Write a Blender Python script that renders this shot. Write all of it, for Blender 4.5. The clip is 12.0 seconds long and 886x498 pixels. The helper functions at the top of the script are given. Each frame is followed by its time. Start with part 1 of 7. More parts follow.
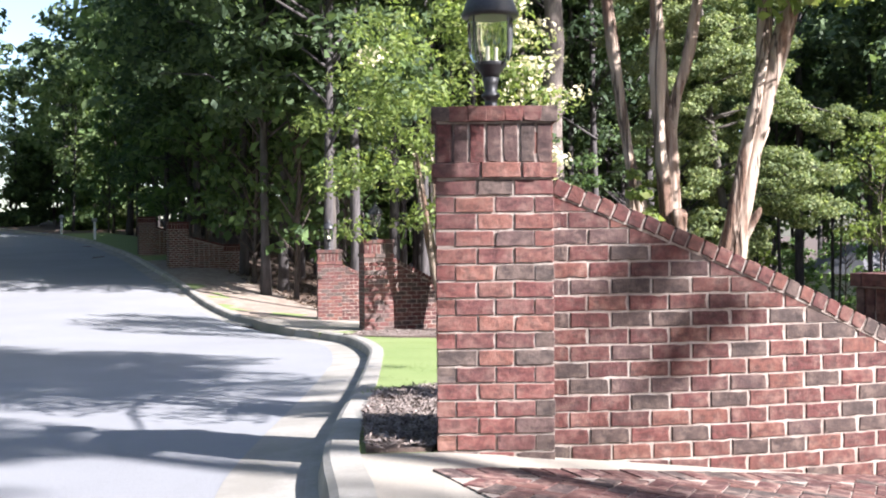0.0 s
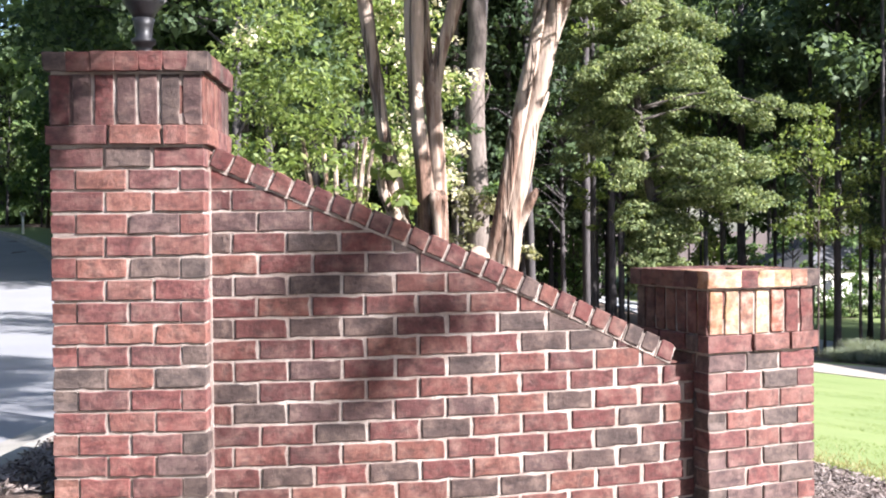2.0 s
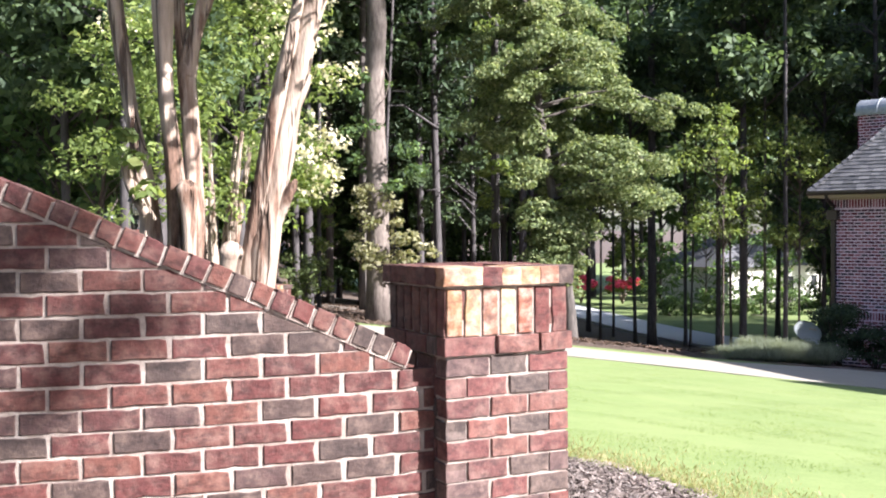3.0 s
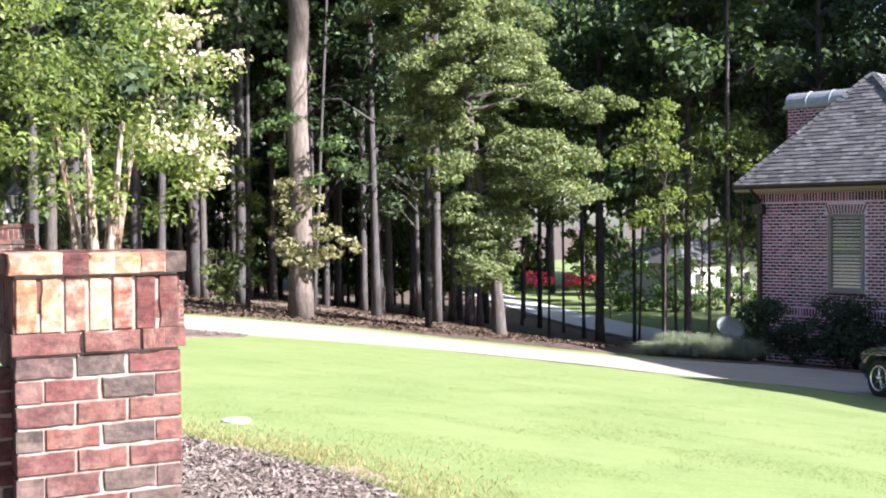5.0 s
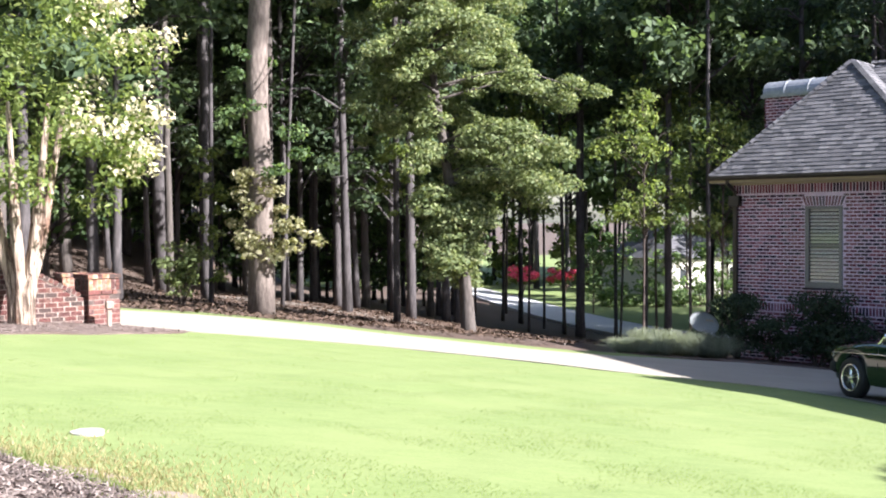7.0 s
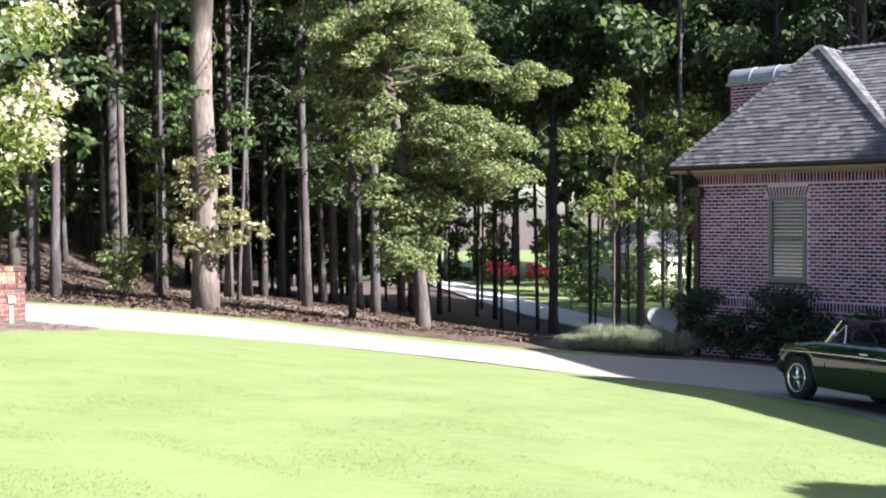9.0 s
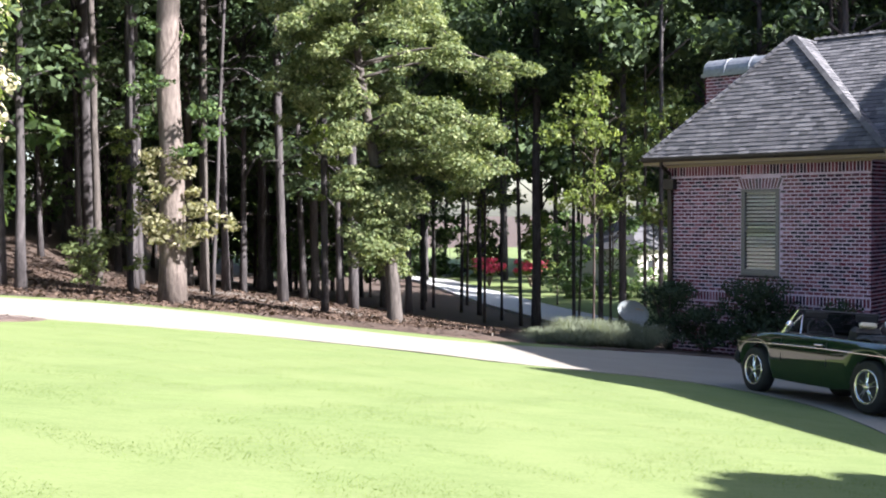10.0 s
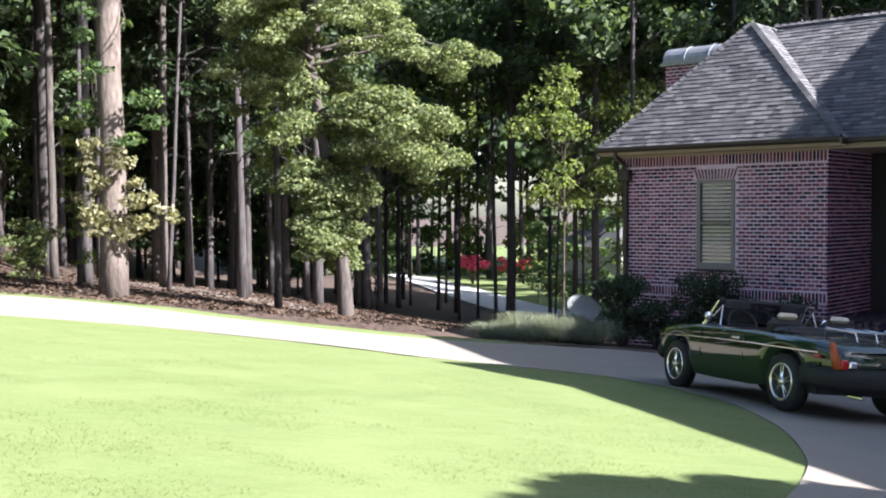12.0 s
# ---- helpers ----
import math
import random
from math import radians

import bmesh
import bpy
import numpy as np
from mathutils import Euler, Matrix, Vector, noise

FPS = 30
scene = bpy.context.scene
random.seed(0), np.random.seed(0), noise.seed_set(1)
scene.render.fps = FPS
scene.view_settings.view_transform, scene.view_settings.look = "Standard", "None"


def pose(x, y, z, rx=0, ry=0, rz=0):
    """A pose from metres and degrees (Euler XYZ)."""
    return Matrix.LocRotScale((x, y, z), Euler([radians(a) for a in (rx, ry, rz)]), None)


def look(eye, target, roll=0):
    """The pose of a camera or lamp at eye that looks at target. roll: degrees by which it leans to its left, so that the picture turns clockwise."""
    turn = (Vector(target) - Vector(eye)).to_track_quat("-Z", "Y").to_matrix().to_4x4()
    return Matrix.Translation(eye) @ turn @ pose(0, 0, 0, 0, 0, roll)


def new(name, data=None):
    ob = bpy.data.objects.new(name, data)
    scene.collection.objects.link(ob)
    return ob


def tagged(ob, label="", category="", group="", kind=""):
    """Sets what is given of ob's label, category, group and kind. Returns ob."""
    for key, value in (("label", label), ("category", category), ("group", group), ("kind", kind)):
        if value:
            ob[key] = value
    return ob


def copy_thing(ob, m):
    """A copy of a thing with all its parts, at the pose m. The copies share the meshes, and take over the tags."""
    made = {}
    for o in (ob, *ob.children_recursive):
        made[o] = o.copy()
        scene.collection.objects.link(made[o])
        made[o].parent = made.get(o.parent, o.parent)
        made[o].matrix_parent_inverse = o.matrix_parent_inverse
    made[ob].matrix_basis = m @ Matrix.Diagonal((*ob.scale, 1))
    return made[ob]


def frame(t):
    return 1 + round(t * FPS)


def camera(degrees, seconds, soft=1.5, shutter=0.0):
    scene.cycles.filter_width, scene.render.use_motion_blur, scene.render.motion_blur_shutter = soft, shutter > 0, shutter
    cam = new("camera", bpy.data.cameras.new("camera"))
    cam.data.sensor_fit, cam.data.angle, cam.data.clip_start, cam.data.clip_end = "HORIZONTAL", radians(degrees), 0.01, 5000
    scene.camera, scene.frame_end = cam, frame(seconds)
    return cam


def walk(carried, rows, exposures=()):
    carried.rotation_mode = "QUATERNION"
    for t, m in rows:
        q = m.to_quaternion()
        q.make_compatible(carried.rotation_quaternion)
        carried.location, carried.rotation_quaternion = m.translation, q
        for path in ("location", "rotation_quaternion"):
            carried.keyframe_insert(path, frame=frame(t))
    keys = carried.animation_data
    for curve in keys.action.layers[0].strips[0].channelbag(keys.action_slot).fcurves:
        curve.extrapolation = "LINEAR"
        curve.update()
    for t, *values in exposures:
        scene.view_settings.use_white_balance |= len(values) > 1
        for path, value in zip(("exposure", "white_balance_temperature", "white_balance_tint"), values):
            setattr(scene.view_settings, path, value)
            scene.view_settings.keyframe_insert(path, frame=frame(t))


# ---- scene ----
cam = camera(45.2, 12.0, 2.0)
METRES, EYE, TILT, LEAN, TURN = 9.04, 1.03, 0.0, 0.0, 0.0
ROWS = [
    (0.0, 0.0, 0.0, 0.0, -0.01, -0.71, 0.52),
    (0.5, 0.0214, 0.0367, -0.0028, -1.3, -0.79, 0.48),
    (1.0, 0.0547, 0.0706, -0.0048, -1.45, -0.86, 0.48),
    (1.5, 0.0972, 0.1015, -0.0058, -1.8, -0.93, 0.49),
    (2.0, 0.1418, 0.1265, -0.0057, -2.05, -0.99, 0.52),
    (2.5, 0.1876, 0.1469, -0.0073, -3.31, -1.04, 0.48),
    (3.0, 0.2347, 0.1627, -0.0088, -5.94, -1.11, 0.43),
    (3.5, 0.2813, 0.1729, -0.0099, -6.89, -1.14, 0.43),
    (5.5, 0.4168, 0.221, -0.0194, -7.57, -1.34, 0.5),
    (6.0, 0.4394, 0.2448, -0.0225, -7.71, -1.39, 0.49),
    (6.5, 0.4595, 0.2751, -0.0249, -7.84, -1.46, 0.46),
    (7.0, 0.4791, 0.3075, -0.0267, -7.98, -1.54, 0.43),
    (9.0, 0.6056, 0.4154, -0.0383, -8.55, -1.79, 0.37),
    (9.5, 0.6412, 0.4301, -0.046, -8.72, -1.86, 0.35),
    (10.0, 0.6778, 0.4451, -0.0542, -8.88, -1.92, 0.31),
    (10.5, 0.7154, 0.4639, -0.059, -8.92, -1.94, 0.3),
    (11.0, 0.7523, 0.4803, -0.0649, -8.98, -1.95, 0.29),
    (11.5, 0.7873, 0.4965, -0.0699, -9.03, -1.95, 0.26),
    (12.0, 0.8198, 0.5134, -0.0757, -9.09, -1.95, 0.23),
]
walk(cam, [(t, pose(0, 0, EYE, TILT, LEAN, TURN) @ pose(METRES * x, METRES * y, METRES * z, 90 + pitch, roll, yaw)) for t, x, y, z, yaw, pitch, roll in ROWS],
     exposures=[(0.0, 2.3, 6150, 15), (12.0, 2.3, 6150, 15)])

# ---------------------------------------------------------------- light
SUN_AZ = Vector((0.84, -0.545, 0)).normalized()      # towards the sun, on the plan
SUN_EL = radians(36)
sun_data = bpy.data.lights.new("sun", "SUN")
sun_data.energy, sun_data.angle, sun_data.color = 4.9, radians(0.53), (1.0, 0.955, 0.885)
sun = new("sun", sun_data)
to_sun = Vector((SUN_AZ.x * math.cos(SUN_EL), SUN_AZ.y * math.cos(SUN_EL), math.sin(SUN_EL)))
sun.matrix_world = look(to_sun * 60, (0, 0, 0))
world = bpy.data.worlds.new("sky")
scene.world = world
world.use_nodes = True
wn = world.node_tree.nodes
sky = wn.new("ShaderNodeTexSky")
sky.sky_type, sky.sun_disc = "NISHITA", False
sky.sun_elevation, sky.sun_rotation = SUN_EL, math.atan2(SUN_AZ.x, SUN_AZ.y)
sky.air_density, sky.dust_density = 1.0, 1.5
wn["Background"].inputs["Strength"].default_value = 0.065
world.node_tree.links.new(sky.outputs[0], wn["Background"].inputs["Color"])


# ---------------------------------------------------------------- materials
class Mat:
    """A small builder for node materials."""

    def __init__(self, name, rough=0.8, metal=0.0, spec=0.5):
        self.m = bpy.data.materials.new(name)
        self.m.use_nodes = True
        self.t = self.m.node_tree
        self.n, self.l = self.t.nodes, self.t.links
        self.b = self.n["Principled BSDF"]
        self.b.inputs["Roughness"].default_value = rough
        self.b.inputs["Metallic"].default_value = metal
        self.b.inputs["Specular IOR Level"].default_value = spec
        self.co = self.n.new("ShaderNodeTexCoord").outputs["Object"]

    def world_space(self):
        self.co = self.n.new("ShaderNodeNewGeometry").outputs["Position"]
        return self

    def noise(self, scale, detail=4.0, rough=0.6, stretch=None, shift=None):
        nd = self.n.new("ShaderNodeTexNoise")
        nd.inputs["Scale"].default_value, nd.inputs["Detail"].default_value = scale, detail
        nd.inputs["Roughness"].default_value = rough
        co = self.co
        if stretch:
            mp = self.n.new("ShaderNodeMapping")
            mp.inputs["Scale"].default_value = stretch
            self.l.new(co, mp.inputs["Vector"])
            co = mp.outputs["Vector"]
        if shift is not None:
            add = self.n.new("ShaderNodeVectorMath")
            self.l.new(co, add.inputs[0])
            self.l.new(shift, add.inputs[1])
            co = add.outputs[0]
        self.l.new(co, nd.inputs["Vector"])
        return nd.outputs["Fac"]

    def ramp(self, fac, *stops):
        r = self.n.new("ShaderNodeValToRGB")
        e = r.color_ramp.elements
        while len(e) < len(stops):
            e.new(0.5)
        for el, (p, c) in zip(e, stops):
            el.position = p
            el.color = (*c, 1) if len(c) == 3 else c
        self.l.new(fac, r.inputs["Fac"])
        return r.outputs["Color"]

    def mix(self, fac, a, b, mode="MIX"):
        x = self.n.new("ShaderNodeMix")
        x.data_type, x.blend_type = "RGBA", mode
        for sock, v in ((x.inputs[0], fac), (x.inputs[6], a), (x.inputs[7], b)):
            if isinstance(v, (int, float)):
                sock.default_value = v
            elif isinstance(v, tuple):
                sock.default_value = (*v, 1) if len(v) == 3 else v
            else:
                self.l.new(v, sock)
        return x.outputs[2]

    def island(self):
        return self.n.new("ShaderNodeNewGeometry").outputs["Random Per Island"]

    def rand(self):
        return self.n.new("ShaderNodeObjectInfo").outputs["Random"]

    def color(self, c):
        if isinstance(c, tuple):
            self.b.inputs["Base Color"].default_value = (*c, 1)
        else:
            self.l.new(c, self.b.inputs["Base Color"])
        return self

    def roughness(self, sock):
        self.l.new(sock, self.b.inputs["Roughness"])
        return self

    def bump(self, fac, strength=0.4, dist=0.01):
        bp = self.n.new("ShaderNodeBump")
        bp.inputs["Strength"].default_value, bp.inputs["Distance"].default_value = strength, dist
        self.l.new(fac, bp.inputs["Height"])
        self.l.new(bp.outputs["Normal"], self.b.inputs["Normal"])
        return self


def grain(name, dark, light, scale, rough=0.85, bump=0.4, dist=0.01, big=None, stretch=None, metal=0.0, spec=0.5, worldco=False):
    """A two-scale surface: fine grain between two colours, with broad stains over it."""
    m = Mat(name, rough, metal, spec)
    if worldco:
        m.world_space()
    f = m.noise(scale, 6, 0.65, stretch)
    c = m.ramp(f, (0.3, dark), (0.7, light))
    if big:
        g = m.noise(big[0], 4, 0.6)
        c = m.mix(m.ramp(g, (0.38, (0, 0, 0)), (0.62, (1, 1, 1))), c, m.mix(0.8, c, big[1]))
    m.color(c)
    m.bump(f, bump, dist)
    return m.m


def brick_mat(name, tones, scale=40, whiten=0.07):
    m = Mat(name, 0.82, spec=0.35)
    r = m.rand()
    n = len(tones)
    rr = m.n.new("ShaderNodeValToRGB")
    rr.color_ramp.interpolation = "CONSTANT"
    e = rr.color_ramp.elements
    while len(e) < n:
        e.new(0.5)
    for i, (el, c) in enumerate(zip(e, tones)):
        el.position, el.color = i / n, (*c, 1)
    m.l.new(r, rr.inputs["Fac"])
    shift = m.n.new("ShaderNodeVectorMath")
    shift.operation = "SCALE"
    comb = m.n.new("ShaderNodeCombineXYZ")
    m.l.new(r, comb.inputs[0])
    m.l.new(r, comb.inputs[2])
    m.l.new(comb.outputs[0], shift.inputs[0])
    shift.inputs["Scale"].default_value = 17.0
    f = m.noise(scale, 8, 0.7, None, shift.outputs[0])
    g = m.noise(11, 4, 0.6, None, shift.outputs[0])
    k = m.noise(16, 6, 0.7, (1, 1, 1.6), shift.outputs[0])
    c = m.mix(m.ramp(f, (0.25, (0, 0, 0)), (0.75, (1, 1, 1))), m.mix(1.0, rr.outputs[0], (0.5, 0.46, 0.46), "MULTIPLY"), m.mix(1.0, rr.outputs[0], (1.25, 1.2, 1.18), "MULTIPLY"))
    c = m.mix(m.ramp(g, (0.46, (0, 0, 0)), (0.8, (whiten * 4,) * 3)), c, (0.42, 0.30, 0.25))
    c = m.mix(m.ramp(k, (0.40, (0.75, 0.75, 0.75)), (0.52, (0, 0, 0))), c, m.mix(1.0, c, (0.42, 0.42, 0.46), "MULTIPLY"))
    m.color(c)
    m.bump(m.mix(0.5, f, k), 0.9, 0.010)
    return m.m


def joined_brick(name, tones):
    """Bricks of one joined mesh, each island with a tone of its own."""
    m = Mat(name, 0.85, spec=0.3)
    rr = m.n.new("ShaderNodeValToRGB")
    rr.color_ramp.interpolation = "CONSTANT"
    e = rr.color_ramp.elements
    while len(e) < len(tones):
        e.new(0.5)
    for i, (el, c) in enumerate(zip(e, tones)):
        el.position, el.color = i / len(tones), (*c, 1)
    m.l.new(m.island(), rr.inputs["Fac"])
    f = m.noise(30, 5, 0.7)
    m.color(m.mix(m.ramp(f, (0.3, (0, 0, 0)), (0.7, (1, 1, 1))), m.mix(1.0, rr.outputs[0], (0.7, 0.68, 0.68), "MULTIPLY"), rr.outputs[0]))
    m.bump(f, 0.4, 0.006)
    return m.m


BRICK_TONES = [(0.111, 0.0312, 0.0275), (0.0876, 0.0248, 0.0237), (0.114, 0.0381, 0.0314), (0.0564, 0.036, 0.0329), (0.0989, 0.0272, 0.0257), (0.132, 0.0486, 0.0369), (0.0784, 0.0244, 0.0237), (0.0645, 0.039, 0.0349), (0.108, 0.0394, 0.0324), (0.0729, 0.0381, 0.0369), (0.097, 0.0307, 0.0279)]
HOUSE = [(0.206, 0.051, 0.0834), (0.119, 0.0353, 0.0711), (0.268, 0.0735, 0.108), (0.0535, 0.0294, 0.0589), (0.18, 0.047, 0.0785), (0.454, 0.206, 0.277), (0.0721, 0.0314, 0.0639), (0.226, 0.0588, 0.0957), (0.0351, 0.0245, 0.0516), (0.155, 0.049, 0.0884), (0.319, 0.108, 0.153)]
RED = [(0.86 * r, 0.86 * g + 0.003, 0.86 * b + 0.003) for r, g, b in BRICK_TONES]
# The wall's brick tones, raised about 1.4 times for pillars and piers.
M_PILLAR = brick_mat("lighter_pillar_brick", [(r * 1.42 + 0.008, g * 1.45 + 0.010, b * 1.42 + 0.010) for r, g, b in RED], 40, 0.07)
# Stained pale brick; the sun patch on the pier's front is coloured in too.
M_STAINED_LIT = brick_mat("stained_sunlit_brick", [(0.284, 0.184, 0.1), (0.209, 0.0816, 0.0527), (0.374, 0.286, 0.179), (0.254, 0.136, 0.0738), (0.224, 0.116, 0.0794), (0.329, 0.225, 0.122)], 22, 0.3)
M_BRICK = brick_mat("red_clay_brick", RED)
M_BRICK_FAR = joined_brick("red_clay_brick_far", RED)
M_HOUSE = brick_mat("tumbled_house_brick", HOUSE, 30, 0.2)
M_HOUSE_J = joined_brick("tumbled_house_brick_joined", HOUSE)
M_MORTAR = grain("mortar", (0.238, 0.199, 0.177), (0.362, 0.32, 0.291), 38, 0.95, 0.8, 0.010, (9.0, (0.187, 0.138, 0.118)))
M_MORTAR_H = grain("house_mortar", (0.80, 0.65, 0.78), (0.90, 0.76, 0.88), 60, 0.95, 0.4, 0.006, (2.0, (0.70, 0.55, 0.68)))
M_CONC = grain("pale_concrete", (0.206, 0.185, 0.155), (0.286, 0.262, 0.225), 55, 0.9, 0.35, 0.004, (0.9, (0.219, 0.194, 0.167)), worldco=True)
M_KERB = grain("kerb_concrete", (0.202, 0.192, 0.174), (0.307, 0.289, 0.269), 45, 0.9, 0.5, 0.005, (1.6, (0.161, 0.15, 0.133)), worldco=True)
M_ASPH = grain("worn_asphalt", (0.12, 0.122, 0.135), (0.201, 0.205, 0.221), 90, 0.88, 0.6, 0.006, (0.35, (0.184, 0.188, 0.203)), worldco=True)
# Paler than the road: sunlight on the far street is put into this colour.
M_STREET = grain("sunlit_street_asphalt", (0.34, 0.34, 0.345), (0.46, 0.46, 0.465), 20, 0.9, 0.3, 0.006, worldco=True)
M_STRAW = grain("pine_straw_floor", (0.0308, 0.019, 0.0144), (0.108, 0.0694, 0.0514), 9, 0.95, 0.8, 0.03, (0.25, (0.0617, 0.0437, 0.035)), worldco=True)
M_MULCH = grain("shredded_mulch", (0.0425, 0.0306, 0.0281), (0.204, 0.149, 0.132), 38, 0.95, 1.0, 0.03, (1.2, (0.085, 0.0553, 0.0467)), worldco=True)
M_CHIP = Mat("mulch_chip", 0.9)
M_CHIP.color(M_CHIP.ramp(M_CHIP.island(), (0.0, (0.0528, 0.038, 0.0338)), (0.5, (0.137, 0.106, 0.095)), (1.0, (0.248, 0.211, 0.195))))
M_CHIP = M_CHIP.m


def grass_ground():
    m = Mat("lawn_turf", 0.9, spec=0.2).world_space()
    f = m.noise(35, 6, 0.7)
    g = m.noise(0.8, 4, 0.6)
    c = m.ramp(f, (0.3, (0.114, 0.152, 0.055)), (0.7, (0.155, 0.197, 0.077)))
    tuft = m.noise(3.2, 4, 0.55, (1, 2.6, 1))
    c = m.mix(m.ramp(tuft, (0.34, (0.3, 0.3, 0.3)), (0.56, (0, 0, 0))), c, m.mix(1.0, c, (0.68, 0.74, 0.62), "MULTIPLY"))
    c = m.mix(m.ramp(g, (0.4, (0, 0, 0)), (0.66, (0.34, 0.34, 0.34))), c, (0.186, 0.215, 0.093))
    m.color(c)
    m.bump(m.noise(7, 3, 0.5, (1, 2, 1)), 0.1, 0.03)
    return m.m


M_TURF = grass_ground()


def leaf_mat(name, a, b, c=None, trans=0.45, rough=0.5):
    m = Mat(name, rough, spec=0.22)
    stops = [(0.0, a), (0.75, b)] + ([(1.0, c)] if c else [])
    col = m.ramp(m.island(), *stops)
    m.color(col)
    tr = m.n.new("ShaderNodeBsdfTranslucent")
    m.l.new(m.mix(1.0, col, (1.42, 1.45, 0.85), "MULTIPLY"), tr.inputs["Color"])
    mx = m.n.new("ShaderNodeMixShader")
    mx.inputs[0].default_value = trans
    m.l.new(m.b.outputs[0], mx.inputs[1])
    m.l.new(tr.outputs[0], mx.inputs[2])
    m.l.new(mx.outputs[0], m.n["Material Output"].inputs["Surface"])
    return m.m


L_OAK = leaf_mat("hardwood_leaf", (0.045, 0.08, 0.034), (0.10, 0.155, 0.06), (0.17, 0.24, 0.095), 0.42, 0.6)
# Paler copy of the hardwood leaf: sunlight on the crowns is in the colour.
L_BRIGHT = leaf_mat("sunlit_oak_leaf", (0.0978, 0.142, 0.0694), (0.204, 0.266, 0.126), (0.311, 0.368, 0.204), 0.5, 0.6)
L_BROAD = leaf_mat("broad_tree_leaf", (0.0776, 0.109, 0.0513), (0.176, 0.213, 0.094), (0.31, 0.331, 0.171), 0.36, 0.6)
# Darker copy: the shade inside the woods is in the colour.
L_DARK = leaf_mat("shaded_woodland_leaf", (0.0384, 0.0624, 0.036), (0.0864, 0.126, 0.0624), (0.15, 0.21, 0.102), 0.4, 0.6)
L_MYRTLE = leaf_mat("crape_myrtle_leaf", (0.0859, 0.121, 0.0386), (0.171, 0.223, 0.0706), (0.283, 0.316, 0.125), 0.5)
L_PINE = leaf_mat("pine_needle", (0.018, 0.033, 0.018), (0.038, 0.062, 0.03), (0.06, 0.09, 0.04), 0.22)
L_DRY = leaf_mat("drying_vine_leaf", (0.145, 0.152, 0.0726), (0.277, 0.264, 0.165), (0.383, 0.356, 0.251))
L_CEDAR = leaf_mat("cedar_spray", (0.0648, 0.09, 0.036), (0.144, 0.18, 0.072), (0.223, 0.245, 0.108), 0.4)
L_SHRUB = leaf_mat("dark_shrub_leaf", (0.018, 0.032, 0.02), (0.042, 0.064, 0.037), (0.075, 0.10, 0.056), 0.2, 0.75)
L_WHITE = leaf_mat("white_blossom", (0.41, 0.377, 0.275), (0.53, 0.491, 0.371), (0.563, 0.522, 0.414), 0.35)
L_PINK = leaf_mat("crimson_blossom", (0.51, 0.0648, 0.117), (0.705, 0.108, 0.187), (0.802, 0.194, 0.293), 0.3)
L_STRAWGRASS = leaf_mat("dry_lawn_blade", (0.211, 0.19, 0.0884), (0.286, 0.252, 0.136), (0.326, 0.292, 0.184), 0.4, 0.6)
L_TALLGRASS = leaf_mat("fountain_grass_blade", (0.0963, 0.116, 0.0807), (0.171, 0.193, 0.139), (0.278, 0.292, 0.215), 0.3, 0.8)
L_LAWN = leaf_mat("lawn_blade", (0.116, 0.163, 0.0533), (0.152, 0.203, 0.072), (0.195, 0.233, 0.1), 0.6, 0.7)


def bark(name, dark, light, stretch, scale=9, bump=0.8, dist=0.03):
    m = Mat(name, 0.9, spec=0.25)
    f = m.noise(scale, 8, 0.65, stretch)
    g = m.noise(1.1, 3, 0.5, None, None)
    c = m.ramp(f, (0.32, dark), (0.68, light))
    m.color(m.mix(m.ramp(g, (0.4, (0, 0, 0)), (0.65, (0.6, 0.6, 0.6))), c, tuple(0.55 * v for v in light)))
    m.bump(f, bump, dist)
    return m.m


B_PINE = bark("pine_bark", (0.0255, 0.0232, 0.0249), (0.102, 0.0913, 0.0929), (1, 1, 0.22))
B_OAK = bark("grey_bark", (0.0367, 0.0323, 0.0303), (0.127, 0.11, 0.101), (1, 1, 0.2), 12)
def peeling_bark():
    """Smooth pale wood with brown strips of bark still hanging on it."""
    m = Mat("peeling_myrtle_bark", 0.75, spec=0.3)
    f = m.noise(22, 7, 0.65, (1, 1, 0.12))
    g = m.noise(6.5, 5, 0.6, (1, 1, 0.16))
    h = m.noise(60, 5, 0.7, (1, 1, 0.3))
    c = m.ramp(f, (0.28, (0.17, 0.115, 0.085)), (0.62, (0.39, 0.315, 0.26)))
    strip = m.ramp(g, (0.42, (1, 1, 1)), (0.48, (0, 0, 0)))
    c = m.mix(strip, c, m.ramp(h, (0.35, (0.075, 0.042, 0.03)), (0.7, (0.22, 0.135, 0.097))))
    crack = m.ramp(m.noise(11, 3, 0.5, (1, 1, 0.06)), (0.465, (0, 0, 0)), (0.492, (1, 1, 1)), (0.508, (1, 1, 1)), (0.535, (0, 0, 0)))
    c = m.mix(m.mix(1.0, crack, (0.8, 0.8, 0.8), "MULTIPLY"), c, (0.045, 0.028, 0.02))
    m.color(c)
    m.bump(m.mix(crack, m.mix(0.5, f, g), (0.0, 0.0, 0.0)), 1.0, 0.035)
    return m.m


B_MYRTLE = peeling_bark()
# Pale plated bark, lightened further for the sun on the big trunk.
B_BIG = bark("pale_sunlit_plated_bark", (0.0721, 0.0561, 0.0494), (0.207, 0.173, 0.155), (1, 1, 0.3), 10, 1.0, 0.04)
B_DARK = bark("shaded_bark", (0.035, 0.028, 0.025), (0.12, 0.095, 0.085), (1, 1, 0.25))


# ---------------------------------------------------------------- builders
def mesh_ob(name, me, mat, parent=None, label=""):
    ob = new(name, me)
    if mat and not me.materials:
        me.materials.append(mat)
    if parent:
        ob.parent = parent
    if label:
        tagged(ob, label)
    return ob


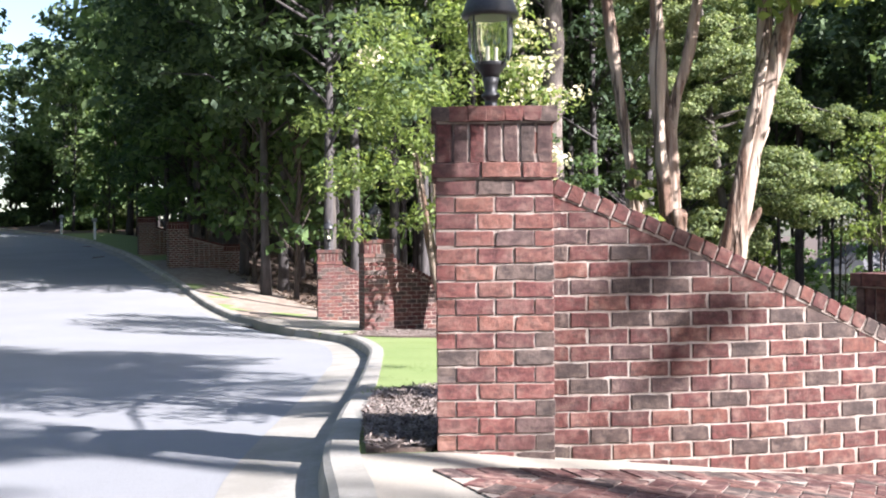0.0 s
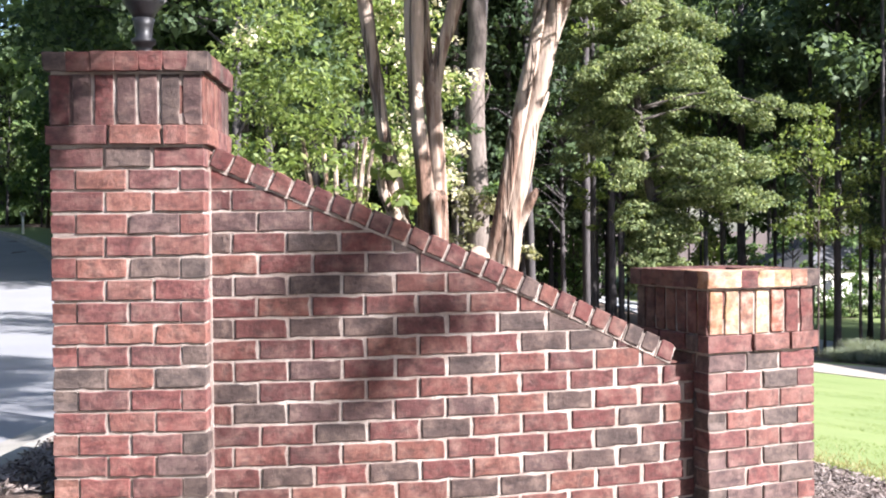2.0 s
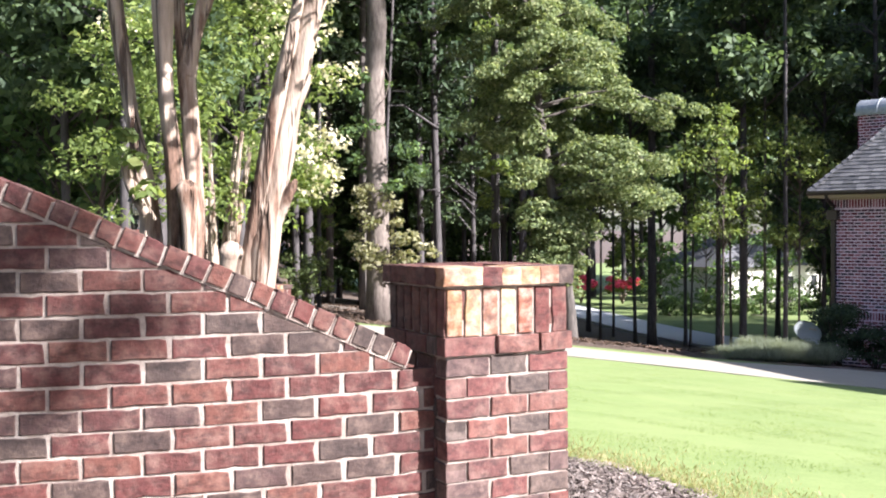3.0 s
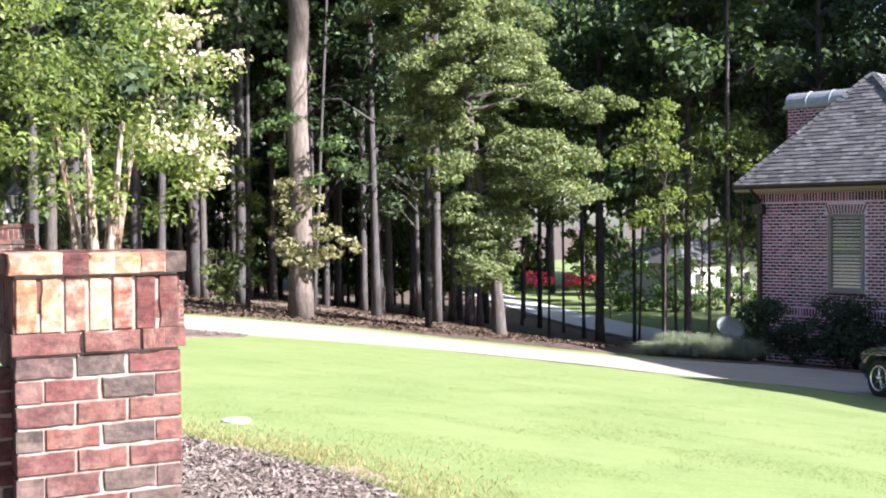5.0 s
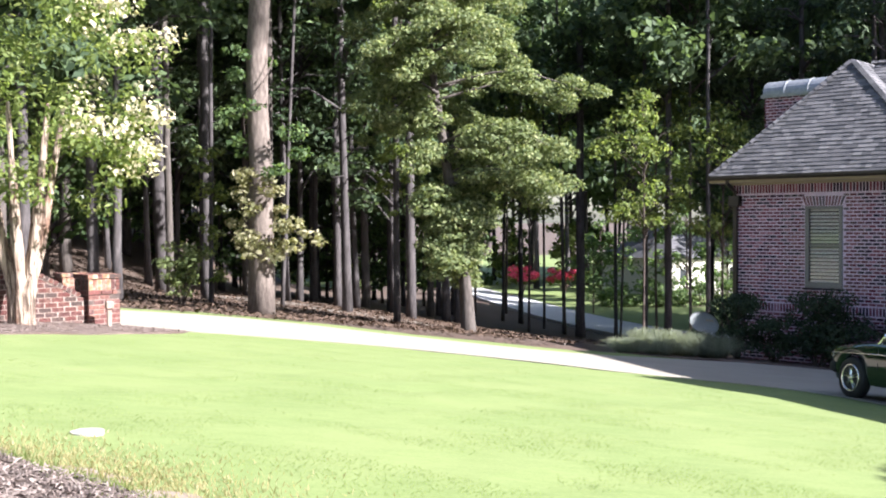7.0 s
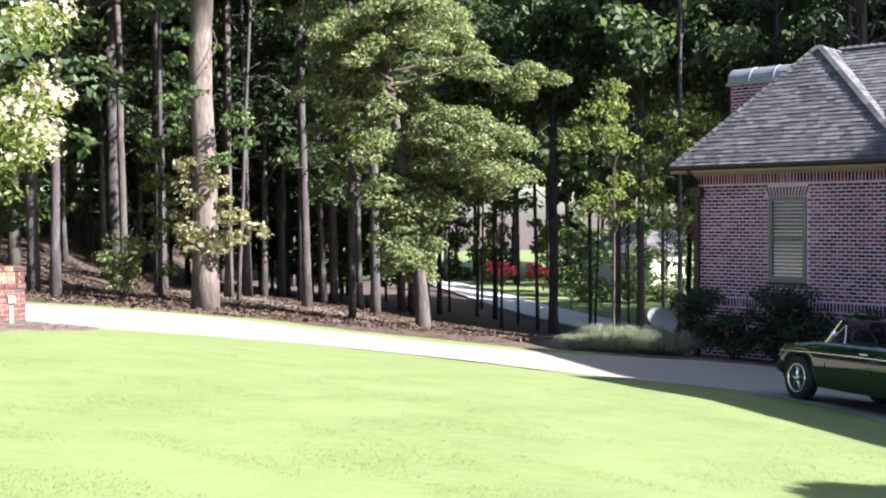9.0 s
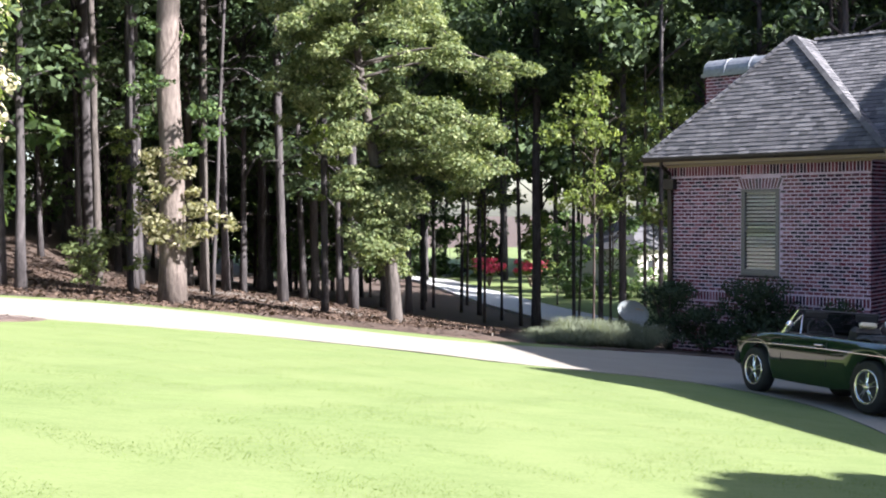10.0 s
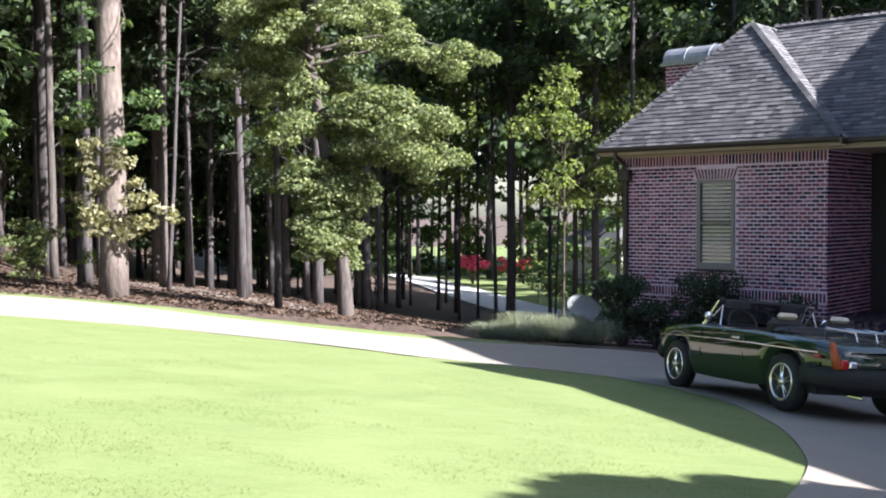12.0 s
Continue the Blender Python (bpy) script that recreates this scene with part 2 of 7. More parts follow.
def part(name, bm, mat, parent=None, label="", smooth=False):
    """Link a bmesh as ONE mesh object, under a thing or a part."""
    me = bpy.data.meshes.new(name)
    bm.normal_update()
    bm.to_mesh(me)
    bm.free()
    if smooth:
        for p in me.polygons:
            p.use_smooth = True
    return mesh_ob(name, me, mat, parent, label)


def thing(name, m, label, category, group="", kind=""):
    ob = new(name)
    ob.empty_display_size = 0.1
    ob.matrix_world = m
    return tagged(ob, label, category, group, kind)


def box(bm, x0, x1, y0, y1, z0, z1, bevel=0.0, m=None):
    r = bmesh.ops.create_cube(bm, size=1.0, matrix=(m or Matrix()) @ Matrix.Translation(((x0 + x1) / 2, (y0 + y1) / 2, (z0 + z1) / 2)) @ Matrix.Diagonal((x1 - x0, y1 - y0, z1 - z0, 1)))
    if bevel:
        vs = set(r["verts"])
        bmesh.ops.bevel(bm, geom=[e for e in bm.edges if e.verts[0] in vs and e.verts[1] in vs], offset=bevel, segments=1, affect="EDGES", profile=0.5)
    return bm


def boxed(*a, **k):
    return box(bmesh.new(), *a, **k)


def tube(bm, pts, radii, seg=10, wob=0.0, cap=True, rng=random):
    """A round limb along pts, tapering by radii."""
    pts = [Vector(p) for p in pts]
    rings = []
    ref = Vector((1, 0, 0))
    for i, p in enumerate(pts):
        d = (pts[min(i + 1, len(pts) - 1)] - pts[max(i - 1, 0)]).normalized()
        u = d.cross(ref)
        if u.length < 0.1:
            u = d.cross(Vector((0, 1, 0)))
        u.normalize()
        v = d.cross(u)
        rings.append([bm.verts.new(p + (u * math.cos(2 * math.pi * k / seg) + v * math.sin(2 * math.pi * k / seg)) * radii[i] * (1 + wob * rng.uniform(-1, 1))) for k in range(seg)])
    for a, b in zip(rings, rings[1:]):
        for k in range(seg):
            bm.faces.new((a[k], a[(k + 1) % seg], b[(k + 1) % seg], b[k]))
    if cap:
        bm.faces.new(rings[-1])
        bm.faces.new(list(reversed(rings[0])))
    return bm


def lathe(bm, prof, seg=20, m=None):
    """A turned form from (radius, height) pairs."""
    m = m or Matrix()
    rings = [[bm.verts.new(m @ Vector((max(r, 1e-4) * math.cos(2 * math.pi * k / seg), max(r, 1e-4) * math.sin(2 * math.pi * k / seg), z))) for k in range(seg)] for r, z in prof]
    for a, b in zip(rings, rings[1:]):
        for k in range(seg):
            bm.faces.new((a[k], a[(k + 1) % seg], b[(k + 1) % seg], b[k]))
    bm.faces.new(rings[-1])
    bm.faces.new(list(reversed(rings[0])))
    return bm


def quads(name, verts, n):
    """A mesh of n separate quads from an array of 4 n points."""
    me = bpy.data.meshes.new(name)
    me.vertices.add(4 * n)
    me.vertices.foreach_set("co", verts.astype(np.float32).ravel())
    me.loops.add(4 * n)
    me.loops.foreach_set("vertex_index", np.arange(4 * n, dtype=np.int32))
    me.polygons.add(n)
    me.polygons.foreach_set("loop_start", np.arange(0, 4 * n, 4, dtype=np.int32))
    me.update(calc_edges=True)
    return me


def leaves(name, centres, size, rng, up=0.35, slim=0.5, spread=0.5):
    """One folded leaf at each centre, facing up and out of its clump, with some scatter."""
    centres, out = centres
    n = len(centres)
    nrm = rng.normal(size=(n, 3)) * 0.55 + out * 0.75
    nrm[:, 2] += up + 0.15
    nrm /= np.linalg.norm(nrm, axis=1)[:, None]
    a = np.cross(nrm, rng.normal(size=(n, 3)))
    a /= np.linalg.norm(a, axis=1)[:, None] + 1e-9
    b = np.cross(nrm, a)
    s = (size * (1 + spread * rng.uniform(-1, 1, n)))[:, None]
    v = np.stack([centres - a * s * 0.5, centres + b * s * slim * 0.5 + nrm * s * 0.06, centres + a * s * 0.5 - nrm * s * 0.1, centres - b * s * slim * 0.5 + nrm * s * 0.06], 1)
    return quads(name, v.reshape(-1, 3), n)


def clump_points(rng, blobs, per, flat=0.55):
    """Points in flat, ragged clumps round the blobs (x, y, z, radius)."""
    out, way = [], []
    for x, y, z, r in blobs:
        k = max(12, int(per * r * r))
        d = rng.normal(size=(k, 3))
        d /= np.linalg.norm(d, axis=1)[:, None]
        rad = r * rng.uniform(0.25, 1.0, k) ** 0.55
        p = d * rad[:, None] * np.array([1.0, 1.0, flat])
        p[:, 2] -= 0.12 * (p[:, 0] ** 2 + p[:, 1] ** 2) / max(r, 0.1)
        out.append(p + np.array([x, y, z]))
        way.append(d)
    return np.concatenate(out), np.concatenate(way)


# ---------------------------------------------------------------- the lie of the land
def soft(s, k):
    return s if s / k > 30 else k * math.log1p(math.exp(s / k))


def step(a, b, x):
    t = min(1.0, max(0.0, (x - a) / (b - a)))
    return t * t * (3 - 2 * t)


def ground_z(x, y):
    """A slope falling away from the gate to the house and the woods; the road on the other side climbs from a sag."""
    yc, xc = max(min(y, 110.0), -60.0), min(x, 24.0)
    w = step(-10, 1, x)
    z = -0.052 * (yc - 5.1) + (1 - w) * 0.1 * soft(yc - 23, 4) - 0.098 * soft(xc, 0.15) - 0.05 * soft(yc - 29, 2) * step(2, 18, x) + 0.03 * soft(yc - 42, 4) * step(2, 14, x) + 0.07 * soft(yc - 60, 3) * step(6, 18, x)
    return z


def smooth_path(pts, n=8):
    """A Catmull-Rom line through pts (tuples of any length)."""
    P = [pts[0]] + list(pts) + [pts[-1]]
    out = []
    for i in range(1, len(P) - 2):
        for k in range(n):
            t = k / n
            out.append(tuple(0.5 * (2 * b + (c - a) * t + (2 * a - 5 * b + 4 * c - d) * t * t + (3 * b - a - 3 * c + d) * t ** 3) for a, b, c, d in zip(P[i - 1], P[i], P[i + 1], P[i + 2])))
    out.append(tuple(pts[-1]))
    return out


def sheet(name, left, right, lift, mat, across=8, depth=0.1, label="", category="", kind="structure", wave=0.0):
    """A slab between two edge lines, draped over the ground, with real thickness at its edges."""
    bm = bmesh.new()
    rows = []
    for (x0, y0), (x1, y1) in zip(left, right):
        row = []
        for k in range(across + 1):
            x, y = x0 + (x1 - x0) * k / across, y0 + (y1 - y0) * k / across
            row.append(bm.verts.new((x, y, ground_z(x, y) + lift + wave * noise.noise((x * 1.7, y * 1.7, 0)))))
        rows.append(row)
    for a, b in zip(rows, rows[1:]):
        for k in range(across):
            bm.faces.new((a[k], a[k + 1], b[k + 1], b[k]))
    edge = [r[0] for r in rows] + rows[-1][1:] + [r[-1] for r in reversed(rows[:-1])] + list(reversed(rows[0][1:-1]))
    low = [bm.verts.new(v.co - Vector((0, 0, depth))) for v in edge]
    for i in range(len(edge)):
        j = (i + 1) % len(edge)
        bm.faces.new((edge[i], edge[j], low[j], low[i]))
    bmesh.ops.recalc_face_normals(bm, faces=bm.faces[:])
    if sum(f.normal.z for f in bm.faces) < 0:
        bmesh.ops.reverse_faces(bm, faces=bm.faces[:])
    ob = part(name, bm, mat, smooth=False)
    return tagged(ob, label, category, kind=kind)


def fan(name, outline, lift, mat, cell=0.5, depth=0.1, label="", category="", kind="structure", wave=0.0):
    """A patch inside a closed outline, draped over the ground."""
    bm = bmesh.new()
    vs = [bm.verts.new((x, y, 0)) for x, y in outline]
    f = bm.faces.new(vs)
    xs, ys = [p[0] for p in outline], [p[1] for p in outline]
    for lo, hi, nrm in ((min(xs), max(xs), Vector((1, 0, 0))), (min(ys), max(ys), Vector((0, 1, 0)))):
        c = math.floor(lo / cell) * cell + cell
        while c < hi:
            bmesh.ops.bisect_plane(bm, geom=bm.verts[:] + bm.edges[:] + bm.faces[:], plane_co=nrm * c, plane_no=nrm)
            c += cell
    for v in bm.verts:
        v.co.z = ground_z(v.co.x, v.co.y) + lift + wave * noise.noise((v.co.x * 1.7, v.co.y * 1.7, 0))
    bm.normal_update()
    if sum(f.normal.z for f in bm.faces) < 0:
        bmesh.ops.reverse_faces(bm, faces=bm.faces[:])
    ext = bmesh.ops.extrude_edge_only(bm, edges=[e for e in bm.edges if e.is_boundary])
    for v in ext["geom"]:
        if isinstance(v, bmesh.types.BMVert):
            v.co.z -= depth
    ob = part(name, bm, mat)
    return tagged(ob, label, category, kind=kind)


def build_ground():
    """One sheet to the horizon, finer near the place."""
    def line(fine, lo, hi, far):
        s = list(np.arange(lo, hi + 0.01, fine))
        a, d = lo, fine
        while a > -far:
            d *= 1.5
            a -= d
            s.insert(0, a)
        a, d = hi, fine
        while a < far:
            d *= 1.5
            a += d
            s.append(a)
        return s
    xs, ys = line(1.5, -40, 60, 1800), line(1.5, -12, 120, 1800)
    bm = bmesh.new()
    rows = []
    for y in ys:
        rows.append([])
        for x in xs:
            drop = 0.22
            bump = 0.12 * noise.noise((x * 0.35, y * 0.35, 3)) * (1 if y > 32 else 0)
            # the road bed lies under its own slab
            rows[-1].append(bm.verts.new((x, y, ground_z(x, y) - drop + bump + (0.2 if (y > 30 and x > -6) else 0))))
    for a, b in zip(rows, rows[1:]):
        for k in range(len(xs) - 1):
            bm.faces.new((a[k], a[k + 1], b[k + 1], b[k]))
    return tagged(part("ground", bm, M_STRAW, smooth=True), "woodland floor of brown pine straw sloping away", "ground", kind="structure")


build_ground()

# the kerb line of the road, on the near side of the second drive and beyond it
KERB_NEAR = smooth_path([(0.25, -3.0), (-0.12, 0.5), (-0.33, 2.8), (-0.46, 4.0), (-0.62, 5.2), (-0.70, 6.8), (-0.75, 8.5), (-0.88, 11.7), (-1.06, 14.6), (-1.55, 17.6), (-2.1, 19.2), (-2.9, 20.6)], 6)
KERB_FAR = smooth_path([(-4.3, 24.2), (-4.9, 25.2), (-6.6, 29.3), (-9.4, 36.4), (-16.6, 53.7), (-26, 71), (-48, 100)], 6)
ROAD_EDGE = smooth_path([(0.25, -3.0), (-0.33, 2.8), (-0.70, 6.8), (-0.88, 11.7), (-1.25, 16.0), (-2.3, 20.0), (-4.4, 24.3), (-6.6, 29.3), (-9.4, 36.4), (-16.6, 53.7), (-26, 71), (-48, 100)], 6)


def offset_line(line, d):
    """The line moved d to its left."""
    out = []
    for i, p in enumerate(line):
        a, b = Vector(line[max(i - 1, 0)]), Vector(line[min(i + 1, len(line) - 1)])
        t = (b - a).normalized()
        out.append((p[0] - t.y * d, p[1] + t.x * d))
    return out


def build_kerb(line, name):
    """An upright kerb with a rolled nose and a gutter pan, in one run."""
    prof = [(0.46, -0.15), (0.06, -0.135), (0.0, -0.125), (-0.025, -0.02), (-0.06, 0.0), (-0.20, 0.006), (-0.20, -0.2)]
    bm = bmesh.new()
    lines = [offset_line(line, d) for d, _ in prof]
    rows = []
    for i in range(len(line)):
        rows.append([bm.verts.new((l[i][0], l[i][1], ground_z(*line[i]) + h)) for l, (_, h) in zip(lines, prof)])
    for a, b in zip(rows, rows[1:]):
        for k in range(len(prof) - 1):
            bm.faces.new((a[k], b[k], b[k + 1], a[k + 1]))
    bm.faces.new(rows[0])
    bm.faces.new(rows[-1])
    bmesh.ops.recalc_face_normals(bm, faces=bm.faces[:])
    if sum(f.normal.z for f in bm.faces) < 0:
        bmesh.ops.reverse_faces(bm, faces=bm.faces[:])
    return tagged(part(name, bm, M_KERB, smooth=False), "pale concrete kerb and gutter along the asphalt road", "kerb", kind="structure")


build_kerb(KERB_NEAR, "kerb")
build_kerb(KERB_FAR, "kerb")
sheet("road", offset_line(ROAD_EDGE, 8.2), offset_line(ROAD_EDGE, 0.3), -0.155, M_ASPH, 14, 0.2, "grey worn asphalt road climbing into the trees", "road")
sheet("verge", offset_line(ROAD_EDGE, 40), offset_line(ROAD_EDGE, 8.0), 0.0, M_TURF, 10, 0.2, "green grass verge across the road", "lawn", wave=0.08)

# ---------------------------------------------------------------- lawn, beds and drives
LAWN_SOUTH = [(12.44, 16.4), (12.34, 15.3), (11.95, 13.65), (11.38, 12.15), (10.9, 11.2), (10.1, 10.0), (9.2, 8.9), (8.0, 7.7), (6.3, 6.6), (4.6, 5.95), (3.45, 5.62)]
LAWN_NORTH = [(-2.3, 19.6), (-1.6, 20.5), (1.2, 21.8), (2.6, 21.75), (4.9, 21.75), (6.7, 21.15), (8.35, 20.3), (9.4, 19.4), (10.5, 18.9), (11.3, 18.6), (11.93, 18.05), (12.3, 17.2)]
FRONT = [(2.6, 5.62), (1.7, 5.38), (0.5, 5.18), (-0.08, 5.08), (-0.42, 5.0)]
kerb_back = [p for p in offset_line(KERB_NEAR, -0.2) if 5.1 < p[1] < 19.5]
lawn_outline = [p[:2] for p in smooth_path(LAWN_NORTH, 4)] + [p[:2] for p in smooth_path(LAWN_SOUTH, 4)] + FRONT + kerb_back
fan("lawn", lawn_outline, -0.012, M_TURF, 0.6, 0.2, "bright sunlit green lawn inside the drive", "lawn", wave=0.015)
MULCH_A = smooth_path([(-0.52, 8.0), (0.4, 8.9), (1.5, 9.15), (2.5, 8.9), (3.0, 8.42), (3.4, 8.05), (3.85, 7.45), (4.05, 6.7), (3.85, 6.0)], 4) + [(3.4, 5.8), (2.6, 5.76), (1.7, 5.52), (0.5, 5.32), (-0.04, 5.3), (-0.06, 5.2), (-0.38, 5.12), (-0.50, 6.5)]
MULCH_B = smooth_path([(-1.75, 18.5), (-0.9, 17.9), (0.1, 17.75), (0.85, 18.5), (1.7, 19.8), (2.4, 21.0), (2.5, 21.6)], 4) + [(1.2, 21.85), (-1.5, 20.45)]
fan("mulch_bed", MULCH_A, 0.012, M_MULCH, 0.25, 0.1, "dark shredded mulch bed behind the curved brick wall", "mulch bed", wave=0.03)
fan("mulch_bed", MULCH_B, 0.012, M_MULCH, 0.3, 0.1, "dark mulch bed under the flowering crape myrtle", "mulch bed", wave=0.03)
M_SOIL = grain("dry_bare_soil", (0.174, 0.143, 0.118), (0.285, 0.242, 0.205), 26, 0.95, 0.7, 0.01, (3.0, (0.149, 0.105, 0.0806)), worldco=True)
for bx, by, br, bs in ((3.62, 7.75, 0.34, 1), (3.1, 8.35, 0.30, 2), (3.95, 7.1, 0.26, 3), (2.55, 8.85, 0.26, 4), (3.98, 6.4, 0.2, 5)):
    ring = [(bx + br * (0.75 + 0.35 * noise.noise((math.cos(a) * 1.5 + bs, math.sin(a) * 1.5, bs))) * 1.5 * math.cos(a), by + br * (0.75 + 0.35 * noise.noise((math.cos(a) * 1.5 + bs, math.sin(a) * 1.5, bs))) * math.sin(a)) for a in [k * 2 * math.pi / 18 for k in range(18)]]
    fan("bare_soil", ring, -0.002, M_SOIL, 0.2, 0.06, "pale dry bare soil at the edge of the lawn", "soil", wave=0.012)
DRIVE_FAR = smooth_path([(19.5, 23.6), (15.4, 25.7), (13.2, 25.3), (10.7, 24.35), (9.2, 24.5), (7.4, 25.7), (6.0, 26.8), (4.4, 28.3), (2.4, 29.0), (0.6, 28.3), (-1.6, 26.3), (-3.4, 24.9), (-4.5, 24.6)], 4)
DRIVE_OUT = [(-0.9, -2.6), (4, -2.8), (9, -1.0), (13, 3.0), (15.6, 8.0), (16.6, 13.0), (17.4, 18.0), (19.5, 20.5)]
drive_outline = [(-3.0, 20.9)] + [p[:2] for p in smooth_path(LAWN_NORTH, 4)] + [p[:2] for p in smooth_path(LAWN_SOUTH, 4)] + FRONT + [(-0.40, 4.6), (-0.25, 2.8), (-0.02, 0.5), (0.3, -2.6)] + DRIVE_OUT[1:] + [p[:2] for p in DRIVE_FAR]
fan("driveway", drive_outline, 0.0, M_CONC, 1.0, 0.2, "pale concrete driveway curving from the gates to the house", "driveway")
fan("grass_strip", [(-4.6, 24.9)] + [p[:2] for p in reversed(DRIVE_FAR[8:])] + [(12.6, 26.3), (10.9, 25.6), (9.2, 26.0), (7.4, 27.2), (5.4, 29.2), (3.6, 30.3), (1.8, 30.6), (-0.6, 29.4), (-2.6, 27.8), (-5.5, 29.5), (-8.5, 36), (-9.2, 36.4), (-6.8, 30)], -0.005, M_TURF, 0.8, 0.2, "narrow strip of grass between the driveway and the woods", "lawn", wave=0.03)
fan("mulch_bed", [(11.7, 26.3), (12.5, 25.55), (13.4, 25.6), (15.4, 25.95), (19.2, 23.9), (19.6, 25.0), (17.6, 27.6), (15.6, 29.9), (14.5, 30.8), (13.2, 29.0), (12.4, 27.6)], 0.012, M_MULCH, 0.4, 0.1, "dark mulch bed in front of the brick house", "mulch bed", wave=0.05)

# ---------------------------------------------------------------- brick gates
COURSE, BH, BL, JOINT = 0.0825, 0.0735, 0.206, 0.0102


def brick_meshes(name, n, length, deep, high, seed, worn=0.0035, mat=None):
    """A few worn bricks, origin at the middle of the front face's foot."""
    out = []
    r = random.Random(seed)
    for i in range(n):
        bm = bmesh.new()
        rim = []
        corners = [(-length / 2, 0), (length / 2, 0), (length / 2, high), (-length / 2, high)]
        for k in range(4):
            (xa, za), (xb, zb) = corners[k], corners[(k + 1) % 4]
            cuts = 5 if abs(xb - xa) + abs(zb - za) > 0.12 else 2
            for c in range(cuts):
                t = (c + (r.uniform(-0.25, 0.25) if c else 0)) / cuts
                bite = r.uniform(0.003, 0.007) if r.random() < 0.10 else r.uniform(-worn, worn) * 0.4
                x, z = xa + (xb - xa) * t, za + (zb - za) * t
                rim.append((x - math.copysign(bite, x) * (abs(x) > length / 2 - 0.004), z - math.copysign(bite, z - high / 2) * (min(z, high - z) < 0.004)))
        rings = []
        for y, inset in ((r.uniform(0, 0.0015), 0.003), (0.003, 0.0), (deep, 0.0)):
            rings.append([bm.verts.new((x - math.copysign(inset, x), y + (r.uniform(-1, 1) * 0.0012 if y < 0.0025 else 0), z - math.copysign(inset, z - high / 2))) for x, z in rim])
        bm.faces.new(rings[0])
        bm.faces.new(list(reversed(rings[2])))
        for p, q in zip(rings, rings[1:]):
            for k in range(len(rim)):
                j = (k + 1) % len(rim)
                bm.faces.new((p[j], p[k], q[k], q[j]))
        bmesh.ops.recalc_face_normals(bm, faces=bm.faces[:])
        me = bpy.data.meshes.new(name)
        bm.to_mesh(me)
        bm.free()
        me.materials.append(mat or M_BRICK)
        out.append(me)
    return out


BRICKS = brick_meshes("brick", 8, 0.19, 0.09, BH, 1)
SOLDIERS = brick_meshes("soldier_brick", 6, 0.068, 0.09, 0.188, 2, 0.0028)
ROWLOCKS = brick_meshes("rowlock_brick", 6, 0.0695, 0.22, 0.076, 3, 0.0032)
PALE_SOLDIERS = brick_meshes("soldier_brick", 6, 0.068, 0.09, 0.188, 12, 0.0028, M_STAINED_LIT)
PALE_ROWLOCKS = brick_meshes("rowlock_brick", 5, 0.0695, 0.22, 0.076, 13, 0.0032, M_STAINED_LIT)
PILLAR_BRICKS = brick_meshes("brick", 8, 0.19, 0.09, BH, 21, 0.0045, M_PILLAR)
brick_rng = random.Random(5)


def lay(meshes, name, parent, m, sx=1.0):
    ob = new(name, brick_rng.choice(meshes))
    ob.parent = parent
    ob.matrix_basis = m @ pose(0, brick_rng.uniform(-0.0035, 0.0005), brick_rng.uniform(-0.0015, 0.0015), brick_rng.uniform(-0.5, 0.5), brick_rng.uniform(-0.4, 0.4), brick_rng.uniform(-0.6, 0.6)) @ Matrix.Diagonal((sx, 1, 1, 1))
    return ob


def run_of(parent, m, x0, x1, z, lengths, meshes=None, name="brick", proud=0.0):
    """Bricks of the given lengths from x0 to x1 on the face of m (x along, y into the wall)."""
    x = x0
    for ln in lengths:
        b = min(x + ln, x1)
        if b - x > 0.03:
            lay(meshes or BRICKS, name, parent, m @ pose((x + b) / 2, -proud, z), (b - x - JOINT) / 0.19)
        x = b + 0.0


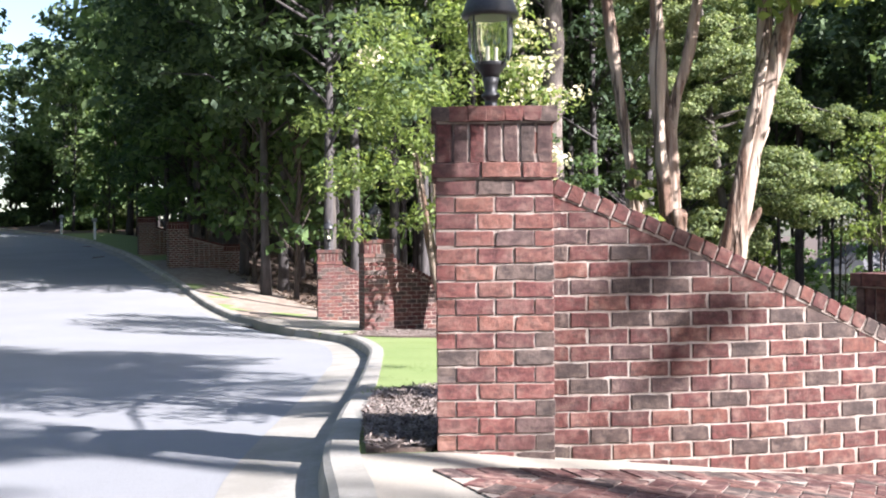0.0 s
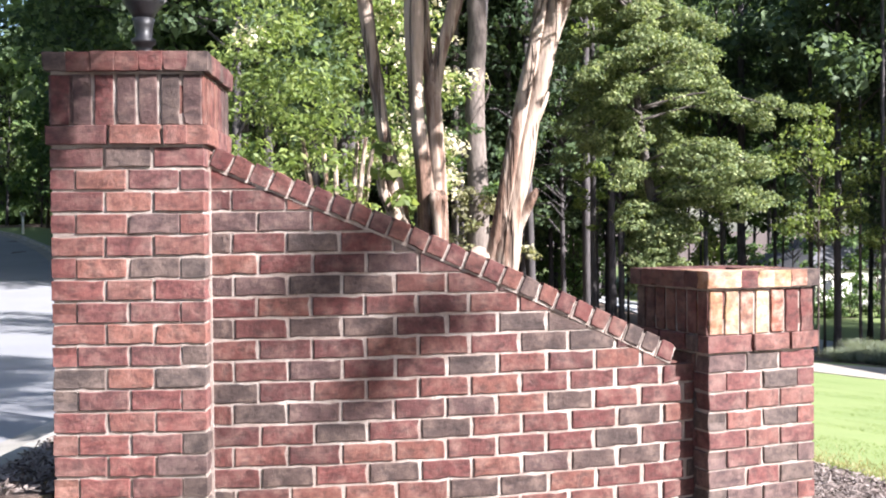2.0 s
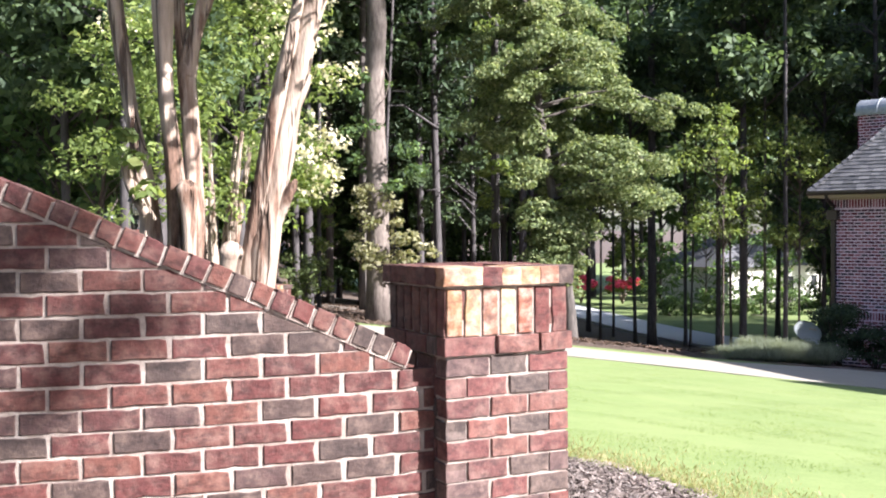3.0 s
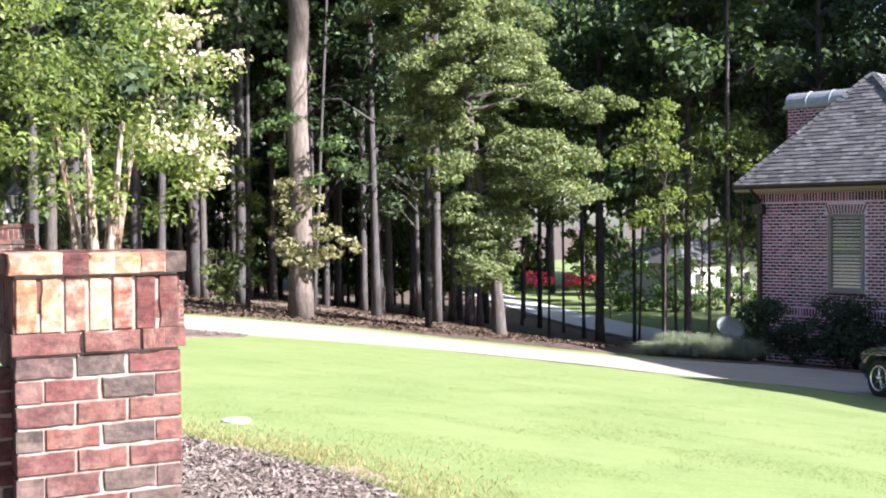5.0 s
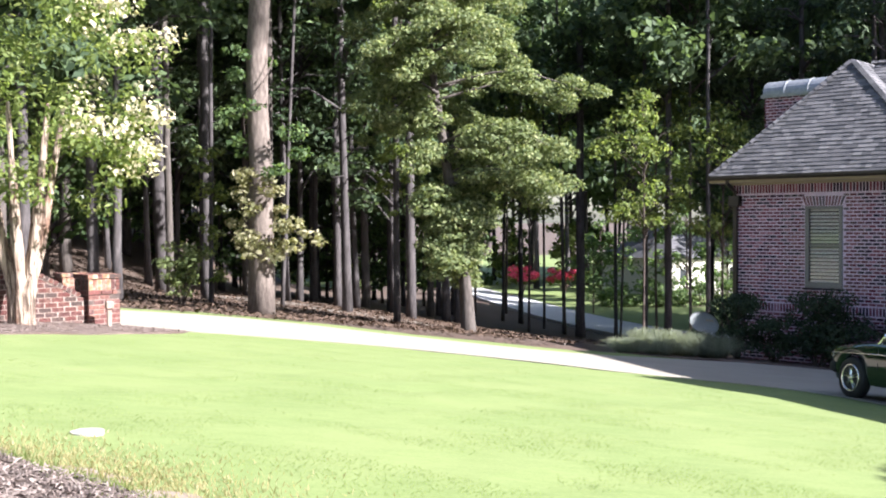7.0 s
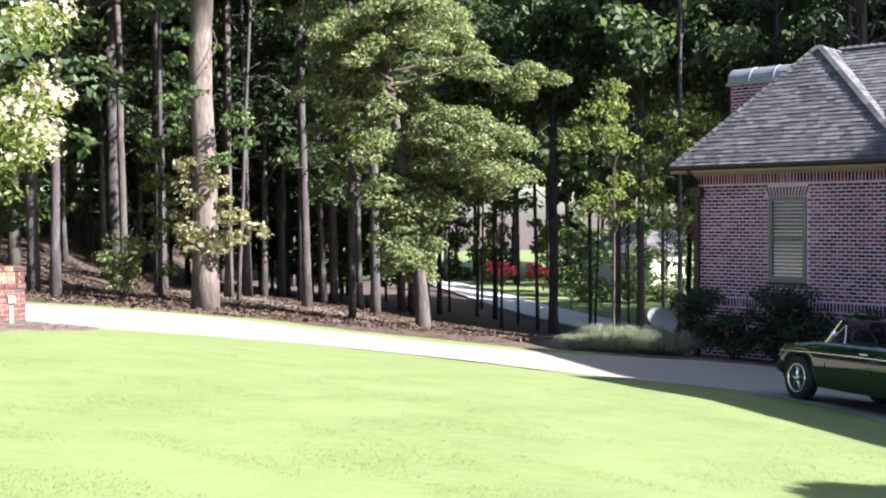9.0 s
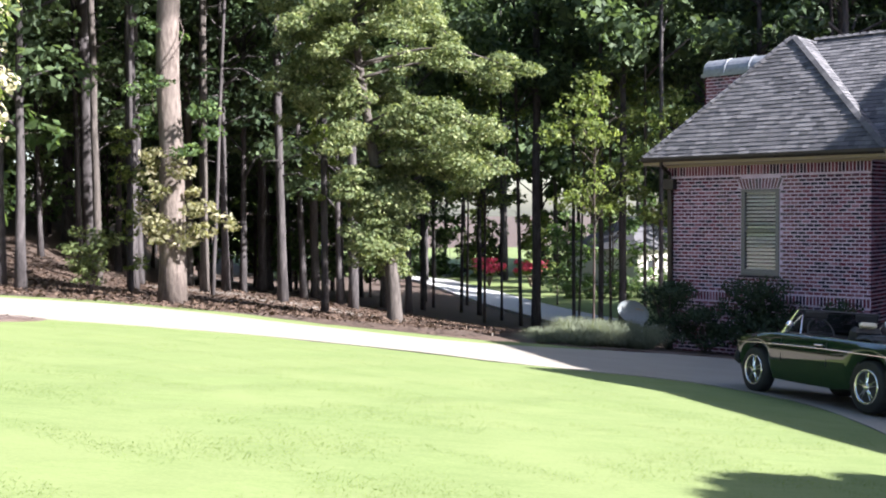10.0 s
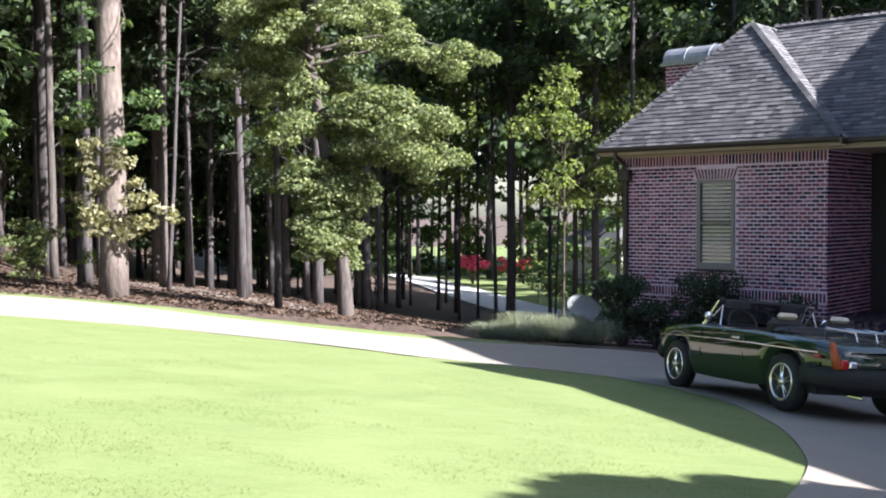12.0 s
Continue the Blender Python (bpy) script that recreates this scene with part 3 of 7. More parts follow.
def pillar(m, w, courses, z0, label, lantern_on=True, group="gate pillars", cat="pillar", sinks=2, pale_front=False):
    """A square brick pillar: body courses, a proud course, soldiers, and a proud cap. m: front left corner, x along the front."""
    ob = thing("brick_pillar", m, label, cat, group)
    core = 0.0072
    part("mortar_core", boxed(core, w - core, core, w - core, z0 - 0.3, z0 + courses * COURSE + 0.325), M_MORTAR, ob, "pale mortar")
    sides = [pose(0, 0, 0), pose(w, 0, 0, 0, 0, 90), pose(w, w, 0, 0, 0, 180), pose(0, w, 0, 0, 0, 270)]
    third = (w + JOINT) / 3
    for c in range(-sinks, courses):
        z = z0 + c * COURSE
        for k, s in enumerate(sides):
            if (c + k) % 2:
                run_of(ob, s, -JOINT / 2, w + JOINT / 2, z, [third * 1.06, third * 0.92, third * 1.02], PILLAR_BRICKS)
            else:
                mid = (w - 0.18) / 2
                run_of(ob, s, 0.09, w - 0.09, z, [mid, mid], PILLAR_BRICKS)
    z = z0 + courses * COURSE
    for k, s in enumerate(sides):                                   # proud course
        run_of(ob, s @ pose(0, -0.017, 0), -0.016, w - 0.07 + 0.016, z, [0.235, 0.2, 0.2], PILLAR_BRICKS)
    z += 0.074
    n = 7
    for s in sides:                                                 # soldiers
        for i in range(n):
            # front only, left five: stain and sun patch in one pale colour
            lay(PALE_SOLDIERS if pale_front and s is sides[0] and i < 5 else SOLDIERS, "soldier_brick", ob, s @ pose((i + 0.5) * (w - 0.0) / n, 0.0, z))
    z += 0.197
    for s in sides:                                                 # cap
        n = 6
        for i in range(n):
            lay(PALE_ROWLOCKS if pale_front and s is sides[0] and i % 5 != 2 else ROWLOCKS, "cap_brick", ob, s @ pose(-0.016 + (i + 0.5) * (w - 0.04) / n, -0.02, z) @ Matrix.Diagonal((1, 1, 0.98, 1)), 1.33)
    part("cap_mortar", boxed(0.15, w - 0.15, 0.15, w - 0.15, z - 0.02, z + 0.066), M_BRICK, ob)
    return z + 0.075


def lantern(m, label):
    ob = thing("gate_lantern", m, label, "lantern", "gate lanterns")
    part("foot", lathe(bmesh.new(), [(0.075, 0.0), (0.075, 0.012), (0.05, 0.03), (0.03, 0.045), (0.03, 0.075), (0.044, 0.085), (0.044, 0.10), (0.03, 0.11), (0.034, 0.15), (0.042, 0.18)], 20), M_IRON, ob, smooth=True)
    part("cup", lathe(bmesh.new(), [(0.036, 0.18), (0.046, 0.20), (0.068, 0.23), (0.078, 0.25), (0.072, 0.255)], 24), M_IRON, ob, smooth=True)
    gl = part("glass_globe", lathe(bmesh.new(), [(0.066, 0.245), (0.088, 0.265), (0.101, 0.30), (0.107, 0.36), (0.108, 0.44), (0.106, 0.475)], 28), M_GLASS, ob, "clear glass globe", smooth=True)
    gl.visible_shadow = False
    for k in range(4):
        a = math.pi / 4 + k * math.pi / 2
        bm = bmesh.new()
        tube(bm, [(r * math.cos(a), r * math.sin(a), z) for r, z in ((0.074, 0.24), (0.094, 0.262), (0.107, 0.30), (0.112, 0.38), (0.112, 0.485))], [0.0042] * 5, 6)
        part("cage_bar", bm, M_IRON, ob)
    for k in range(3):
        a = k * 2 * math.pi / 3
        bm = bmesh.new()
        tube(bm, [(0.024 * math.cos(a), 0.024 * math.sin(a), 0.25), (0.024 * math.cos(a), 0.024 * math.sin(a), 0.33)], [0.009, 0.008], 8)
        cs = part("candle_sleeve", bm, M_CREAM, ob, "cream candle sleeve")
        bm = bmesh.new()
        lathe(bm, [(0.008, 0.34), (0.015, 0.36), (0.012, 0.385), (0.002, 0.41)], 10, Matrix.Translation((0.028 * math.cos(a), 0.028 * math.sin(a), 0)))
        part("bulb", bm, M_GLASS, cs, smooth=True)
    part("hood", lathe(bmesh.new(), [(0.10, 0.47), (0.132, 0.475), (0.136, 0.49), (0.125, 0.515), (0.11, 0.56), (0.075, 0.60), (0.05, 0.615), (0.045, 0.64), (0.02, 0.66), (0.018, 0.69), (0.024, 0.705), (0.001, 0.73)], 28), M_IRON, ob, smooth=True)
    return ob


def wing_wall(m, xa, xb, za, zb, base, bend, label, courses_z0, mirror=False):
    """A low wall that sweeps down from the pillar, curved on plan, under a sloping row of cap bricks.
    m: x along the wall, y into it; bend(u): how far the face stands back at u along it."""
    ob = thing("brick_wall", m, label, "garden wall", "gate walls")
    thick, xe = 0.22, xb + 0.17

    def top(u):
        s = min(1.0, (u - xa) / (xb - xa))
        return za + (zb - za) * s + 0.025 * math.sin(math.pi * s)

    def place(u):
        d = 0.01
        ang = math.atan2(bend(u + d) - bend(u - d), 2 * d)
        return pose(u, bend(u), 0, 0, 0, math.degrees(ang))

    # mortar body
    bm = bmesh.new()
    cols = []
    n = 16
    for i in range(n + 1):
        u = xa + (xe - xa) * i / n
        p = place(u)
        t = top(u) + (0.004 if u < xb else -0.03)
        p = p @ pose(-0.014 if i == n else 0, 0, 0)
        cols.append([bm.verts.new(p @ Vector(q)) for q in ((0, 0.0055, base), (0, thick, base), (0, thick, t), (0, 0.0055, t))])
    for a, b in zip(cols, cols[1:]):
        for k in range(4):
            bm.faces.new((a[k], b[k], b[(k + 1) % 4], a[(k + 1) % 4]))
    bm.faces.new(cols[0])
    bm.faces.new(list(reversed(cols[-1])))
    bmesh.ops.recalc_face_normals(bm, faces=bm.faces[:])
    box(bm, xa - 0.06, xa + 0.012, bend(xa) - 0.006, bend(xa) + 0.15, base, za + 0.02)
    part("mortar_core", bm, M_MORTAR, ob, "pale mortar")
    # courses; bricks under the slope are cut to it
    c = 0
    z = courses_z0 - 4 * COURSE
    while z < za - 0.02:
        u = (0.446 if c % 2 else 0.542) + brick_rng.uniform(-0.006, 0.006)
        while u < xe - 0.01:
            a, b = max(u, xa), min(u + BL, xe)
            mid = (a + b) / 2
            if b - a > 0.04:
                lo_end = min(top(a), top(b)) if za != zb else za
                if z + BH < lo_end + 0.002:
                    lay(BRICKS, "brick", ob, place(mid) @ pose(0, 0, z), (b - a - JOINT) / 0.19)
                elif z + 0.012 < max(top(a), top(b)):
                    # a cut brick
                    bm = bmesh.new()
                    half = (b - a - JOINT) / 2
                    ta, tb = min(BH, top(a) - z - 0.008), min(BH, top(b) - z - 0.008)
                    pts = [(-half, 0.0)]
                    if ta > 0 and tb > 0:
                        pts += [(half, 0.0), (half, tb), (-half, ta)]
                        if ta >= BH > tb and ta - tb > 0.01:
                            k = -half + 2 * half * min(1.0, max(0.0, (top(a) - z - BH) / (top(a) - top(b))))
                            pts = [(-half, 0.0), (half, 0.0), (half, tb), (k, BH), (-half, BH)]
                        elif tb >= BH > ta:
                            k = -half + 2 * half * min(1.0, max(0.0, (z + BH - top(a)) / (top(b) - top(a))))
                            pts = [(-half, 0.0), (half, 0.0), (half, BH), (k, BH), (-half, ta)]
                    elif ta > 0:
                        k = -half + 2 * half * ta / max(ta - tb, 1e-4)
                        h2 = min(ta, BH)
                        pts = [(-half, 0.0), (max(k, -half + 0.01), 0.0), (-half, h2)]
                    elif tb > 0:
                        k = half - 2 * half * tb / max(tb - ta, 1e-4)
                        pts = [(min(k, half - 0.01), 0.0), (half, 0.0), (half, min(tb, BH))]
                    else:
                        bm.free()
                        u += BL
                        continue
                    f0 = [bm.verts.new((x, 0, zz)) for x, zz in pts]
                    f1 = [bm.verts.new((x, 0.09, zz)) for x, zz in pts]
                    bm.faces.new(f0)
                    for i in range(len(pts)):
                        j = (i + 1) % len(pts)
                        bm.faces.new((f0[j], f0[i], f1[i], f1[j]))
                    bmesh.ops.recalc_face_normals(bm, faces=bm.faces[:])
                    cut = part("cut_brick", bm, M_BRICK, ob)
                    cut.matrix_basis = place(mid) @ pose(0, 0, z)
            u += BL
        z += COURSE
        c += 1
    # sloping cap
    slope = math.atan2(zb - za, xb - xa)
    run = math.hypot(xb - xa, zb - za)
    n = round(run / 0.0815)
    bm = bmesh.new()
    for i in range(n):
        u0, u1 = xa + (xb - xa) * i / n, xa + (xb - xa) * (i + 1) / n
        box(bm, -0.5 * run / n, 0.5 * run / n, -0.004, 0.2, -0.008, 0.066, 0, place((u0 + u1) / 2) @ pose(0, 0, top((u0 + u1) / 2)) @ pose(0, 0, 0, 0, -math.degrees(slope), 0))
    part("cap_mortar", bm, M_MORTAR, ob)
    for i in range(n):
        u = xa + (xb - xa) * (i + 0.5) / n
        lay(ROWLOCKS, "cap_brick", ob, place(u) @ pose(0, -0.012, top(u)) @ pose(0, 0, 0, 0, -math.degrees(slope), 0), 1.04)
    return ob


M_IRON = grain("black_painted_iron", (0.012, 0.012, 0.014), (0.03, 0.03, 0.034), 60, 0.45, 0.2, 0.002, (6, (0.04, 0.04, 0.045)), metal=0.3)
M_GLASS = Mat("clear_glass", 0.03)
M_GLASS.b.inputs["Transmission Weight"].default_value = 1.0
M_GLASS.b.inputs["IOR"].default_value = 1.08
M_GLASS.color((0.95, 0.97, 0.96))
M_GLASS = M_GLASS.m
M_CREAM = grain("cream_plastic", (0.55, 0.5, 0.38), (0.65, 0.6, 0.48), 20, 0.5, 0.1)


def gate_side(m, base0, label_bits, lamp=True, drop=0.0):
    """Tall pillar, sweeping wall and low pier, set out from the tall pillar's front left corner."""
    w = 0.57
    top = pillar(m @ pose(0, 0.03, 0), w, 16, base0 - 0.012, "tall square red brick pillar with a soldier course, " + label_bits)
    if lamp:
        lantern(m @ pose(w / 2, w / 2 + 0.03, top - 0.01) @ Matrix.Diagonal((1.08, 1.08, 1.04, 1)), "black iron lantern with a clear glass globe on the pillar")
    # the wall starts at the pillar's right edge, a little behind its face
    wing_wall(m, 0.565, 2.44, base0 + 1.235, base0 + 0.41 + drop, base0 - 0.7 + drop, lambda u: 0.128 + 0.05 * (u - 0.565) + 0.083 * (u - 0.565) ** 2 + 0.1 * max(0.0, u - 2.42), "curved red brick wall sweeping down from the tall pillar, " + label_bits, base0 - 0.007)
    pillar(m @ pose(2.59, 0.465, 0, 0, 0, 20), 0.56, 6, base0 - 0.044 + drop, "low square red brick pier with a soldier course, " + label_bits, cat="pier", group="gate piers", sinks=6, pale_front=True)


gate_side(pose(-0.034, 5.116, 0), 0.0, "beside the paved drive", True)
gate_side(pose(-1.5, 20.3, 0, 0, 0, 15), -0.683, "beside the second drive", True, -0.2)
gate_side(pose(-2.95, 25.0, 0, 0, 0, 9), -0.93, "on the far side of the second drive", True, -0.13)

# ---------------------------------------------------------------- the house
HOUSE_AT = pose(15.957, 29.859, 0, 0, 0, -50.85)
M_TRIM = grain("tan_painted_trim", (0.36, 0.29, 0.20), (0.44, 0.36, 0.26), 25, 0.6, 0.15)
M_GUTTER = grain("dark_bronze_gutter", (0.035, 0.028, 0.024), (0.06, 0.048, 0.04), 20, 0.45, 0.1, metal=0.4)
M_LEAD = grain("weathered_sheet_metal", (0.24, 0.25, 0.27), (0.38, 0.39, 0.41), 8, 0.42, 0.15, metal=0.6)
# Near-black that stands for the shade in the porch recess and the room.
M_DARK = grain("porch_and_room_shade", (0.03, 0.026, 0.024), (0.05, 0.042, 0.04), 12, 0.7)
M_FRAME = grain("grey_green_window_paint", (0.19, 0.175, 0.165), (0.26, 0.24, 0.225), 30, 0.5, 0.1)
M_SHUT = grain("white_shutter_slat", (0.80, 0.79, 0.75), (0.88, 0.87, 0.83), 20, 0.55, 0.1)
M_PANE = Mat("window_pane", 0.02)
clear_part, sheen = M_PANE.n.new("ShaderNodeBsdfTransparent"), M_PANE.n.new("ShaderNodeBsdfGlossy")
sheen.inputs["Roughness"].default_value = 0.02
slant, both = M_PANE.n.new("ShaderNodeFresnel"), M_PANE.n.new("ShaderNodeMixShader")
slant.inputs["IOR"].default_value = 1.5
M_PANE.l.new(slant.outputs[0], both.inputs[0])
M_PANE.l.new(clear_part.outputs[0], both.inputs[1])
M_PANE.l.new(sheen.outputs[0], both.inputs[2])
M_PANE.l.new(both.outputs[0], M_PANE.n["Material Output"].inputs["Surface"])
M_PANE = M_PANE.m
M_PALEBRICK = brick_mat("pale_arch_brick", [tuple(min(1.0, 0.9 * v + 0.10) for v in c) for c in HOUSE], 30, 0.22)
shingle = Mat("grey_asphalt_shingle", 0.9)
sf = shingle.noise(60, 5, 0.7)
shingle.color(shingle.mix(shingle.ramp(sf, (0.3, (0, 0, 0)), (0.7, (1, 1, 1))), shingle.ramp(shingle.island(), (0, (0.042, 0.043, 0.05)), (1, (0.098, 0.096, 0.106))), shingle.ramp(shingle.island(), (0, (0.064, 0.065, 0.075)), (0.5, (0.115, 0.113, 0.124)), (1, (0.205, 0.2, 0.212)))))
shingle.bump(sf, 0.5, 0.004)
M_SHINGLE = shingle.m


def shingle_plane(name, corners, parent, course=0.135, seed=1, label=""):
    """Rows of overlapping shingles on a flat roof face given by its eave (two points) and its upper corners."""
    a, b = Vector(corners[0]), Vector(corners[1])
    ups = [Vector(c) for c in corners[2:]]
    ex = (b - a).normalized()
    nrm = ex.cross(ups[0] - a).normalized()
    if nrm.z < 0:
        nrm = -nrm
    ey = nrm.cross(ex).normalized()
    if ey.z < 0:
        ey = -ey
    poly = [((c - a).dot(ex), (c - a).dot(ey)) for c in [a, b] + ups]
    rng = random.Random(seed)
    bm = bmesh.new()
    base = [bm.verts.new(a + ex * x + ey * y + nrm * 0.0) for x, y in poly]
    bm.faces.new(base)
    top = max(y for _, y in poly)

    def span(y):
        xs = []
        for (x0, y0), (x1, y1) in zip(poly, poly[1:] + poly[:1]):
            if (y0 - y) * (y1 - y) <= 0 and abs(y1 - y0) > 1e-6:
                xs.append(x0 + (x1 - x0) * (y - y0) / (y1 - y0))
        return (min(xs), max(xs)) if len(xs) > 1 else None
    y = 0.0
    while y < top - 0.03:
        s = span(y + 1e-3)
        s2 = span(min(y + course, top - 1e-3))
        if not s or not s2:
            break
        x = s[0] - rng.uniform(0, 0.2)
        while x < s[1]:
            wd = rng.uniform(0.11, 0.30)
            x0, x1 = max(x, s[0]), min(x + wd - 0.008, s[1])
            u0, u1 = max(x0, s2[0]), min(x1, s2[1])
            if x1 - x0 > 0.03:
                if u1 <= u0:
                    u0 = u1 = min(max((x0 + x1) / 2, s2[0]), s2[1])
                h = 0.012 + rng.uniform(0, 0.012)
                jut = rng.uniform(0, 0.02)
                p = [a + ex * x0 + ey * (y - jut) + nrm * h, a + ex * x1 + ey * (y - jut) + nrm * h, a + ex * u1 + ey * (y + course) + nrm * 0.004, a + ex * u0 + ey * (y + course) + nrm * 0.004]
                q = [a + ex * x0 + ey * (y - jut), a + ex * x1 + ey * (y - jut)]
                v = [bm.verts.new(c) for c in p + q]
                bm.faces.new(v[:4])
                bm.faces.new((v[4], v[5], v[1], v[0]))
            x += wd
        y += course
    return part(name, bm, M_SHINGLE, parent, label)


def ridge_cap(parent, a, b, width=0.10, seed=0):
    """Folded cap shingles along a hip or ridge."""
    a, b = Vector(a), Vector(b)
    d = (b - a)
    n = int(d.length / 0.2)
    d.normalize()
    side = d.cross(Vector((0, 0, 1))).normalized()
    up = side.cross(d).normalized()
    bm = bmesh.new()
    for i in range(n):
        p = a + d * (i * 0.2)
        q = p + d * 0.22
        v = [bm.verts.new(c) for c in (p + side * width - up * 0.03, p + up * 0.045, p - side * width - up * 0.03, q + side * width - up * 0.045, q + up * 0.028, q - side * width - up * 0.045)]
        bm.faces.new((v[0], v[1], v[4], v[3]))
        bm.faces.new((v[1], v[2], v[5], v[4]))
    bmesh.ops.recalc_face_normals(bm, faces=bm.faces[:])
    return tagged(part("ridge_cap", bm, M_SHINGLE, parent), kind="stuff")


def joined_bricks(bm, m, x0, x1, z0, z1, holes=(), course=0.0875, ln=0.19, deep=0.03, seed=3, keep=None):
    """Courses of single bricks with open joints, in one bmesh, leaving holes (xa, xb, za, zb)."""
    r = random.Random(seed)
    z, c = z0, 0
    while z + 0.03 < z1:
        x = x0 - (ln / 2 if c % 2 else 0)
        h = min(course - 0.034, z1 - z)
        while x < x1:
            a, b = max(x, x0), min(x + ln - 0.033, x1)
            for xa, xb, za, zb in holes:
                if z + h > za + 0.01 and z < zb - 0.01:
                    if a < xa < b:
                        b = xa - 0.006
                    elif a < xb < b:
                        a = xb + 0.006
                    elif a >= xa - 0.001 and b <= xb + 0.001:
                        b = a
            if b - a > 0.02 and not (keep and keep((a + b) / 2, z)):
                o, w0, w1 = r.uniform(-0.004, 0.004), r.uniform(-0.007, 0.007), r.uniform(-0.006, 0.006)
                v = [bm.verts.new(m @ Vector(p)) for p in ((a, o, z + w0), (b, o, z + w1), (b, o, z + h + w0), (a, o, z + h - w1), (a, deep, z), (b, deep, z), (b, deep, z + h), (a, deep, z + h))]
                for f in ((0, 1, 2, 3), (3, 2, 6, 7), (1, 5, 6, 2), (4, 0, 3, 7), (4, 5, 1, 0)):
                    bm.faces.new([v[k] for k in f])
            x += ln
        z += course
        c += 1
    return bm


def build_house():
    ob = thing("house", HOUSE_AT, "red-brown brick house with a steep grey shingle hip roof", "house")
    W, D, Z0, ZT, ZE, OV = 5.10, 9.0, -3.6, 1.66, 1.885, 0.46
    win = (1.99, 2.95, -0.91, 1.08)
    # backing walls, with the window's opening through the front one
    bm = bmesh.new()
    for a, b, c, d in ((0.02, win[0], Z0, ZT + 0.2), (win[1], W - 0.02, Z0, ZT + 0.2), (win[0], win[1], Z0, win[2]), (win[0], win[1], win[3], ZT + 0.2)):
        box(bm, a, b, 0.02, 0.28, c, d)
    wall = part("wall", bm, M_MORTAR_H, ob, "red-brown brick wall with pale mortar")
    bm = bmesh.new()
    box(bm, 0.02, 0.28, 0.28, D, Z0, ZT + 0.2)
    side = part("wall", bm, M_MORTAR_H, ob)
    bm = bmesh.new()
    box(bm, W - 0.28, W - 0.02, 0.28, 2.6, Z0, ZT + 0.2)
    ret = part("wall", bm, M_MORTAR_H, ob)
    part("wall", boxed(W - 0.02, 12.0, 2.6, 2.9, Z0, ZT + 0.2), M_DARK, ob, "recessed porch wall, coloured dark for the porch shade")
    part("wall", boxed(0.3, 12, D - 0.3, D, Z0, ZT), M_MORTAR_H, ob)
    part("porch_floor", boxed(W + 0.002, 12.0, 0.3, 2.6, Z0, -2.0), M_HOUSE, ob, "brick porch floor")
    part("porch_ceiling", boxed(W - 0.02, 12.0, -0.1, 2.6, ZT + 0.02, ZT + 0.08), M_TRIM, ob)
    # brickwork
    holes = [(win[0] - 0.02, win[1] + 0.02, win[2] - 0.09, win[3] + 0.26)]
    bm = joined_bricks(bmesh.new(), Matrix(), 0, W, -3.31, ZT - 0.232, holes, seed=3, keep=lambda x, z: 1.35 < x < 3.55 and -1.35 < z < ZT - 0.25)
    tagged(part("brickwork", bm, M_HOUSE_J, wall), kind="stuff")
    bm = joined_bricks(bmesh.new(), pose(0, D, 0, 0, 0, -90), 0, D, -3.31, ZT, seed=4)
    tagged(part("brickwork", bm, M_HOUSE_J, side), kind="stuff")
    bm = joined_bricks(bmesh.new(), pose(W, 0, 0, 0, 0, 90), 0, 2.6, -3.31, ZT, seed=5)
    tagged(part("brickwork", bm, M_HOUSE_J, ret), kind="stuff")
    # soldier course under the eaves and the flat arch over the window
    bm = bmesh.new()
    x = 0.0
    r = random.Random(8)
    while x < W - 0.05:
        box(bm, x + 0.014, x + 0.069, -0.012 + r.uniform(-0.003, 0.003), 0.03, ZT - 0.225, ZT - 0.005)
        x += 0.082
    tagged(part("soldier_course", bm, M_HOUSE_J, wall), kind="stuff")
    bm = bmesh.new()
    x = 0.0
    while x < W - 0.05:                                             # a second soldier course at the foot of the wall
        box(bm, x + 0.014, x + 0.069, -0.016 + r.uniform(-0.003, 0.003), 0.0, -1.63, -1.43)
        x += 0.082
    tagged(part("foot_course", bm, M_HOUSE_J, wall), kind="stuff")
    part("foot_mortar", boxed(0.001, W - 0.001, -0.008, -0.004, -1.65, -1.41), M_MORTAR_H, wall)
    part("soldier_mortar", boxed(0.0, W - 0.001, -0.003, 0.019, ZT - 0.235, ZT - 0.006), M_MORTAR_H, wall)
    part("arch_mortar", boxed(win[0] - 0.07, win[1] + 0.07, -0.005, 0.019, win[3] + 0.002, win[3] + 0.262), M_MORTAR_H, wall)
    for i in range(13):
        s = (i - 6) / 6
        bm = bmesh.new()
        cx = (win[0] + win[1]) / 2 + s * 0.44
        lean = s * 0.085
        v = [bm.verts.new(p) for p in ((cx - 0.024, -0.014, win[3] + 0.01), (cx + 0.024, -0.014, win[3] + 0.01), (cx + 0.027 + lean, -0.014, win[3] + 0.25), (cx - 0.027 + lean, -0.014, win[3] + 0.25))]
        w2 = [bm.verts.new(u.co + Vector((0, 0.05, 0))) for u in v]
        bm.faces.new(v)
        for k in range(4):
            bm.faces.new((v[(k + 1) % 4], v[k], w2[k], w2[(k + 1) % 4]))
        part("arch_brick", bm, M_PALEBRICK, wall)
    # single bricks round the window
    r = random.Random(11)
    me, pale = [], []
    for i in range(5):
        bm = boxed(-0.0785, 0.0785, 0, 0.05, 0, 0.0535)
        for v in bm.verts:
            v.co += Vector([r.uniform(-0.002, 0.002) for _ in range(3)])
        q = bpy.data.meshes.new("brick")
        bm.to_mesh(q)
        bm.free()
        q.materials.append(M_HOUSE)
        me.append(q)
        w = q.copy()
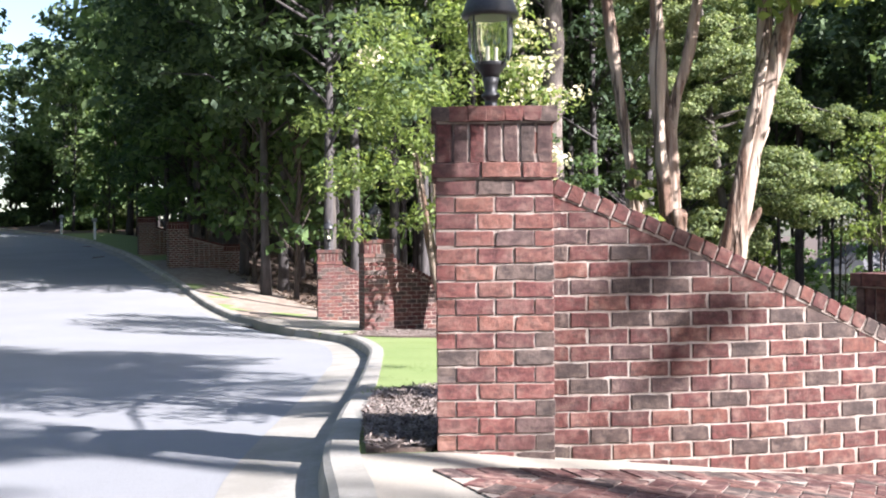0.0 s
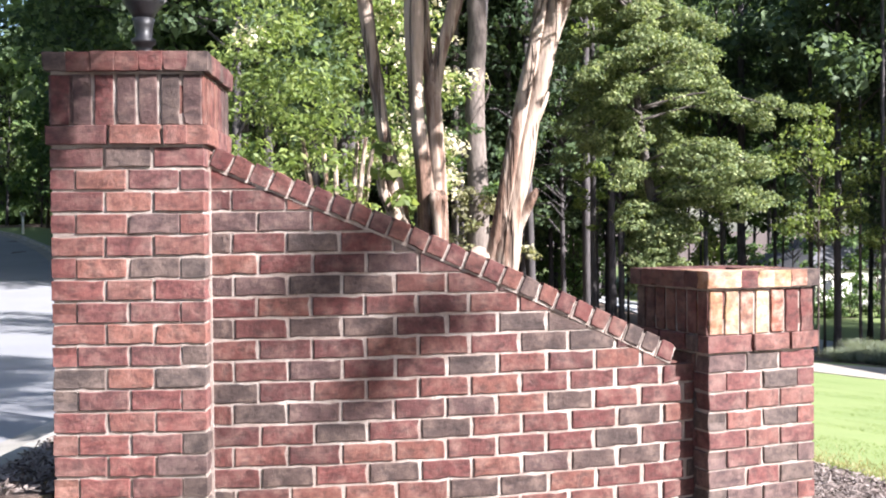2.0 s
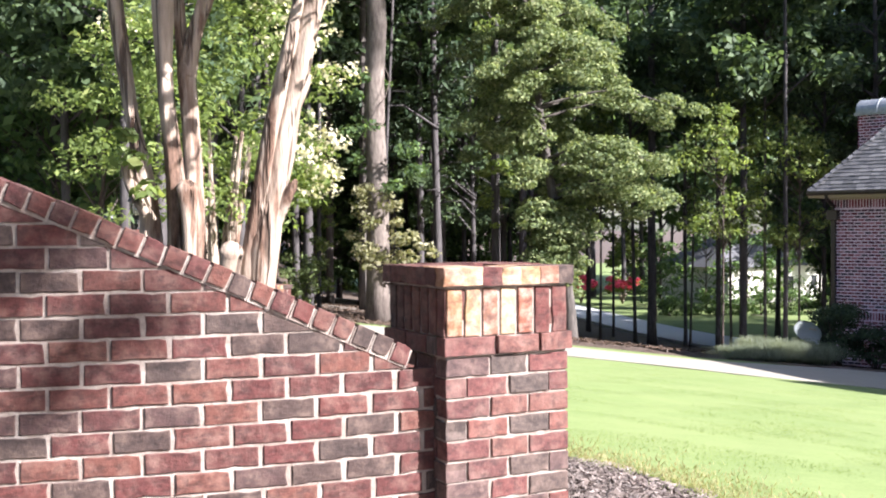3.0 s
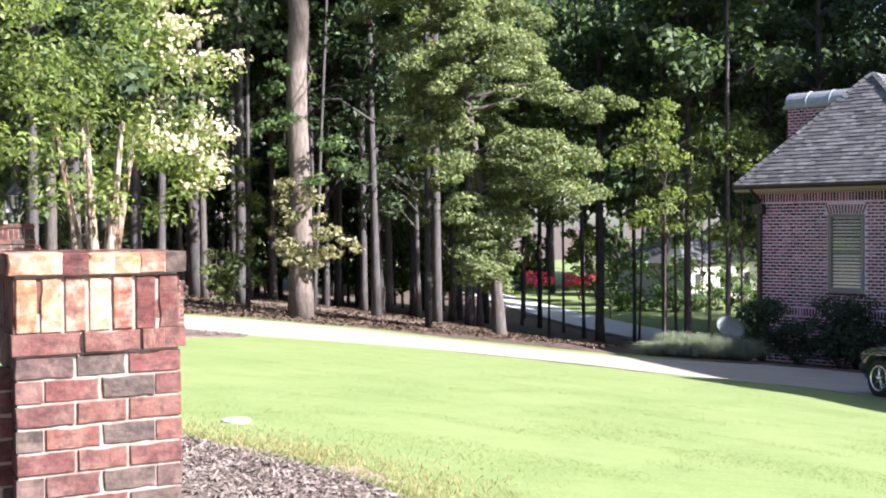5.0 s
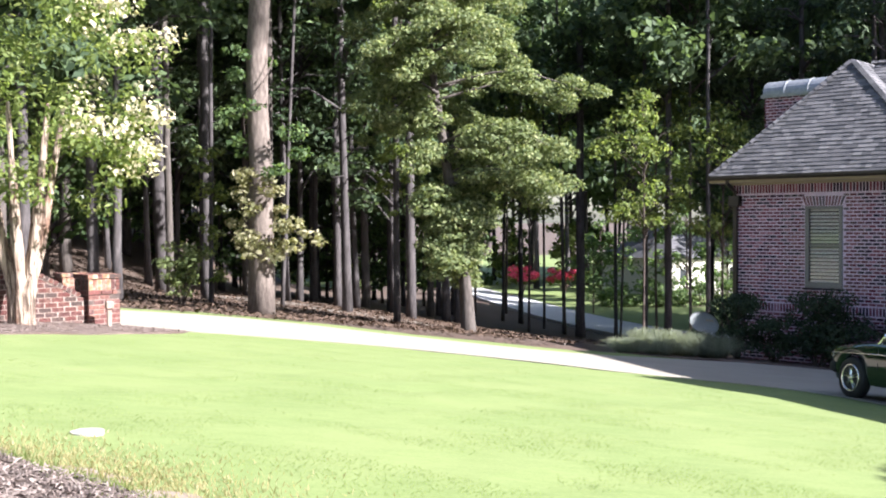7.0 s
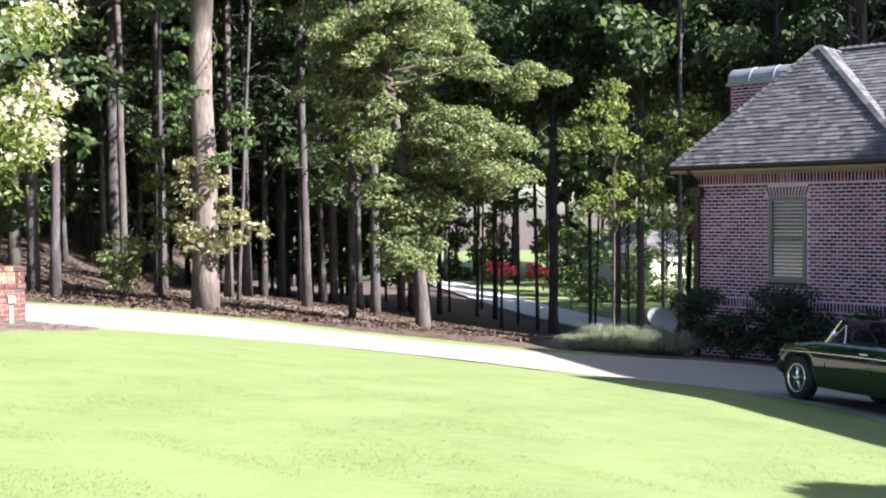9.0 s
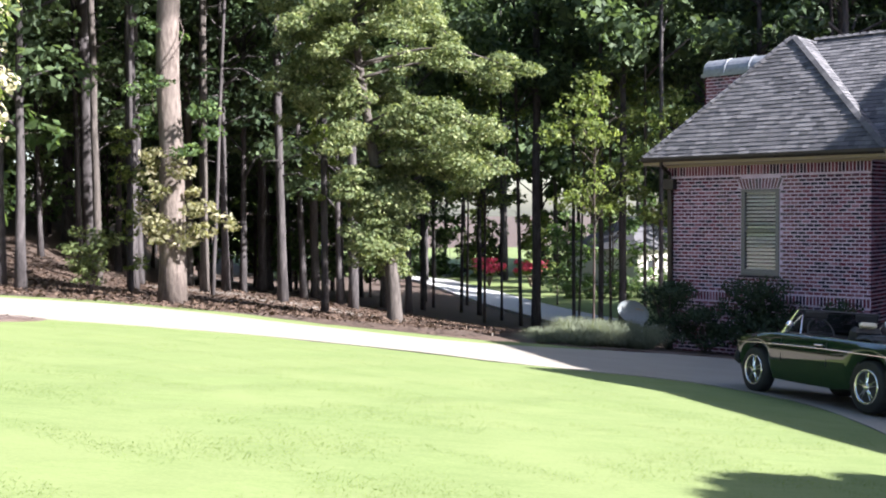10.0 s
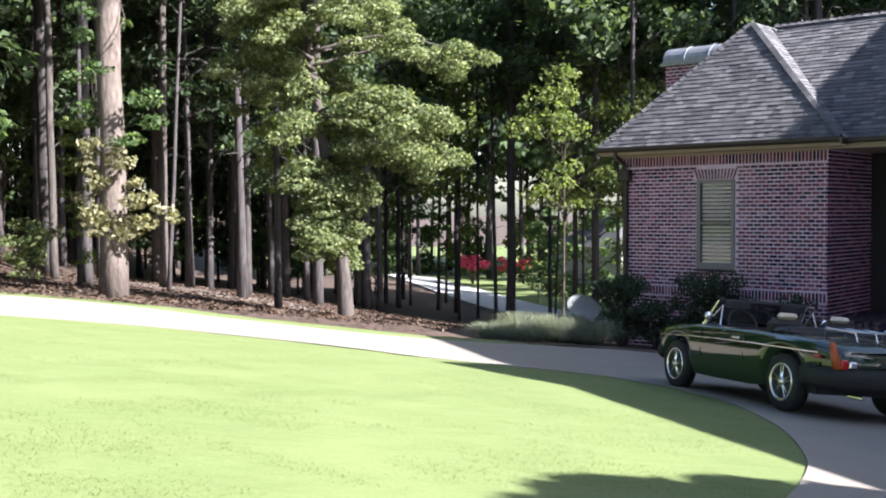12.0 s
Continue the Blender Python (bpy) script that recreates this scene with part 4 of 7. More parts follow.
        w.materials[0] = M_PALEBRICK
        pale.append(w)
    z, c = -3.31, 0
    while z < ZT - 0.25:
        if -1.35 < z < ZT - 0.25:
            x = -(0.095 if c % 2 else 0)
            while x < 3.8:
                a, b = x, x + 0.16
                if (a + b) / 2 < 1.35:
                    x += 0.19
                    continue
                if not (b > win[0] - 0.02 and a < win[1] + 0.02 and z + 0.06 > win[2] - 0.09 and z < win[3] + 0.26):
                    if 1.35 < (a + b) / 2 < 3.55:
                        o = new("brick", r.choice(me))
                        o.parent = wall
                        o.matrix_basis = pose((a + b) / 2, r.uniform(-0.004, 0.004), z)
                else:
                    for p, q in ((a, min(b, win[0] - 0.03)), (max(a, win[1] + 0.03), b)):
                        if q - p > 0.03:
                            o = new("brick", r.choice(pale))
                            o.parent = wall
                            o.matrix_basis = pose((p + q) / 2, r.uniform(-0.004, 0.004), z) @ Matrix.Diagonal(((q - p) / 0.16, 1, 1, 1))
                x += 0.19
        z += 0.0875
        c += 1
    # window
    x0, x1, z0, z1 = win
    wd = part("window", boxed(x0, x1, -0.03, 0.06, z0 - 0.08, z0, 0.008), M_FRAME, ob, "tall grey-green sash window with pale shutters inside")
    part("sill", boxed(x0 - 0.05, x1 + 0.05, -0.06, 0.05, z0 - 0.13, z0 - 0.082, 0.008), M_HOUSE, wd)
    for nm, a in (("frame", (x0, x0 + 0.09, -0.02, 0.12, z0, z1)), ("frame", (x1 - 0.09, x1, -0.02, 0.12, z0, z1)), ("frame", (x0 + 0.09, x1 - 0.09, -0.02, 0.12, z1 - 0.08, z1)), ("frame", (x0 + 0.09, x1 - 0.09, -0.005, 0.10, (z0 + z1) / 2 - 0.03, (z0 + z1) / 2 + 0.03)), ("frame", (x0 + 0.09, x1 - 0.09, -0.02, 0.12, z0, z0 + 0.07))):
        part(nm, boxed(*a, bevel=0.006), M_FRAME, wd)
    pn = part("pane", boxed(x0 + 0.08, x1 - 0.08, 0.05, 0.056, z0 + 0.05, z1 - 0.05), M_PANE, wd)
    pn.visible_shadow = False
    k = z0 + 0.09
    while k < z1 - 0.1:
        bm = boxed(x0 + 0.09, x1 - 0.09, -0.041, 0.041, -0.005, 0.005, 0.003)
        s = part("slat", bm, M_SHUT, wd)
        s.matrix_basis = pose(0, 0.10, k, 36)
        k += 0.09
    # coloured near-black for the unlit room behind the slats
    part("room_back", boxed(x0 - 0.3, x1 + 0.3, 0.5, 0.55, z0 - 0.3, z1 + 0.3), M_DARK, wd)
    # eaves
    for nm, a in (("fascia", (-OV, W + OV, -OV, -OV + 0.03, ZE - 0.17, ZE - 0.01)), ("soffit", (-OV, W + OV, -OV + 0.03, 0.03, ZE - 0.17, ZE - 0.14)), ("fascia", (-OV, -OV + 0.03, -OV + 0.03, D, ZE - 0.17, ZE - 0.01)), ("soffit", (-OV + 0.03, 0.03, 0.03, D, ZE - 0.17, ZE - 0.14)), ("frieze", (-0.02, W + 0.02, -0.035, 0.0, ZT - 0.005, ZT + 0.06))):
        part(nm, boxed(*a, bevel=0.004), M_TRIM, ob)
    bm = bmesh.new()
    prof = [(0, 0), (-0.10, 0.0), (-0.13, 0.05), (-0.13, 0.12), (-0.115, 0.12), (-0.115, 0.06), (-0.09, 0.015), (0, 0.015)]
    for x in (-OV, W + OV):
        for y, z in prof:
            bm.verts.new((x, -OV + y, ZE - 0.10 + z))
    bm.verts.ensure_lookup_table()
    n = len(prof)
    for i in range(n):
        j = (i + 1) % n
        bm.faces.new((bm.verts[i], bm.verts[j], bm.verts[n + j], bm.verts[n + i]))
    bm.faces.new(bm.verts[:n])
    bm.faces.new(list(reversed(bm.verts[n:])))
    bmesh.ops.recalc_face_normals(bm, faces=bm.faces[:])
    part("gutter", bm, M_GUTTER, ob, "dark bronze gutter")
    sp = part("downspout", boxed(0.03, 0.15, -0.11, -0.01, -2.9, 1.15, 0.012), M_GUTTER, ob, "dark bronze downspout with a square collector box")
    part("collector_box", boxed(-0.06, 0.25, -0.2, -0.01, 1.10, 1.38, 0.015), M_GUTTER, sp)
    bm = bmesh.new()
    tube(bm, [(0.09, -OV - 0.06, ZE - 0.08), (0.09, -OV - 0.06, ZE - 0.18), (0.09, -0.09, 1.5), (0.09, -0.09, 1.34)], [0.045] * 4, 8)
    part("elbow", bm, M_GUTTER, sp)
    # roofs
    px, py, pz = 2.36, 2.1, 4.98
    roof = part("roof", boxed(-OV + 0.05, W + OV - 0.05, -OV + 0.05, D, ZE - 0.02, ZE + 0.01), M_TRIM, ob, "steep grey shingle hip roof")
    shingle_plane("shingle_face", [(-OV, -OV, ZE), (W + OV, -OV, ZE), (px, py, pz)], roof, seed=1)
    shingle_plane("shingle_face", [(-OV, D, ZE), (-OV, -OV, ZE), (px, py, pz), (px, D, pz)], roof, seed=2)
    shingle_plane("shingle_face", [(W + OV, -OV, ZE), (W + OV, D, ZE), (px, D, pz), (px, py, pz)], roof, seed=3)
    ridge_cap(roof, (-OV, -OV, ZE + 0.03), (px, py, pz + 0.03))
    ridge_cap(roof, (W + OV, -OV, ZE + 0.03), (px, py, pz + 0.03))
    wing = part("roof", boxed(W - 0.3, 12.3, -0.095, -0.05, ZE - 0.2, ZE - 0.01), M_TRIM, ob, "grey shingle roof over the porch wing")
    shingle_plane("shingle_face", [(2.6, -0.1, ZE), (12.3, -0.1, ZE), (12.3, 3.05, 4.96), (2.6, 3.05, 4.96)], wing, seed=4)
    shingle_plane("shingle_face", [(12.3, 6.2, ZE), (2.6, 6.2, ZE), (2.6, 3.05, 4.96), (12.3, 3.05, 4.96)], wing, seed=5)
    ridge_cap(wing, (2.5, 3.05, 4.98), (12.3, 3.05, 4.98))
    part("gutter", boxed(W + 0.45, 12.3, -0.23, -0.1, ZE - 0.1, ZE + 0.02, 0.02), M_GUTTER, ob, "dark bronze gutter")
    # chimney with a barrel-shaped metal cap
    cx0, cx1, cy0, cy1, cz = -0.454, 1.6, 2.742, 3.65, 4.25
    ch = part("chimney", boxed(cx0 + 0.02, cx1 - 0.02, cy0 + 0.02, cy1 - 0.02, 1.9, cz), M_MORTAR_H, ob, "brick chimney under a curved metal cap")
    bm = bmesh.new()
    joined_bricks(bm, pose(cx0, cy0, 0), 0, cx1 - cx0, 2.0, cz, seed=21)
    joined_bricks(bm, pose(cx0, cy1, 0, 0, 0, -90), 0, cy1 - cy0, 2.0, cz, seed=22)
    tagged(part("brickwork", bm, M_HOUSE_J, ch), kind="stuff")
    bm = bmesh.new()
    rings = []
    for x in (cx0 - 0.06, cx1 + 0.06):
        rings.append([bm.verts.new((x, (cy0 + cy1) / 2 - (0.46) * math.cos(math.pi * k / 12), cz + 0.06 + 0.42 * math.sin(math.pi * k / 12))) for k in range(13)])
    for k in range(12):
        bm.faces.new((rings[0][k], rings[1][k], rings[1][k + 1], rings[0][k + 1]))
    for rg in rings:
        bm.faces.new(rg)
    box(bm, cx0 - 0.08, cx1 + 0.08, cy0 - 0.08, cy1 + 0.08, cz - 0.03, cz + 0.06)
    bmesh.ops.recalc_face_normals(bm, faces=bm.faces[:])
    for sx_ in (0.28, 0.62):
        seam = bmesh.new()
        tube(seam, [(cx0 + (cx1 - cx0) * sx_, (cy0 + cy1) / 2 - 0.465 * math.cos(math.pi * k / 12), cz + 0.06 + 0.425 * math.sin(math.pi * k / 12)) for k in range(13)], [0.018] * 13, 6)
        part("seam", seam, M_LEAD, ch)
    cp = part("metal_cap", bm, M_LEAD, ch, "weathered grey sheet metal barrel cap")
    return ob


build_house()

# ---------------------------------------------------------------- trees
prng = random.Random(17)


def trunk_bm(h, r, lean=(0.0, 0.0), seg=9, n=9, flare=1.35, seed=0, top=0.35):
    rr = random.Random(seed)
    bm = bmesh.new()
    pts, rad = [], []
    for i in range(n):
        s = i / (n - 1)
        pts.append((lean[0] * s * h + rr.uniform(-1, 1) * r * 0.14 * (i > 0), lean[1] * s * h + rr.uniform(-1, 1) * r * 0.14 * (i > 0), -0.3 + (h + 0.3) * s))
        rad.append(r * ((1 - s) * (1 - top) + top) * (flare if i == 0 else 1.0))
    tube(bm, pts, rad, seg, 0.05, rng=rr)
    return bm, pts


def limb(bm, a, b, r, rr, sag=0.15):
    a, b = Vector(a), Vector(b)
    mid = (a + b) / 2 + Vector((rr.uniform(-0.2, 0.2), rr.uniform(-0.2, 0.2), sag * (b - a).length))
    tube(bm, [a, mid, b], [r, r * 0.65, r * 0.25], 6)


def forest_tree(kind, seed):
    """A woodland tree at the origin: trunk, limbs, crown of ragged clumps."""
    rr, nr = random.Random(seed), np.random.default_rng(seed)
    ob = thing("woodland_tree", Matrix(), "tall woodland tree with a dense dark green crown", "tree", "woodland trees")
    if kind == "pine":
        h, r = 19.0, 0.17
        bm, pts = trunk_bm(h, r, (rr.uniform(-0.02, 0.02), rr.uniform(-0.02, 0.02)), seed=seed)
        blobs = []
        for i in range(26):
            z = rr.uniform(7.5, 19)
            a, d = rr.uniform(0, 6.28), rr.uniform(0.5, 2.6) * (1.15 - 0.6 * (z - 7.5) / 11.5)
            e = (d * math.cos(a), d * math.sin(a), z + rr.uniform(-0.3, 0.5))
            limb(bm, (0, 0, z - 0.4), e, 0.05, rr)
            blobs.append((*e, rr.uniform(0.6, 1.1)))
        for i in range(7):
            z, a = rr.uniform(2.5, 8), rr.uniform(0, 6.28)
            limb(bm, (0, 0, z), (1.1 * math.cos(a), 1.1 * math.sin(a), z + rr.uniform(-0.4, 0.3)), 0.025, rr)
        part("trunk", bm, B_PINE, ob, smooth=True)
        mesh_ob("crown", leaves("crown", clump_points(nr, blobs, 85), 0.33, nr, 0.2, 0.35), L_PINE, ob)
    else:
        tall = "hardwood" in kind
        h, r = (14.0, 0.135) if tall else ((10.4, 0.06) if "lit" in kind else (6.5, 0.07))
        bm, pts = trunk_bm(h * 0.92, r, (rr.uniform(-0.04, 0.04), rr.uniform(-0.04, 0.04)), seed=seed)
        blobs = []
        lo = 4.4 if tall else (5.0 if "lit" in kind else 1.0)
        for i in range(46 if tall else 30):
            z = lo + (h - lo) * rr.random() ** 0.9
            s = (z - lo) / (h - lo)
            reach = (3.4 if tall else 2.1) * math.sin(math.pi * (0.16 + 0.78 * s)) * rr.uniform(0.35, 1.05)
            a = rr.uniform(0, 6.28)
            e = (reach * math.cos(a), reach * math.sin(a), z + rr.uniform(-0.2, 0.4))
            limb(bm, (0, 0, max(z - 0.9, 0.8)), e, 0.045 if tall else 0.025, rr)
            blobs.append((*e, rr.uniform(0.65, 1.35) * (1.0 if tall else 0.62)))
        part("trunk", bm, B_PINE if tall else B_DARK, ob, smooth=True)
        if tall:
            # big leaves above the view, added to darken the woods below
            high = [(rr.uniform(-2.4, 2.4), rr.uniform(-2.4, 2.4), h + rr.uniform(-1.5, 4.5), rr.uniform(0.9, 1.5)) for _ in range(16)]
            mesh_ob("upper_crown", leaves("upper_crown", clump_points(nr, high, 24), 0.62, nr, 0.35, 0.6), L_DARK, ob)
        # the lit kinds take paler leaf colours to stand for sunlight
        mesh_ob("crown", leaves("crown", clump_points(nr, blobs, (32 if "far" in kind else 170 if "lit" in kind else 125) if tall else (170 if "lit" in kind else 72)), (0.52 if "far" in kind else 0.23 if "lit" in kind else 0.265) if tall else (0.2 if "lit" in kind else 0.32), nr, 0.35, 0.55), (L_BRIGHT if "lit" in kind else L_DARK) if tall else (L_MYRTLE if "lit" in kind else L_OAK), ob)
    return ob


kinds = [("far hardwood", 41), ("far hardwood", 42), ("far lit hardwood", 43), ("lit understorey", 44), ("lit understorey", 45), ("pine", 31), ("pine", 32), ("hardwood", 33), ("hardwood", 34), ("hardwood", 35), ("understorey", 36), ("understorey", 37), ("understorey", 38)]
protos = {}
for k, s in kinds:
    protos.setdefault(k, []).append(forest_tree(k, s))
used = set()


def plant(kind, x, y, scale=1.0, turn=None, label=""):
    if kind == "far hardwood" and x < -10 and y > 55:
        kind = "far lit hardwood"             # edge of the woods along the road: sunlit look from the paler leaf colour
    if kind == "hardwood" and x < -12 and y > 54:
        scale *= 0.6
    src = prng.choice(protos[kind])
    m = pose(x, y, ground_z(x, y) - 0.05, 0, 0, prng.uniform(0, 360) if turn is None else turn)
    if src.name not in used:
        used.add(src.name)
        ob = src
        ob.matrix_world = m
    else:
        ob = copy_thing(src, m)
    if y > 25 and -0.5 < x / y < -0.31:
        scale *= 0.6                      # young growth where the road comes out of the trees
    ob.scale = (scale, scale, scale * prng.uniform(0.92, 1.12))
    if label:
        tagged(ob, label)
    return ob


def road_x(y):
    for (xa, ya), (xb, yb) in zip(ROAD_EDGE, ROAD_EDGE[1:]):
        if ya <= y <= yb:
            return xa + (xb - xa) * (y - ya) / (yb - ya)
    return ROAD_EDGE[-1][0]


spots = []


def clear(x, y, gap):
    if any((x - a) ** 2 + (y - b) ** 2 < gap * gap for a, b in spots):
        return False
    return True


def scatter(kind, n, x0, x1, y0, y1, gap, lo=0.8, hi=1.2, ok=None):
    k = 0
    for _ in range(n * 30):
        if k >= n:
            break
        x, y = prng.uniform(x0, x1), prng.uniform(y0, y1)
        if ok and not ok(x, y) or not clear(x, y, gap):
            continue
        spots.append((x, y))
        plant(kind, x, y, prng.uniform(lo, hi))
        k += 1


def in_woods(x, y):
    rx = road_x(y)
    if rx - 9.5 < x < rx + 3.5:
        return False
    if x > 11 and y < 36:
        return False
    return y > 33


STREET = [(20.5, 110.0), (21.8, 98.0), (22.6, 84.0), (23.6, 73.0), (25.4, 64.0), (29.0, 57.0), (38.0, 51.0), (52.0, 47.0)]


def on_street(x, y, near=4.0):
    p = Vector((x, y))
    for a, b in zip(STREET, STREET[1:]):
        a, b = Vector(a), Vector(b)
        t = max(0.0, min(1.0, (p - a).dot(b - a) / (b - a).length_squared))
        if (a + (b - a) * t - p).length < near:
            return True
    return False


def glade(x, y):
    return street_free(x, y) and not (y > 38 and -3.5 < x - 7 - (y - 4.6) * 0.17 < 4.5)


def street_free(x, y):
    return in_woods(x, y) and not on_street(x, y) and not (12 < x < 40 and 84 < y < 104) and not vista(x, y)


def vista(x, y):
    """The open stretch under the canopy, through which the far street shows."""
    return 40 < y < 96 and 0.155 < (x - 5.5) / (y - 3.8) < 0.385


scatter("hardwood", 34, -22, 42, 48, 78, 3.2, 0.85, 1.25, street_free)
scatter("pine", 18, -18, 40, 40, 80, 3.0, 0.8, 1.1, street_free)
scatter("far hardwood", 26, -60, 60, 80, 112, 5.0, 1.1, 1.6, street_free)
scatter("understorey", 14, -10, 10, 54, 74, 2.2, 0.9, 1.3, glade)
scatter("far hardwood", 38, -70, 75, 104, 140, 5.0, 1.3, 1.9)
for x, y, s in ((-2.6, 31.6, 1.25), (-5.4, 36.0, 1.2), (-0.6, 33.6, 1.05), (-4.0, 40.0, 1.2)):
    spots.append((x, y))
    plant("hardwood", x, y, s)
for x, y, s in ((18.9, 46.0, 0.95), (21.4, 51.5, 1.2), (22.8, 47.0, 1.05), (17.2, 60.5, 1.3), (24.6, 67.0, 1.5), (19.0, 76.0, 1.5), (27.5, 74.0, 1.6), (15.8, 70.0, 1.4)):
    if on_street(x, y):
        continue
    spots.append((x, y))
    plant("lit understorey", x, y, s)
for x, y, s in ((-3.2, 29.4, 1.1), (-5.6, 33.6, 1.15), (-7.4, 39.6, 1.2), (-8.6, 43.6, 1.25), (-11.0, 47.8, 1.3), (-5.8, 43.4, 1.2)):
    spots.append((x, y))
    plant("hardwood", x, y, s)
scatter("hardwood", 14, -30, -6, 36, 60, 3.4, 0.8, 1.2, street_free)
scatter("understorey", 12, -22, -5, 34, 55, 2.2, 0.8, 1.2, street_free)
# trees at the bend in the sunlit leaf colour, dark saplings along the climbing road
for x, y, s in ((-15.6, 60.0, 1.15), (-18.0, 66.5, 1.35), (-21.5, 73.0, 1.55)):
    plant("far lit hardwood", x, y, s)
for x, y, s in ((-4.6, 33.2, 1.2), (-6.6, 37.2, 1.3), (-8.5, 42.0, 1.3), (-3.2, 37.0, 1.3), (-10.6, 48.0, 1.4), (-12.7, 53.0, 1.5), (-5.6, 41.0, 1.4)):
    plant("understorey", x, y, s)
scatter("far hardwood", 14, 18, 54, 108, 126, 3.5, 1.7, 2.2)
for x, y, s in ((33.5, 88.5, 1.2), (36.5, 87.0, 1.35), (40.5, 88.5, 1.3), (30.5, 91.5, 1.1), (26.5, 80.0, 0.9)):
    plant("understorey", x, y, s)
# low dark growth that closes the woods behind the trunks
deep = random.Random(77)
for i in range(16):
    plant("understorey", -6.0 + 1.38 * i + deep.uniform(-0.5, 0.5), 73.0 + deep.uniform(-3.0, 5.0), deep.uniform(1.3, 1.8))
# across the road, to the left
scatter("far lit hardwood", 14, -70, -14, 34, 105, 5.0, 1.0, 1.5, lambda x, y: x < road_x(y) - 10)
# behind the house
scatter("hardwood", 8, 30, 50, 48, 64, 3.5, 0.9, 1.3)

# single trunks that stand out, at their own places: x, y, girth, lean to the side
TRUNKS = [(3.42, 32.5, 0.345, 0.0), (-0.87, 46.2, 0.29, -0.012), (-0.37, 44.7, 0.15, -0.012), (0.52, 49.4, 0.17, -0.008), (-4.7, 62.0, 0.30, 0.02),
          (3.37, 45.6, 0.17, 0.006), (3.88, 42.0, 0.075, 0.05), (5.35, 60.6, 0.22, 0.0), (8.02, 58.5, 0.22, 0.0), (7.55, 36.4, 0.11, 0.0),
          (9.15, 47.0, 0.21, 0.0), (17.3, 68.5, 0.11, 0.02), (18.4, 68.2, 0.16, 0.0), (18.9, 64.0, 0.08, 0.0), (19.2, 60.4, 0.11, -0.02),
          (19.62, 58.6, 0.26, 0.0), (22.3, 60.9, 0.11, 0.0), (22.6, 61.0, 0.07, 0.035), (21.8, 54.3, 0.14, 0.0), (21.7, 50.8, 0.19, 0.006),
          (22.7, 50.5, 0.08, 0.0), (22.0, 46.6, 0.11, 0.0), (1.65, 38.0, 0.075, 0.01), (11.9, 62.0, 0.2, 0.0), (14.6, 66.0, 0.15, 0.0)]


def lone_trunk(x, y, r, lean, seed):
    rr = random.Random(seed)
    ob = thing("woodland_tree", pose(x, y, ground_z(x, y)), "tall bare trunk in the woods under a high dense canopy", "tree", "edge trees")
    bm, pts = trunk_bm(19, r, (lean, 0.0), 12, 14, 1.18, seed, 0.6)
    nr = np.random.default_rng(seed)
    blobs = []
    # dense crown out of view, added to keep the sun off the woods
    for i in range(25):
        z, a = rr.uniform(12.0, 20), rr.uniform(0, 6.28)
        reach = 3.9 * math.sqrt(rr.uniform(0.04, 1)) * (1 - 0.045 * (z - 12))
        e = (lean * z + reach * math.cos(a), reach * math.sin(a), z + 0.4)
        if i % 2:
            limb(bm, (lean * z, 0, z - 0.8), e, 0.05, rr)
        blobs.append((*e, rr.uniform(0.9, 1.5)))
    for i in range(7 if r > 0.1 else 2):                 # dead branches on the bare trunk
        z, a = rr.uniform(3.5, 11.5), rr.uniform(0, 6.28)
        limb(bm, (lean * z, 0, z), (lean * z + rr.uniform(0.4, 1.3) * math.cos(a), rr.uniform(0.4, 1.3) * math.sin(a), z + rr.uniform(-0.3, 0.5)), 0.016, rr)
    part("trunk", bm, B_BIG if r > 0.3 else (B_PINE if seed % 3 else B_OAK), ob, smooth=True)
    mesh_ob("crown", leaves("crown", clump_points(nr, blobs, 62), 0.42, nr, 0.3, 0.55), L_DARK, ob)
    return ob


for i, (x, y, r, ln) in enumerate(TRUNKS):
    lone_trunk(x, y, r, ln, 100 + i)
# more of the high canopy, added over the road and deeper in for its shade
for i, (x, y) in enumerate([(-3.4, 32.5), (-1.6, 35.5), (1.2, 42.0), (-4.0, 43.5), (-7.5, 52.0), (6.3, 52.0), (2.0, 56.0), (11.8, 55.0), (-2.0, 55.0), ]):
    lone_trunk(x, y, 0.16 + 0.02 * (i % 4), 0.0, 150 + i)


def gnarl(bm, line, seed):
    """Flutes, swellings and knots on a round stem that follows line (x, y, z, radius)."""
    seg = 22
    verts = list(bm.verts)
    for i, (x, y, z, r) in enumerate(line):
        c = Vector((x, y, z))
        swell = 1 + 0.2 * noise.noise((seed, z * 3.1, 4.0))
        for k in range(seg):
            v = verts[i * seg + k]
            a = 2 * math.pi * k / seg
            flute = 0.30 * noise.noise((math.cos(a) * 1.6 + seed, math.sin(a) * 1.6, z * 0.9 + seed)) + 0.14 * noise.noise((math.cos(a) * 4 + seed, math.sin(a) * 4, z * 2.2))
            v.co = c + (v.co - c) * (swell + flute)


